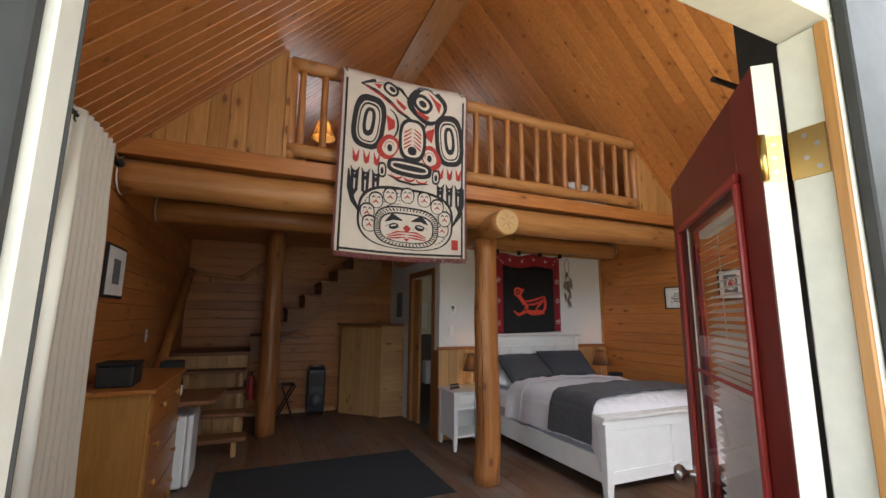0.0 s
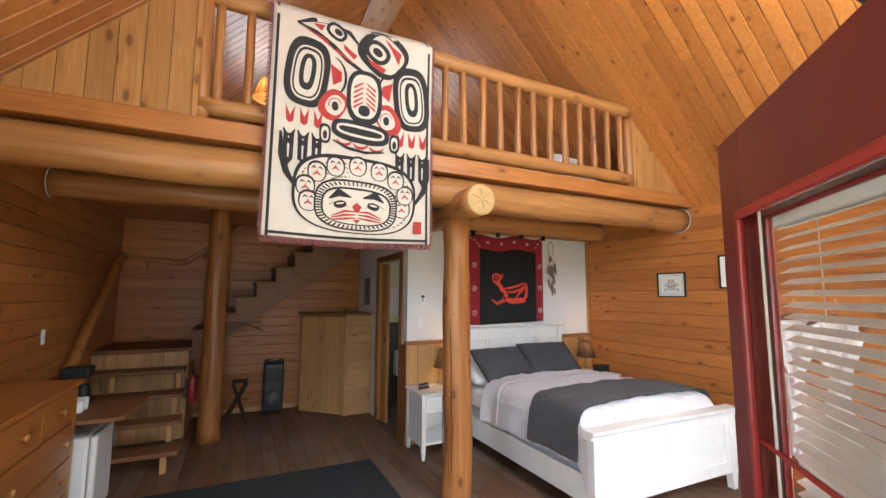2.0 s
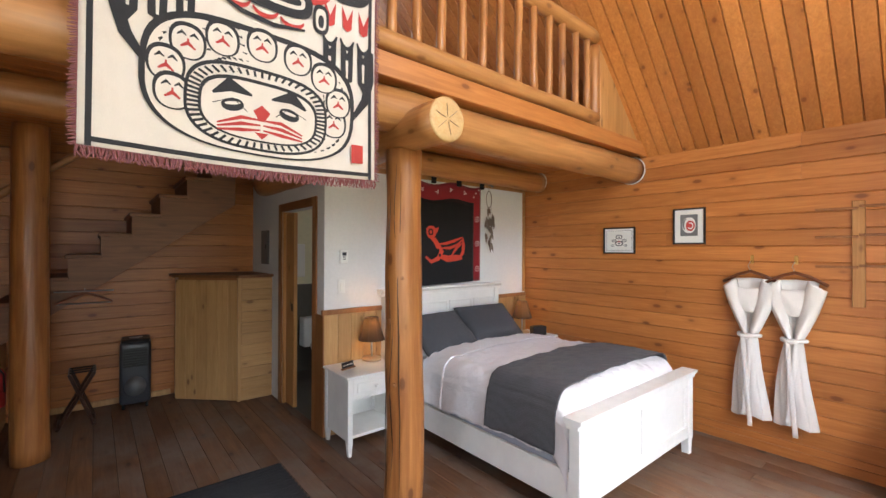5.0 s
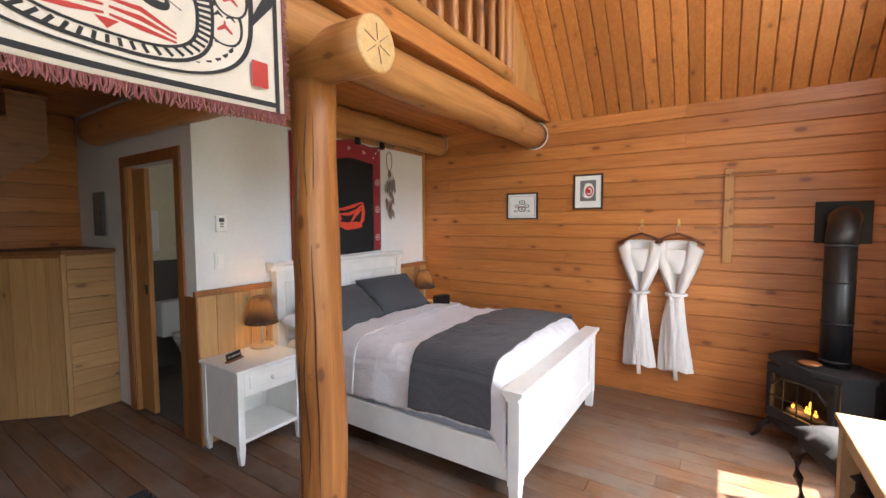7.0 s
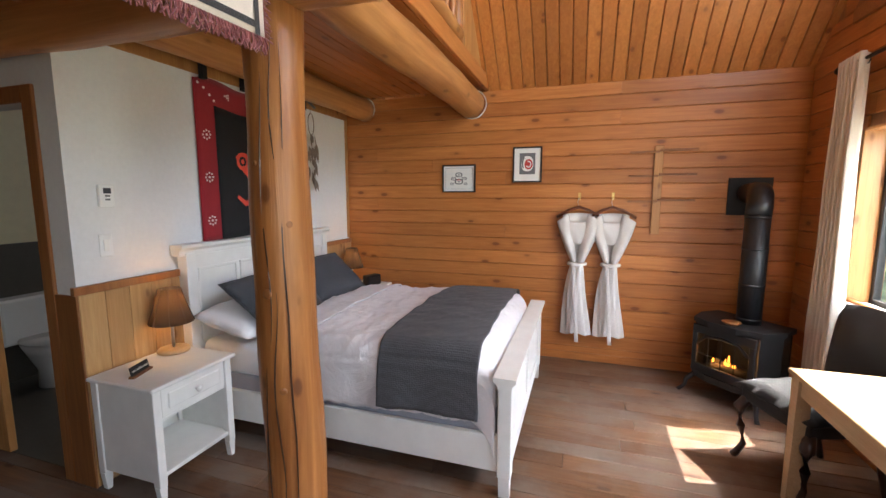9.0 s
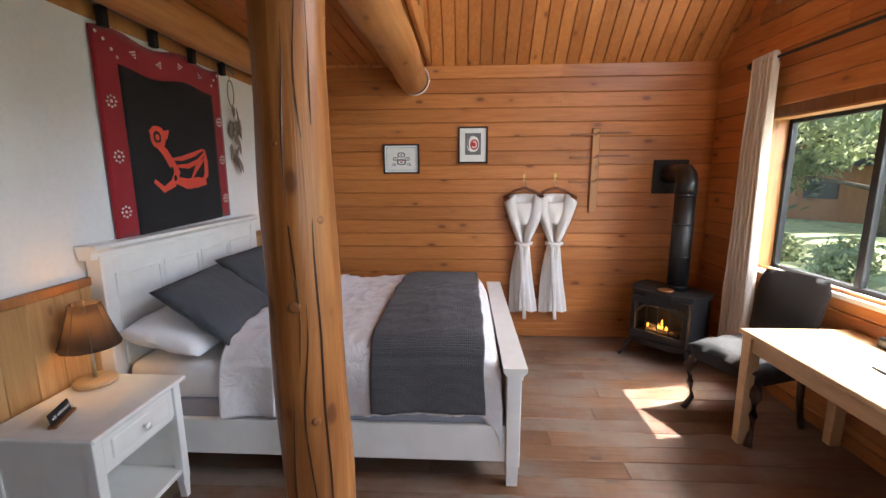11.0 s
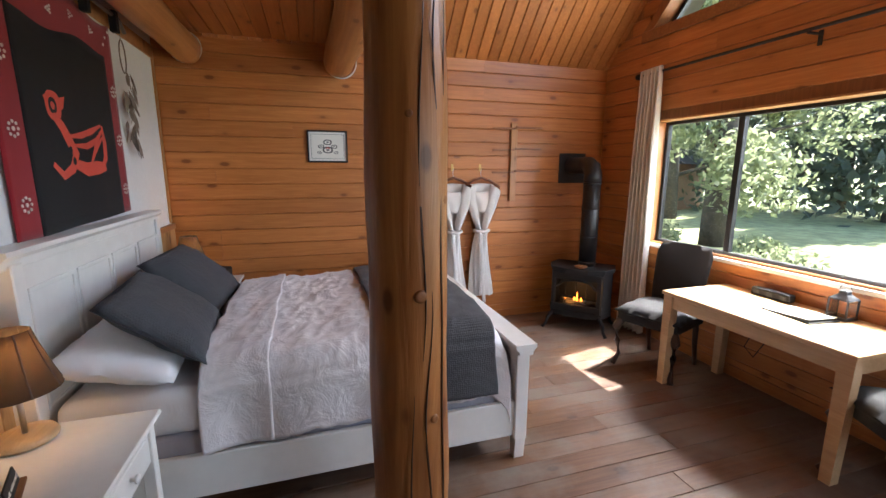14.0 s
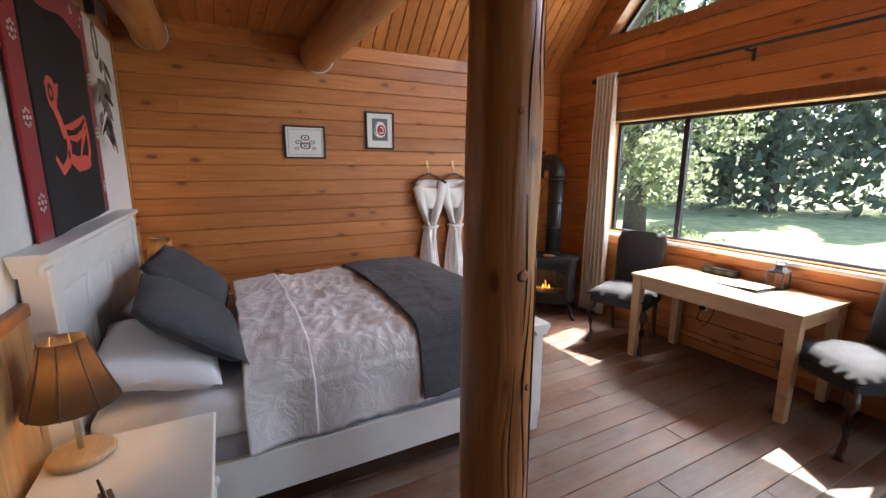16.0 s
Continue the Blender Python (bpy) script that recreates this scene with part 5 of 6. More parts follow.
for a, b, c, d in ((0.85, 1.95, 0.95, 0.99), (0.85, 1.95, 2.11, 2.15), (0.85, 0.89, 0.99, 2.11), (1.91, 1.95, 0.99, 2.11)):
    part("frame_bar", box(XL - 0.13, a, c, XL - 0.06, b, d), M_BLACK, sw3)


def curtain(name, a, b, z1, z0, folds, label):
    a, b = Vector(a), Vector(b)
    d = b - a
    side = Vector((-d.y, d.x, 0)).normalized()

    def fn(u, v):
        p = a + d * (0.5 + (u - 0.5) * (0.82 + 0.28 * v ** 1.5))
        off = 0.042 * math.sin(u * folds * 2 * math.pi + 0.5 * math.sin(v * 4)) * (0.8 + 0.4 * v) + 0.01 * noise.noise(Vector((u * 6, v * 5, 2)))
        p = p + side * off
        return (p.x, p.y, z1 + (z0 - z1) * v + 0.006 * math.sin(u * 40))
    c = thing(name, label, "curtain", "curtains")
    part("cloth", grid(fn, 90, 30, 0.003), M_CURTAIN, c, "", True)
    for i in range(int(folds)):
        p = a + d * (0.09 + 0.82 * (i + 0.5) / folds)
        part("ring", tube([(p.x, p.y + 0.03 * math.cos(k * 0.7854), z1 - 0.045 + 0.026 * math.sin(k * 0.7854)) for k in range(9)], 0.004, 6), M_BLACK, c, "black metal eyelet")
    return c


curtain("curtain", (4.45, 0.69, 0), (4.14, 0.69, 0), 2.47, 0.03, 6, "cream curtain drawn back beside the picture window")
curtain("curtain", (-0.70, 2.0, 0), (-0.70, 2.62, 0), 2.46, 0.03, 7, "cream curtain beside the entrance")
cr = thing("curtain_rod", "black iron curtain rod above the window", "curtain rod", "curtain rods")
part("rod", tube([(4.44, 0.69, 2.432), (1.7, 0.69, 2.432)], 0.011, 10), M_BLACK, cr)
part("finial", lathe([(0.001, -0.03), (0.022, -0.02), (0.026, 0), (0.022, 0.02), (0.001, 0.03)], 14, None, pose(4.455, 0.69, 2.432, 0, 90)), M_BLACK, cr, smooth=True)
for x in (4.38, 3.02):
    part("bracket", box(x - 0.008, YW + 0.001, 2.41, x + 0.008, 0.70, 2.422), M_BLACK, cr)
    part("bracket_plate", box(x - 0.012, YW + 0.001, 2.35, x + 0.012, YW + 0.008, 2.44), M_BLACK, cr)
cr2 = thing("curtain_rod", "black iron curtain rod on the west wall", "curtain rod", "curtain rods")
part("rod", tube([(-0.70, 0.5, 2.42), (-0.70, 2.75, 2.42)], 0.011, 10), M_BLACK, cr2)
part("finial", lathe([(0.001, -0.03), (0.024, -0.015), (0.026, 0.01), (0.001, 0.03)], 14, None, pose(-0.70, 2.77, 2.42, 90)), M_BLACK, cr2, smooth=True)
part("bracket", box(XL + 0.001, 2.66, 2.40, -0.70, 2.675, 2.412), M_BLACK, cr2)

# ---- entrance door ----
jamb = thing("door_frame", "pale painted entrance door frame with weather strip", "door frame", kind="structure")
part("jamb", box(-0.085, 0.152, 0, -0.038, 0.20, 2.105, 0.003), M_JAMB, jamb)
part("weather_strip", box(-0.050, 0.201, 0, -0.037, 0.207, 2.10, 0.002), M_EXT, jamb, "dark rubber weather strip")
part("jamb", box(1.14, 0.105, 0, 1.168, 0.20, 2.105, 0.004), M_JAMB, jamb)
part("stop_strip", box(1.128, 0.105, 0, 1.139, 0.128, 2.10, 0.003), M_VERT, jamb, "bare wood door stop")
for z in (0.27, 1.06, 1.845):
    leaf_plate = part("hinge_leaf", box(1.1365, 0.132, z - 0.052, 1.1393, 0.198, z + 0.052, 0.001), M_BRASS, jamb, "brass hinge leaf")
    for dy, dz in ((0.148, -0.035), (0.168, -0.012), (0.148, 0.012), (0.168, 0.035)):
        part("screw", lathe([(0.001, 0.001), (0.005, 0.001), (0.005, 0)], 10, None, pose(1.1365, dy, z + dz, 0, -90)), M_STEEL, leaf_plate)
part("head_jamb", box(-0.085, 0.105, 2.106, 1.168, 0.20, 2.155, 0.004), M_JAMB, jamb)
part("threshold", box(-0.037, 0.0, -0.03, 1.127, 0.20, 0.0, 0.004), M_STEEL, jamb)
part("outer_casing", box(-0.25, 0.13, 0, -0.045, 0.151, 2.2, 0.004), M_EXT, jamb)
part("outer_casing", box(1.15, 0.08, 0, 1.32, 0.103, 2.2, 0.004), M_EXT, jamb)
door = thing("door_1", "open dark red glazed entrance door with white blinds", "door", kind="structure", at=(1.135, 0.205, 0.012), turn=48)
DW, DH, DT = 0.93, 2.05, 0.045
gx0, gx1, gz0, gz1 = 0.14, DW - 0.14, 0.30, DH - 0.22
for nm, a, b, c, d in (("stile", 0, gx0, 0, DH), ("stile", gx1, DW, 0, DH), ("rail", gx0, gx1, 0, gz0), ("rail", gx0, gx1, gz1, DH)):
    part(nm, box(a, 0, c, b, DT, d, 0.002), M_RED, door)
part("edge_strip", box(-0.002, 0.002, 0, -0.0005, DT - 0.002, DH), M_JAMB, door, "unpainted pale door edge")
for y0, y1 in ((DT, DT + 0.014), (-0.014, 0)):
    for a, b, c, d in ((gx0 - 0.018, gx1 + 0.018, gz0 - 0.018, gz0 + 0.006), (gx0 - 0.018, gx1 + 0.018, gz1 - 0.006, gz1 + 0.018), (gx0 - 0.018, gx0 + 0.006, gz0 + 0.006, gz1 - 0.006), (gx1 - 0.006, gx1 + 0.018, gz0 + 0.006, gz1 - 0.006)):
        part("glazing_bead", box(a, y0, c, b, y1, d, 0.004), M_REDTRIM, door, "brighter red glazing bead")
part("pane", box(gx0 + 0.001, DT - 0.012, gz0 + 0.001, gx1 - 0.001, DT - 0.008, gz1 - 0.001), M_GLASS, door)
for x in (gx0 + 0.05, gx1 - 0.07):
    part("muntin", box(x - 0.003, DT - 0.008, gz0, x + 0.003, DT - 0.004, gz1), M_JAMB, door)
for z in (1.32,):
    part("muntin", box(gx0, DT - 0.008, z - 0.005, gx1, DT - 0.002, z + 0.005), M_REDTRIM, door)
n = 60
for i in range(n):
    z = gz0 + 0.02 + (gz1 - gz0 - 0.05) * i / (n - 1)
    bm = box(gx0 + 0.004, -0.0125, -0.0006, gx1 - 0.004, 0.0125, 0.0006)
    bmesh.ops.transform(bm, matrix=Matrix.Translation((0, -0.03, z)) @ Matrix.Rotation(radians(-28), 4, "X"), verts=bm.verts)
    part("blind_slat", bm, M_JAMB, door)
part("blind_head", box(gx0, -0.05, gz1 - 0.03, gx1, -0.015, gz1, 0.003), M_JAMB, door)
for x in (gx0 + 0.12, gx1 - 0.12):
    part("blind_cord", tube([(x, -0.044, gz0), (x, -0.044, gz1)], 0.0015, 5), M_JAMB, door)
part("knob", lathe([(0.03, 0), (0.03, 0.006), (0.011, 0.012), (0.011, 0.035), (0.027, 0.045), (0.03, 0.062), (0.02, 0.075), (0.001, 0.077)], 20, None, pose(DW - 0.075, DT, 0.93, -90)), M_STEEL, door, smooth=True)
for z in (0.25, 1.05, 1.833):
    h = part("hinge", tube([(-0.012, DT - 0.002, z - 0.05), (-0.012, DT - 0.002, z + 0.05)], 0.008, 10), M_BRASS, door, "brass butt hinge", True)
    part("hinge_leaf", box(-0.004, 0.004, z - 0.05, -0.002, DT - 0.004, z + 0.05), M_BRASS, h)
    for k in (-0.03, 0.0, 0.03):
        part("screw", lathe([(0.001, 0.001), (0.004, 0.001), (0.004, 0)], 8, None, pose(-0.0045, 0.02, z + k, 0, -90)), M_STEEL, h)

# ---- gas stove ----
stove = thing("gas_stove", "black cast iron gas stove with a small fire", "stove", at=(4.56, 1.10, 0), turn=42)
SW, SD, SH = 0.29, 0.20, 0.62
for sx in (-1, 1):
    for sy in (-1, 1):
        part("leg", tube([(sx * 0.22, sy * 0.14, 0.17), (sx * 0.27, sy * 0.18, 0.10), (sx * 0.28, sy * 0.19, 0.04), (sx * 0.31, sy * 0.22, 0.0)], [0.022, 0.018, 0.014, 0.017], 8), M_BLACK, stove, smooth=True)
outline = [(-0.27, -0.19), (-0.30, -0.02), (-0.24, 0.15), (-0.10, 0.20), (0.10, 0.20), (0.24, 0.15), (0.30, -0.02), (0.27, -0.19)]


def ring_shell(z0, z1, k, cut=False):
    return prism([(x * k, y * k) for x, y in outline], z0, z1, "z")


part("base_plate", ring_shell(0.15, 0.20, 1.02), M_BLACK, stove)
part("top_plate", ring_shell(0.60, 0.635, 1.06), M_BLACK, stove)
part("top_lip", ring_shell(0.585, 0.60, 1.01), M_BLACK, stove)
part("back", box(-0.27, -0.19, 0.20, 0.27, -0.16, 0.585), M_BLACK, stove)
for sx in (-1, 1):
    part("side_panel", prism([(sx * 0.27, -0.17), (sx * 0.30, -0.02), (sx * 0.24, 0.15), (sx * 0.22, 0.13), (sx * 0.27, -0.02), (sx * 0.25, -0.17)], 0.20, 0.585, "z"), M_BLACK, stove)
front = part("front", box(-0.235, 0.165, 0.20, 0.235, 0.19, 0.27, 0.004), M_BLACK, stove)
part("front_top", box(-0.235, 0.165, 0.52, 0.235, 0.19, 0.585, 0.004), M_BLACK, front)
for x in (-0.235, 0.195):
    part("front_side", box(x, 0.165, 0.27, x + 0.04, 0.19, 0.52, 0.004), M_BLACK, front)
part("front_arch", tube([(-0.19, 0.185, 0.44), (-0.12, 0.188, 0.505), (0, 0.19, 0.52), (0.12, 0.188, 0.505), (0.19, 0.185, 0.44)], 0.012, 8), M_BLACK, front, smooth=True)
for x in (-0.10, 0.0, 0.10):
    part("grille_bar", tube([(x, 0.19, 0.27), (x, 0.19, 0.52)], 0.0045, 6), M_BLACK, front)
part("grille_bar", tube([(-0.19, 0.19, 0.36), (0.19, 0.19, 0.36)], 0.004, 6), M_BLACK, front)
part("ember_bed", box(-0.2, -0.15, 0.20, 0.2, 0.12, 0.235, 0.01), M_BLACK, stove)
for x, y, a in ((-0.08, 0.05, 12), (0.05, 0.03, -15), (0.0, 0.09, 4)):
    bm = log((-0.14, 0, 0), (0.14, 0, 0), 0.026, 0.2, 10)
    bmesh.ops.transform(bm, matrix=pose(x, y, 0.262, 0, 0, a), verts=bm.verts)
    part("ceramic_log", bm, M_BARK, stove, "charred ceramic log", True)
for x, h, w in ((-0.03, 0.045, 0.012), (0.01, 0.09, 0.013), (0.035, 0.05, 0.010), (0.13, 0.035, 0.009)):
    part("flame", lathe([(w * 0.5, 0.275), (w, 0.29 + h * 0.15), (w * 0.55, 0.28 + h * 0.55), (0.002, 0.28 + h)], 10, None, pose(x, 0.07, 0)), M_FLAME, stove, "small orange flame", True)
fl = new("fire_light", bpy.data.lights.new("fire_light", "POINT"))
fl.data.energy, fl.data.color, fl.data.shadow_soft_size = 0.35, (1.0, 0.45, 0.12), 0.04
fl.location = (stove.matrix_basis @ Vector((0.05, 0.13, 0.36)))
flue = thing("flue_pipe", "glossy black stove pipe with elbow and wall plate", "stove pipe")
px, py = 4.56, 1.04
part("pipe", tube([(px, py, 0.63), (px, py, 1.45)], 0.082, 28), M_BLACKGLOSS, flue, smooth=True)
for z in (0.66, 0.92, 1.20, 1.44):
    part("joint", tube([(px, py, z), (px, py, z + 0.02)], 0.0845, 28), M_BLACKGLOSS, flue, smooth=True)
part("elbow", tube([(px, py, 1.46), (px + 0.005, py - 0.005, 1.53), (px + 0.05, py - 0.02, 1.60), (px + 0.12, py - 0.04, 1.625), (XR - 0.02, py - 0.08, 1.625)], 0.084, 24), M_BLACKGLOSS, flue, smooth=True)
part("wall_plate", box(XR - 0.016, 0.79, 1.44, XR - 0.001, 1.11, 1.755, 0.003), M_BLACK, flue)
stone = solo("bowl", lathe([(0.001, 0), (0.04, 0), (0.065, 0.02), (0.06, 0.024), (0.001, 0.022)], 20, None, pose(4.46, 1.18, 0.636)), M_TRIM, "small brown dish on the stove top", "dish", smooth=True)

# ---- table and chairs ----
table = thing("desk_table", "pale birch table under the window", "table")
TX0, TX1, TY0, TY1 = 2.215, 3.40, 0.60, 1.235
part("tabletop", box(TX0, TY0, 0.69, TX1, TY1, 0.715, 0.003), M_TABLE, table)
for y in (TY0 + 0.03, TY1 - 0.05):
    part("apron", box(TX0 + 0.07, y, 0.595, TX1 - 0.07, y + 0.02, 0.69, 0.002), M_TABLE, table)
for x in (TX0 + 0.03, TX1 - 0.05):
    part("apron", box(x, TY0 + 0.07, 0.595, x + 0.02, TY1 - 0.07, 0.69, 0.002), M_TABLE, table)
for x in (TX0 + 0.01, TX1 - 0.085):
    for y in (TY0 + 0.01, TY1 - 0.085):
        part("leg", prism([(x, 0.69), (x + 0.075, 0.69), (x + 0.064, 0), (x + 0.011, 0)], y + 0.006, y + 0.069, "y"), M_TABLE, table)


def chair(x, y, turn, label):
    c = thing("dining_chair", label, "chair", "chairs at the table", at=(x, y, 0), turn=turn)
    bm = pillow(0.52, 0.52, 0.13, 0.45)
    bmesh.ops.transform(bm, matrix=pose(0, 0, 0.462), verts=bm.verts)
    part("seat", bm, M_CHAIR, c, "padded charcoal seat", True)
    part("seat_frame", box(-0.235, -0.235, 0.375, 0.235, 0.235, 0.452, 0.015, None, 2), M_CHAIR, c)

    def back(u, v, s):
        a = 2 * u - 1
        w = 0.225 - 0.03 * (1 - v) - 0.03 * max(0, v - 0.85) / 0.15
        return (a * w, 0.23 + 0.10 * v ** 1.4 + s * 0.038 * (1 - a ** 4) * math.sin(math.pi * min(1, 0.08 + 0.9 * v)), 0.44 + 0.53 * v + 0.012 * (1 - a * a) * v)
    bm = grid(lambda u, v: back(u, v, -1), 14, 14)
    merge(bm, grid(lambda u, v: back(1 - u, v, 1), 14, 14))
    bmesh.ops.remove_doubles(bm, verts=bm.verts, dist=0.004)
    part("backrest", bm, M_CHAIR, c, "padded charcoal back with rolled top", True)
    for sx in (-1, 1):
        part("front_leg", tube([(sx * 0.20, -0.20, 0.40), (sx * 0.235, -0.235, 0.32), (sx * 0.225, -0.225, 0.20), (sx * 0.21, -0.21, 0.09), (sx * 0.225, -0.235, 0.03), (sx * 0.235, -0.25, 0.0)], [0.032, 0.034, 0.024, 0.017, 0.02, 0.024], 10), M_DARKWOOD, c, "dark curved wooden leg", True)
        part("back_leg", tube([(sx * 0.19, 0.21, 0.40), (sx * 0.19, 0.22, 0.2), (sx * 0.19, 0.27, 0.0)], [0.024, 0.021, 0.018], 8), M_DARKWOOD, c, "dark wooden leg", True)
    return c


chair(3.60, 1.02, 200, "charcoal upholstered chair with curved dark legs")
chair(2.02, 1.00, 153, "charcoal upholstered chair pushed to the table end")
folder = thing("writing_folder", "open dark folder with white pages on the table", "folder", at=(2.72, 0.86, 0.7155), turn=-6)
part("cover", box(-0.15, -0.11, 0, 0.15, 0.11, 0.008, 0.002), M_BLACK, folder)
bm = box(-0.14, -0.10, 0.012, 0.14, 0.10, 0.018)
bmesh.ops.transform(bm, matrix=Matrix.Rotation(radians(4), 4, "Y") , verts=bm.verts)
part("pages", bm, M_PAPER, folder)
lan = thing("lantern", "small black metal lantern on the table", "lantern", at=(2.60, 0.69, 0.7155))
part("base", box(-0.055, -0.055, 0, 0.055, 0.055, 0.02, 0.004), M_BLACK, lan)
for sx in (-1, 1):
    for sy in (-1, 1):
        part("corner_bar", box(sx * 0.048 - 0.004, sy * 0.048 - 0.004, 0.02, sx * 0.048 + 0.004, sy * 0.048 + 0.004, 0.12), M_BLACK, lan)
part("roof", lathe([(0.075, 0.12), (0.07, 0.128), (0.03, 0.155), (0.028, 0.17), (0.036, 0.172), (0.001, 0.185)], 4, None, Matrix.Rotation(radians(45), 4, "Z")), M_BLACK, lan)
part("handle", tube([(0.03 * math.cos(i * 0.5236), 0, 0.18 + 0.03 * math.sin(i * 0.5236)) for i in range(7)], 0.002, 6), M_BLACK, lan)
part("glass", box(-0.045, -0.045, 0.021, 0.045, 0.045, 0.119), M_GLASS, lan)
speaker = thing("power_strip", "black desk radio by the window sill", "radio", at=(3.02, 0.66, 0.7155))
part("body", box(-0.13, -0.03, 0, 0.13, 0.03, 0.055, 0.01, None, 2), M_BLACK, speaker)
for k in range(3):
    part("button", box(-0.09 + k * 0.09 - 0.02, 0.0305, 0.015, -0.09 + k * 0.09 + 0.02, 0.033, 0.04), M_GREY, speaker)
ou = thing("wall_outlet", "white double outlet with a black plug and cable", "outlet")
part("plate", box(3.12, YW + 0.001, 0.36, 3.19, YW + 0.007, 0.48, 0.002), M_PLASTIC, ou)
part("plug", box(3.135, YW + 0.0075, 0.37, 3.175, YW + 0.045, 0.415, 0.004), M_BLACK, ou)
part("cable", tube([(3.155, 0.62, 0.375), (3.16, 0.66, 0.30), (3.10, 0.64, 0.24), (3.05, 0.625, 0.36), (3.03, 0.625, 0.69)], 0.004, 6), M_BLACK, ou)

# ---- rug ----
rug = thing("rug", "flat charcoal woven rug on the floor", "rug")
bm = bmesh.new()
ny = 90
for i in range(ny):
    y0 = 3.30 + 1.26 * i / ny
    own = prism([(y0, 0.001), (y0 + 0.0138, 0.001), (y0 + 0.011, 0.009 + 0.002 * ((i * 7) % 3) / 2), (y0 + 0.003, 0.009 + 0.002 * ((i * 7) % 3) / 2)], -0.12 + 0.004 * ((i * 5) % 3), 1.84 - 0.004 * ((i * 3) % 4), "x")
    merge(bm, own)
part("weave", bm, M_RUG, rug, "ribbed charcoal weave")

# ---- closet under the stairs ----
closet = thing("corner_closet", "pine board closet with an angled door under the stairs", "closet", kind="structure")
CT = 1.36
A, B, C = Vector((1.42, 6.74)), Vector((1.945, 6.22)), Vector((2.298, 6.22))
part("core", prism([(1.44, 6.99), (1.44, 6.75), (1.955, 6.235), (2.298, 6.235), (2.298, 6.99)], 0, CT, "z"), M_TRIM, closet)
top = [(1.38, 6.99), (1.38, 6.72), (1.93, 6.18), (2.298, 6.18), (2.298, 6.99)]
part("top", prism(top, CT, CT + 0.03, "z"), M_TREAD, closet, "brown varnished closet top")
d = (B - A).normalized()
nrm = Vector((-d.y, d.x)) * -1
L = (B - A).length
for i in range(6):
    s0, s1 = L * i / 6 + 0.002, L * (i + 1) / 6 - 0.002
    p, q = A + d * s0, A + d * s1
    o = nrm * 0.012
    part("board", prism([(p.x, p.y), (q.x, q.y), (q.x + o.x, q.y + o.y), (p.x + o.x, p.y + o.y)], 0.012, CT - 0.03, "z"), M_PALE, closet)
part("hinge_edge", box(1.925, 6.20, 0.0, 1.96, 6.235, CT, 0.003), M_PALE, closet)
M_PALE_X = wood("pale_pine_x", (0.62, 0.38, 0.16), (0.48, 0.26, 0.095), "x", 0.48)
for i in range(11):
    z0 = i * 0.123
    part("board", box(1.962, 6.212, z0 + 0.001, 2.296, 6.234, min(z0 + 0.122, CT), 0.005), M_PALE_X, closet)

# ---- stairs ----
stair = thing("staircase", "open brown wooden stairs with a boarded landing", "stairs", kind="structure")
RISE = 0.206
for i in range(4):
    y0 = 4.98 + i * 0.275
    z = RISE * (i + 1)
    part("tread", box(-0.80, y0, z - 0.042, 0.12 - 0.02 * i, y0 + 0.26, z, 0.006), M_TREAD, stair)
    for x in (-0.62, -0.02):
        part("support", box(x, y0 + 0.05, 0 if i == 0 else z - RISE - 0.001, x + 0.05, y0 + 0.14, z - 0.043, 0.003), M_PALE, stair)
LZ = RISE * 5
part("landing", box(XL + 0.001, 6.05, LZ - 0.045, 0.10, YB - 0.001, LZ, 0.006), M_TREAD, stair)
for i in range(8):
    x = XL + 0.002 + i * 0.112
    part("landing_board", box(x + 0.001, 6.09, 0.0, x + 0.111, 6.105, LZ - 0.046, 0.003), M_PALE, stair)
part("landing_side", box(0.05, 6.106, 0, 0.065, YB - 0.001, LZ - 0.046), M_PALE_X, stair)
for i in range(8):
    x0 = 0.085 + i * 0.2245
    z = LZ + 0.197 * (i + 1)
    part("tread", box(x0 - 0.02, 6.12, z - 0.035, x0 + 0.235, YB - 0.001, z, 0.005), M_TREAD, stair)
    part("riser", box(x0, 6.16, z - 0.197, x0 + 0.018, YB - 0.001, z - 0.036), M_TREAD, stair)
out = [(0.085, LZ - 0.10), (0.085, LZ + 0.16)]
for i in range(8):
    x0, z = 0.085 + i * 0.2245, LZ + 0.197 * (i + 1) - 0.036
    if i:
        out.append((x0, z - 0.197))
    out.append((x0, z))
    out.append((x0 + 0.2245, z))
out = out[1:]
ex, ez = out[-1]
part("stringer", prism(out + [(ex, ez - 0.42), (0.085, LZ - 0.18)], 6.14, 6.18, "y"), M_TREAD, stair)
hr = thing("handrail", "peeled pole handrail fixed along the stair walls", "handrail", kind="structure")
part("pole", log((XL + 0.09, 4.95, 0.86), (XL + 0.09, 6.6, 2.12), 0.05, 0.15, 14), M_LOG_Z, hr, smooth=True)
part("pole", log((XL + 0.05, 6.93, 2.12), (-0.12, 6.93, 2.06), 0.035, 0.15, 12), M_LOG_X, hr, smooth=True)
part("pole", log((-0.14, 6.93, 2.05), (0.95, 6.93, 2.95), 0.035, 0.15, 12), M_LOG_X, hr, smooth=True)
for x, z in ((-0.55, 2.06), (0.1, 2.2)):
    part("bracket", tube([(x, 6.93, z), (x, 6.96, z - 0.06), (x, 6.995, z - 0.06)], 0.006, 6), M_BLACK, hr)

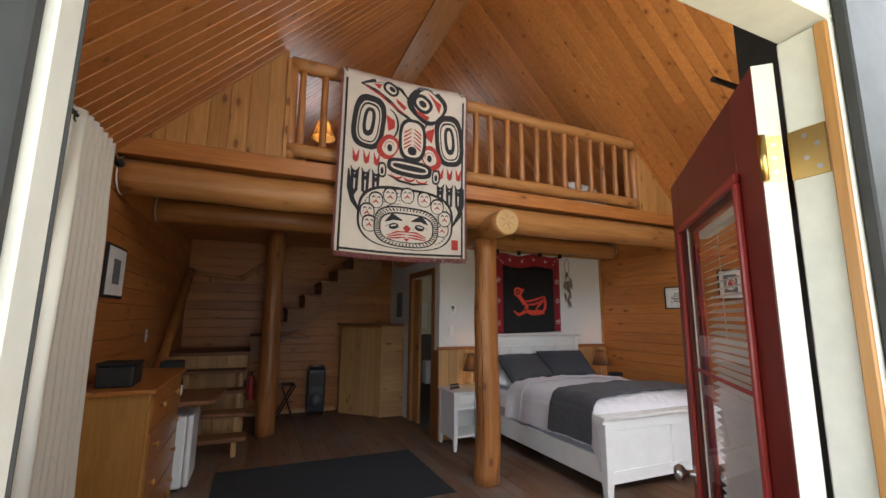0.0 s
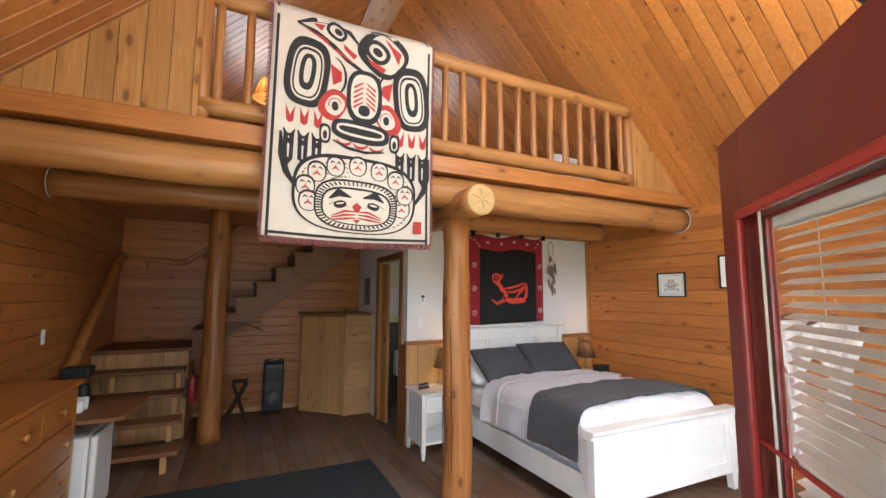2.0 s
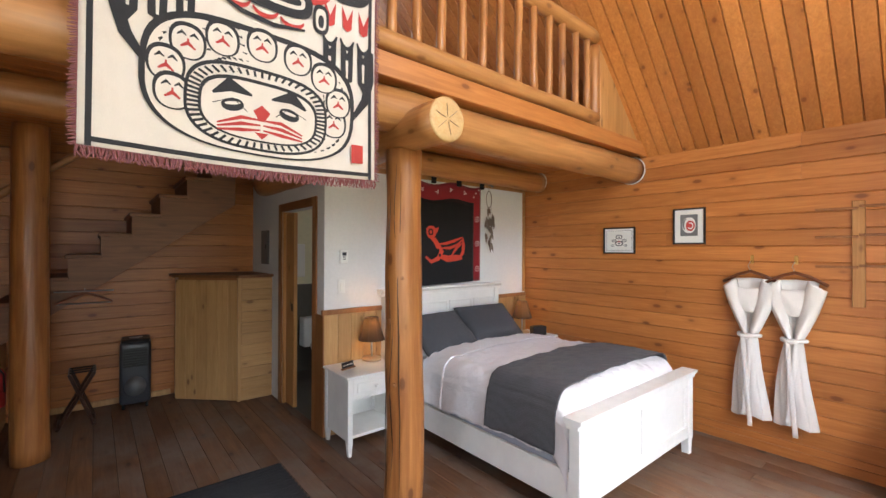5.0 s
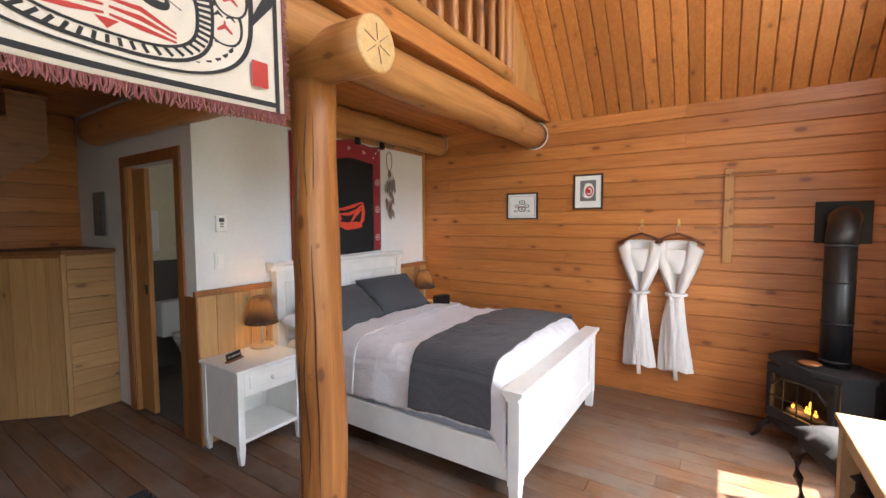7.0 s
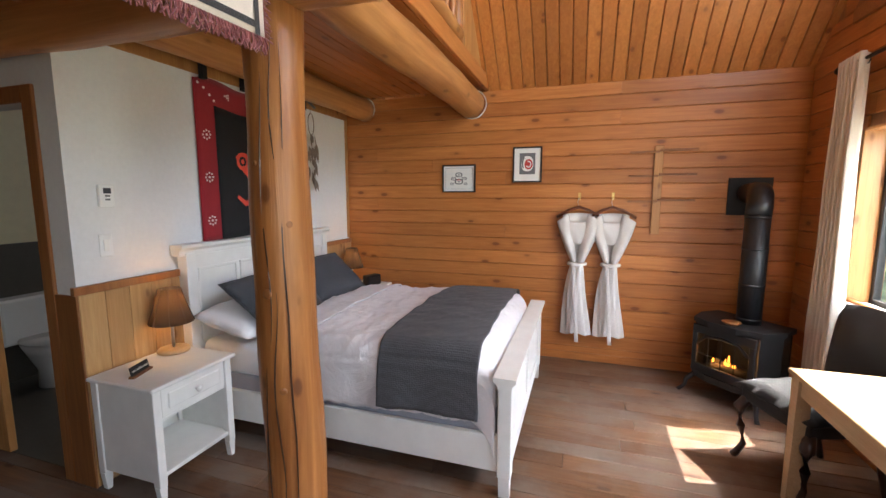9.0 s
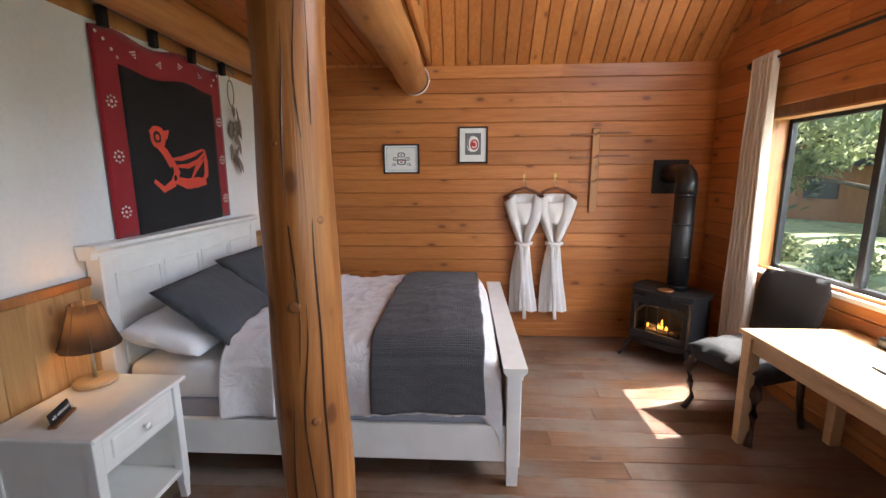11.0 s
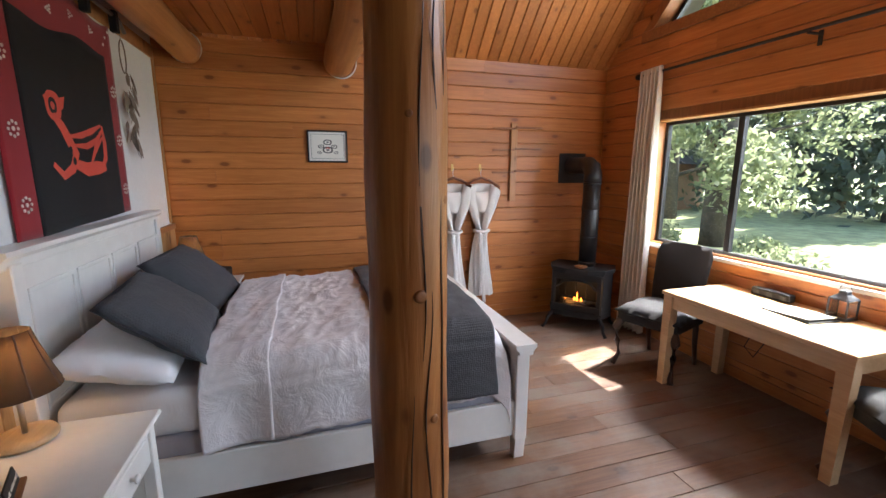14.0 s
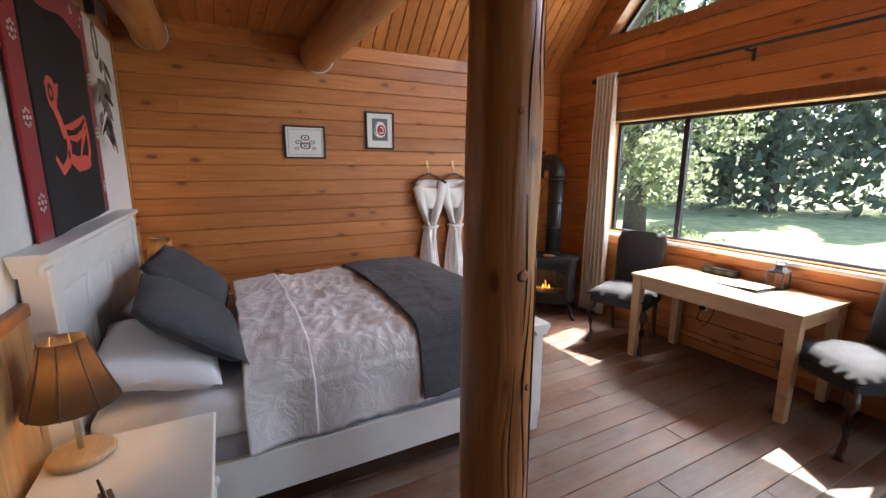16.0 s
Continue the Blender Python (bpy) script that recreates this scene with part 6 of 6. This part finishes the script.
# ---- dresser, counter leaf, fridge ----
dresser = thing("dresser", "orange pine chest of drawers with round knobs", "dresser")
dx0, dx1, dy0, dy1, dh = XL + 0.005, -0.42, 2.92, 4.10, 1.05
part("body", box(dx0, dy0, 0.08, dx1 - 0.02, dy1, dh - 0.03, 0.004), M_DRESSER_END, dresser)
part("top", box(dx0, dy0 - 0.03, dh - 0.03, dx1 + 0.025, dy1 + 0.03, dh, 0.008, None, 2), M_DRESSER, dresser)
part("plinth", box(dx0, dy0 + 0.01, 0.0, dx1 - 0.03, dy1 - 0.01, 0.08), M_DRESSER, dresser)
for x, y in ((dx1 - 0.019, dy0), (dx1 - 0.019, dy1 - 0.05)):
    part("corner_post", box(x, y, 0.0, x + 0.018, y + 0.05, dh - 0.031, 0.004), M_DRESSER_END, dresser)
for r in range(4):
    for cidx in range(2 if r == 3 else 1):
        z0 = 0.10 + r * 0.23
        a = dy0 + 0.06 + cidx * 0.535
        b = (dy0 + 0.585) if r == 3 and cidx == 0 else dy1 - 0.06
        dd = part("drawer", box(dx1 - 0.019, a, z0, dx1, b, z0 + 0.215, 0.005), M_DRESSER, dresser)
        for ky in ((a + 0.16, b - 0.16) if r < 3 else ((a + b) / 2,)):
            part("knob", lathe([(0.009, 0), (0.009, 0.012), (0.019, 0.02), (0.02, 0.03), (0.001, 0.036)], 14, None, pose(dx1, ky, z0 + 0.11, 0, 90)), M_DRESSER_END, dd, "turned pine knob", True)
bag = thing("storage_box", "dark box on top of the dresser", "box", at=(XL + 0.2, 3.15, dh + 0.001))
part("body", box(-0.10, -0.12, 0, 0.10, 0.12, 0.13, 0.012, None, 2), M_BLACK, bag)
part("lid", box(-0.105, -0.125, 0.131, 0.105, 0.125, 0.15, 0.006), M_BLACK, bag)
leaf = thing("counter_leaf", "brown wooden counter leaf beside the dresser", "counter")
part("top", prism([(XL + 0.002, 4.16), (-0.20, 4.16), (-0.16, 4.20), (-0.10, 4.82), (-0.14, 4.86), (XL + 0.002, 4.86)], 0.72, 0.75, "z"), M_TREAD, leaf)
part("bracket", box(XL + 0.002, 4.2, 0.60, XL + 0.04, 4.8, 0.719), M_TREAD, leaf)
fr = thing("mini_fridge", "small white refrigerator under the counter leaf", "fridge")
part("body", box(XL + 0.03, 4.20, 0.02, -0.36, 4.66, 0.62, 0.02, None, 2), M_PLASTIC, fr)
part("door", box(-0.355, 4.20, 0.03, -0.31, 4.66, 0.62, 0.014, None, 2), M_PLASTIC, fr)
part("handle", box(-0.309, 4.62, 0.42, -0.295, 4.65, 0.58, 0.004), M_GREYMETAL, fr)
for y in (4.24, 4.62):
    part("foot", box(-0.42, y - 0.015, 0, -0.38, y + 0.015, 0.019), M_BLACK, fr)
cof = thing("coffee_maker", "black coffee maker on the counter leaf", "coffee maker", at=(-0.58, 4.68, 0.751))
part("base", box(-0.10, -0.08, 0, 0.10, 0.08, 0.03, 0.008, None, 2), M_BLACK, cof)
part("column", box(-0.10, -0.08, 0.03, -0.02, 0.08, 0.22, 0.008, None, 2), M_BLACK, cof)
part("head", box(-0.10, -0.085, 0.22, 0.09, 0.085, 0.31, 0.015, None, 2), M_BLACK, cof)
part("carafe", lathe([(0.04, 0.032), (0.058, 0.06), (0.056, 0.12), (0.035, 0.16), (0.04, 0.17)], 18, None, pose(0.04, 0, 0)), M_BLACKGLOSS, cof, smooth=True)
for y in (4.42, 4.53):
    mug = thing("mug", "plain white ceramic mug on the counter leaf", "mug", "mugs", at=(-0.50, y, 0.751))
    part("cup", lathe([(0.032, 0), (0.038, 0.004), (0.041, 0.09), (0.037, 0.09), (0.034, 0.012), (0.001, 0.01)], 20), M_CERAMIC, mug, smooth=True)
    part("handle", tube([(0.0, -0.038, 0.075), (0.0, -0.066, 0.065), (0.0, -0.066, 0.03), (0.0, -0.038, 0.02)], 0.006, 8), M_CERAMIC, mug, smooth=True)

# ---- air cooler, luggage stand, extinguisher, hangers ----
ac = thing("air_cooler", "tall grey portable air cooler with dark front grille", "air cooler", at=(1.06, 6.80, 0), turn=-4)
part("body", box(-0.135, -0.14, 0.05, 0.135, 0.14, 0.70, 0.035, None, 4), M_GREY, ac, "", True)
part("top", box(-0.125, -0.13, 0.695, 0.125, 0.13, 0.725, 0.015, None, 2), M_BLACKGLOSS, ac)
part("dial", lathe([(0.001, 0.726), (0.06, 0.726), (0.06, 0.731), (0.001, 0.732)], 20, None, Matrix.Diagonal((1, 0.7, 1, 1))), M_PLASTIC, ac)
for i in range(7):
    part("louvre", box(-0.10, -0.150, 0.45 + i * 0.026, 0.10, -0.1405, 0.462 + i * 0.026), M_BLACK, ac)
# Flat black plate that paints in the shade of a hollow vent.
part("vent_recess", box(-0.105, -0.1415, 0.44, 0.105, -0.1402, 0.64), M_BLACKGLOSS, ac)
part("front_panel", lathe([(0.001, 0), (0.09, 0.0), (0.095, 0.006), (0.001, 0.008)], 24, None, pose(0, -0.1402, 0.24, 90) @ Matrix.Diagonal((1, 1.1, 1, 1))), M_GREYMETAL, ac, smooth=True)
for sx in (-1, 1):
    for sy in (-1, 1):
        part("caster", lathe([(0.001, -0.012), (0.025, -0.012), (0.025, 0.012), (0.001, 0.012)], 12, None, pose(sx * 0.10, sy * 0.10, 0.025, 0, 90)), M_BLACK, ac)
lug = thing("luggage_stand", "folded dark luggage stand by the stair post", "luggage stand", at=(0.56, 6.55, 0))
for y in (-0.14, 0.14):
    part("leg", tube([(-0.10, y, 0.01), (0.16, y, 0.50)], 0.014, 8), M_DARKWOOD, lug)
    part("leg", tube([(0.16, y, 0.01), (-0.02, y, 0.50)], 0.014, 8), M_DARKWOOD, lug)
for x, z in ((0.16, 0.50), (-0.02, 0.50), (-0.10, 0.02), (0.16, 0.02)):
    part("crossbar", tube([(x, -0.16, z), (x, 0.16, z)], 0.012, 8), M_DARKWOOD, lug)
for y in (-0.10, 0.0, 0.10):
    part("strap", box(-0.02, y - 0.02, 0.508, 0.16, y + 0.02, 0.514), M_FELT, lug)
fe = thing("fire_extinguisher", "red fire extinguisher on the landing side", "fire extinguisher", at=(0.13, 6.0, 0.42))
part("cylinder", lathe([(0.001, 0), (0.045, 0.002), (0.05, 0.02), (0.05, 0.26), (0.03, 0.30), (0.018, 0.31), (0.001, 0.312)], 20), M_REDTRIM, fe, smooth=True)
part("valve", box(-0.015, -0.04, 0.312, 0.015, 0.02, 0.35, 0.004), M_BLACK, fe)
part("hose", tube([(0, -0.04, 0.33), (0.04, -0.05, 0.27), (0.045, -0.03, 0.12)], 0.007, 8), M_BLACK, fe)
part("wall_bracket", box(-0.08, -0.02, 0.05, -0.05, 0.02, 0.25), M_BLACK, fe)
ch = thing("coat_hanger", "wooden and steel clip hangers under the stairs", "hanger", "hangers")
part("rail", tube([(0.45, 6.06, 1.30), (0.85, 6.06, 1.30)], 0.006, 8), M_STEEL, ch)
for k in range(3):
    y = 6.02 + 0.04 * k
    part("shoulder", tube([(0.46, y, 1.20), (0.58, y, 1.26), (0.65, y, 1.285), (0.72, y, 1.26), (0.84, y, 1.20)], 0.009, 6), M_HANGER, ch)
    part("hook", tube([(0.65, y, 1.285), (0.65, y + 0.01, 1.32)], 0.0025, 5), M_STEEL, ch)
    part("bar", tube([(0.47, y, 1.195), (0.83, y, 1.195)], 0.003, 5), M_STEEL, ch)
for y in (4.43, 5.05):
    hk = thing("coat_hook", "double brass hook on the west wall", "hook", "wall hooks")
    part("plate", box(XL + 0.001, y - 0.02, 1.77, XL + 0.006, y + 0.02, 1.80), M_BRASS, hk)
    for sg in (-1, 1):
        part("prong", tube([(XL + 0.005, y, 1.785), (XL + 0.04, y + sg * 0.04, 1.775), (XL + 0.05, y + sg * 0.06, 1.80)], 0.005, 6), M_BRASS, hk)
for y, z in ((4.75, 1.30), (5.95, 1.36)):
    s2 = thing("light_switch", "cream switch plate on the west wall", "switch")
    part("plate", box(XL + 0.001, y - 0.035, z - 0.06, XL + 0.007, y + 0.035, z + 0.06, 0.002), M_PLASTIC, s2)
    part("toggle", box(XL + 0.0075, y - 0.008, z - 0.015, XL + 0.016, y + 0.008, z + 0.015, 0.002), M_WHITE, s2)
# rope rings where the logs meet the walls
for y, z, r in ((3.36, 2.505, 0.135), (4.56, 2.53, 0.115)):
    for x in (XL + 0.015, XR - 0.015):
        rp = thing("rope_trim", "thin pale rope round the log end", "rope", "rope trims")
        part("loop", tube([(x, y + r * 1.02 * math.cos(k * math.pi / 12), z + r * 1.02 * math.sin(k * math.pi / 12)) for k in range(25)], 0.006, 6), M_JAMB, rp)

# ---- outside ----
def leafy(name, color, through_color, share):
    m, nt, bsdf = material(name)
    raw, st, rnd = coords(nt, (1, 1, 1))
    n = node(nt, "ShaderNodeTexNoise", Scale=4.0, Detail=4.0)
    nt.links.new(raw, n.inputs["Vector"])
    nt.links.new(ramp(nt, n.outputs["Fac"], [(0.3, tuple(c * 0.6 for c in color)), (0.7, tuple(c * 1.3 for c in color))]), bsdf.inputs["Base Color"])
    bsdf.inputs["Roughness"].default_value = 0.5
    t = nt.nodes.new("ShaderNodeBsdfTranslucent")
    t.inputs[0].default_value = (*through_color, 1)
    mx = nt.nodes.new("ShaderNodeMixShader")
    mx.inputs[0].default_value = share
    nt.links.new(bsdf.outputs[0], mx.inputs[1])
    nt.links.new(t.outputs[0], mx.inputs[2])
    nt.links.new(mx.outputs[0], nt.nodes["Material Output"].inputs[0])
    return m


# Greens paled and greyed, with the haze of window glare painted in.
M_LEAF = leafy("leaf", (0.13, 0.155, 0.09), (0.44, 0.48, 0.26), 0.55)
M_NEEDLE = leafy("needles", (0.10, 0.12, 0.09), (0.24, 0.28, 0.18), 0.4)
bm = bmesh.new()
bmesh.ops.create_grid(bm, x_segments=2, y_segments=2, size=600, matrix=pose(0, 0, -0.32))
solo("ground", bm, M_GRASS, "sunlit mown lawn outside the cabin", "lawn", kind="structure")
# Unseen roof slab, added so that no sun reaches the entrance wall.
structure("porch_roof", box(-2.2, -2.6, 2.75, 1.6, -0.12, 2.85), M_EXT, "unseen porch roof added to keep sun off the entrance", "roof")
structure("porch", box(-1.2, -1.6, -0.20, 2.2, -0.005, -0.02), M_TREAD, "brown plank porch before the door", "porch")


def leaf_mass(n, centers, size, seed, flat=0.0):
    rng = np.random.RandomState(seed)
    vs, fs = [], []
    for cx_, cy_, cz_, r_ in centers:
        for _ in range(n):
            d_ = rng.normal(size=3)
            d_ /= np.linalg.norm(d_)
            p = np.array((cx_, cy_, cz_)) + d_ * r_ * (0.45 + 0.6 * rng.rand()) * np.array((1, 1, 0.8))
            a, b = rng.normal(size=3), rng.normal(size=3)
            a /= np.linalg.norm(a)
            b -= a * a.dot(b)
            b /= np.linalg.norm(b)
            s_ = size * (0.6 + 0.8 * rng.rand())
            k = len(vs)
            vs += [tuple(p - a * s_), tuple(p + b * s_ * 0.5), tuple(p + a * s_), tuple(p - b * s_ * 0.5)]
            fs.append((k, k + 1, k + 2, k + 3))
    return vs, fs


def leaves(name, vs, fs, mat, parent):
    me_ = bpy.data.meshes.new(name)
    me_.from_pydata(vs, [], fs)
    me_.materials.append(mat)
    ob = new(name, me_)
    ob.parent = parent
    return ob


def tree(x, y, h, spread, seed, label, low=1.2):
    rng = random.Random(seed)
    t = thing("tree", label, "tree", "trees on the lawn", at=(x, y, -0.33))
    tr = tube([(0, 0, 0), (0.05, 0.02, h * 0.2), (-0.05, 0.06, h * 0.45), (0.06, 0, h * 0.8)], [0.34, 0.25, 0.2, 0.06], 12, None, 0.3)
    cen = []
    for i in range(11):
        a, z = rng.uniform(0, 6.28), low + (h - low) * rng.random()
        r = spread * (0.35 + 0.65 * rng.random()) * (1.1 - 0.6 * z / h)
        e = (r * math.cos(a), r * math.sin(a), z)
        tube([(0, 0, z * 0.7), (e[0] * 0.5, e[1] * 0.5, z * 0.9), e], [0.09, 0.06, 0.02], 6, tr)
        cen.append((*e, spread * rng.uniform(0.26, 0.45)))
        cen.append((e[0] * 0.6, e[1] * 0.6, z + 0.5, spread * rng.uniform(0.22, 0.36)))
    part("trunk", tr, M_BARK, t, "", True)
    leaves("crown", *leaf_mass(800, cen, 0.085, seed), M_LEAF, t)
    return t


def conifer(x, y, h, seed):
    t = thing("conifer", "tall dark conifer beyond the lawn", "tree", "far conifers", at=(x, y, -0.33))
    part("trunk", tube([(0, 0, 0), (0, 0, h)], [0.35, 0.04], 8), M_BARK, t)
    cen = []
    rng = random.Random(seed)
    for i in range(26):
        z = 1.2 + (h - 1.5) * i / 25
        r = (h - z) * 0.22 + 0.2
        a = rng.uniform(0, 6.28)
        cen += [(r * 0.6 * math.cos(a + k * 2.1), r * 0.6 * math.sin(a + k * 2.1), z, r * 0.55) for k in range(3)]
    leaves("crown", *leaf_mass(110, cen, 0.22, seed), M_NEEDLE, t)


tree(9.2, -6.2, 9, 3.0, 1, "broad leafy tree in sunlight on the lawn", 1.5)
tree(12.8, -5.0, 10, 3.2, 2, "leafy tree beside the lawn path", 1.6)
tree(14.5, -10.0, 11, 3.6, 3, "leafy tree in sunlight on the lawn", 1.8)
tree(18.5, -7.0, 11, 3.8, 6, "leafy tree at the lawn edge", 1.0)
for i, (x, y, h) in enumerate(((11, -17, 17), (14.5, -20, 19), (8, -21, 18), (18, -17, 18), (22, -13, 17), (5, -25, 18), (25, -20, 20), (1, -26, 17), (28, -9, 18), (27, -3, 17))):
    conifer(x, y, h, 20 + i)
rng = random.Random(4)
for i in range(9):
    x, y = 6.0 + i * 1.25, -3.4 - 1.2 * rng.random() - (1.0 if i % 2 else 0)
    sh = thing("garden_shrub", "low leafy garden shrub at the lawn edge", "shrub", "garden shrubs", at=(x, y, -0.33))
    leaves("foliage", *leaf_mass(420, [(rng.uniform(-0.3, 0.3), rng.uniform(-0.3, 0.3), 0.3, rng.uniform(0.3, 0.5)) for _ in range(3)], 0.05, 40 + i), M_LEAF, sh)
hut = thing("outbuilding", "brown wooden outbuilding across the lawn", "building", at=(20, -13.5, -0.33), turn=25)
part("wall", box(-2.5, -2, 0, 2.5, 2, 2.2), M_TRIM, hut)
part("roof", prism([(-2.9, 2.2), (2.9, 2.2), (0, 3.6)], -2.3, 2.3, "y"), M_EXT, hut)
part("window", box(-0.6, 2.001, 0.9, 0.6, 2.03, 1.7), M_BLACKGLOSS, hut)

# ---- boards and planks ----
boards(wall_east, lambda s, z: pose(XR, 7.0 - s, z, 0, 0, -90), (0.0, 6.42), 0.0, 2.64, 0.132, M_SIDE_Y, 11)
boards(wall_west, lambda s, z: pose(XL, s, z, 0, 0, 90), (0.19, 7.0), 0.0, 2.64, 0.132, M_SIDE_Y, 12, holes=((0.85, 1.95, 0.95, 2.15),))
boards(wall_north, lambda s, z: pose(s, YB, z), (XL, XB), 0.0, 2.64, 0.132, M_SIDE_X, 13, joints=False)
boards(wall_north, lambda s, z: pose(s, YB, z), (XL, XR), 2.75, 5.5, 0.132, M_SIDE_X, 14, limit=lambda a, b: (max(XL, RIDGE - (APEX - b) / PITCH), min(XR, RIDGE + (APEX - b) / PITCH)))
boards(wall_south, lambda s, z: pose(6.7 - s, YW, z, 0, 0, 180), (6.7 - XR, 6.7 - 1.80), 0.0, 2.85, 0.132, M_SIDE_X, 15, holes=((6.7 - WX1, 6.7 - WX0, WZ0, WZ1),))


def gable_run(a, b):
    x1 = min(XR, RIDGE + (APEX - b) / PITCH)
    return (6.7 - x1, 6.7 - (2 * RIDGE - gable_left(a)) - 0.06)


boards(gable, lambda s, z: pose(6.7 - s, YW, z, 0, 0, 180), (0, 1), 2.85, 5.0, 0.132, M_SIDE_X, 16, limit=gable_run)
# wainscot under the white wall and beside the bathroom door
wall_wainscot = structure("wall_wainscot", box(XB - 0.004, YH - 0.006, 0, XR, YH - 0.001, 1.10), M_TRIM, "vertical pine wainscot under the white wall", "wall")
for i in range(21):
    x = XB - 0.008 + i * 0.132
    part("board", box(x + 0.001, YH - 0.022, 0.0, min(x + 0.131, XR), YH - 0.007, 1.085, 0.003), M_PALE, wall_wainscot)
structure("trim_chair_rail", box(XB - 0.03, YH - 0.032, 1.086, XR, YH + 0.0, 1.13, 0.003), M_TRIM, "stained chair rail above the wainscot", "trim")
structure("trim_corner", box(XB - 0.022, YH - 0.026, 0.0, XB - 0.009, 4.94, 1.085, 0.003), M_TRIM, "stained corner board", "trim")
structure("trim_white_wall_top", box(XB, YH - 0.012, 2.42, XR, YH - 0.002, 2.52, 0.003), M_VERT, "pine strip above the white wall", "trim")
structure("trim_white_wall_edge", box(XR - 0.05, YH - 0.012, 1.14, XR - 0.002, YH - 0.002, 2.42, 0.003), M_VERT, "pine strip at the wall corner", "trim")
structure("baseboard_east", box(XR - 0.022, 0.6, 0, XR - 0.001, 4.77, 0.075, 0.004), M_SIDE_Y, "low pine baseboard", "baseboard")
structure("baseboard_south", box(1.82, YW + 0.001, 0, XR - 0.03, YW + 0.022, 0.085, 0.004), M_SIDE_X, "low pine baseboard", "baseboard")
structure("baseboard_north", box(0.1, YB - 0.022, 0, 1.4, YB - 0.001, 0.06, 0.004), M_PALE, "low pale baseboard", "baseboard")
# floor planks, running from the window side to the back
x, k = XL, 0
rng = random.Random(5)
while x < XR - 0.02:
    w = min(0.142, XR - x)
    y = 0.2 if x < 1.7 else 0.58
    cuts = [y]
    if k % 2:
        cuts.append(y + 1.1 + 0.7 * rng.random())
    cuts += [3.0 + 1.4 * rng.random(), 7.0]
    for a, b in zip(cuts, cuts[1:]):
        dz = 0.0015 * rng.random()
        part("plank", box(x + 0.001, a + 0.001, -0.018, x + w - 0.001, b - 0.001, -dz, 0.0025), M_FLOOR, floor)
    x, k = x + w, k + 1
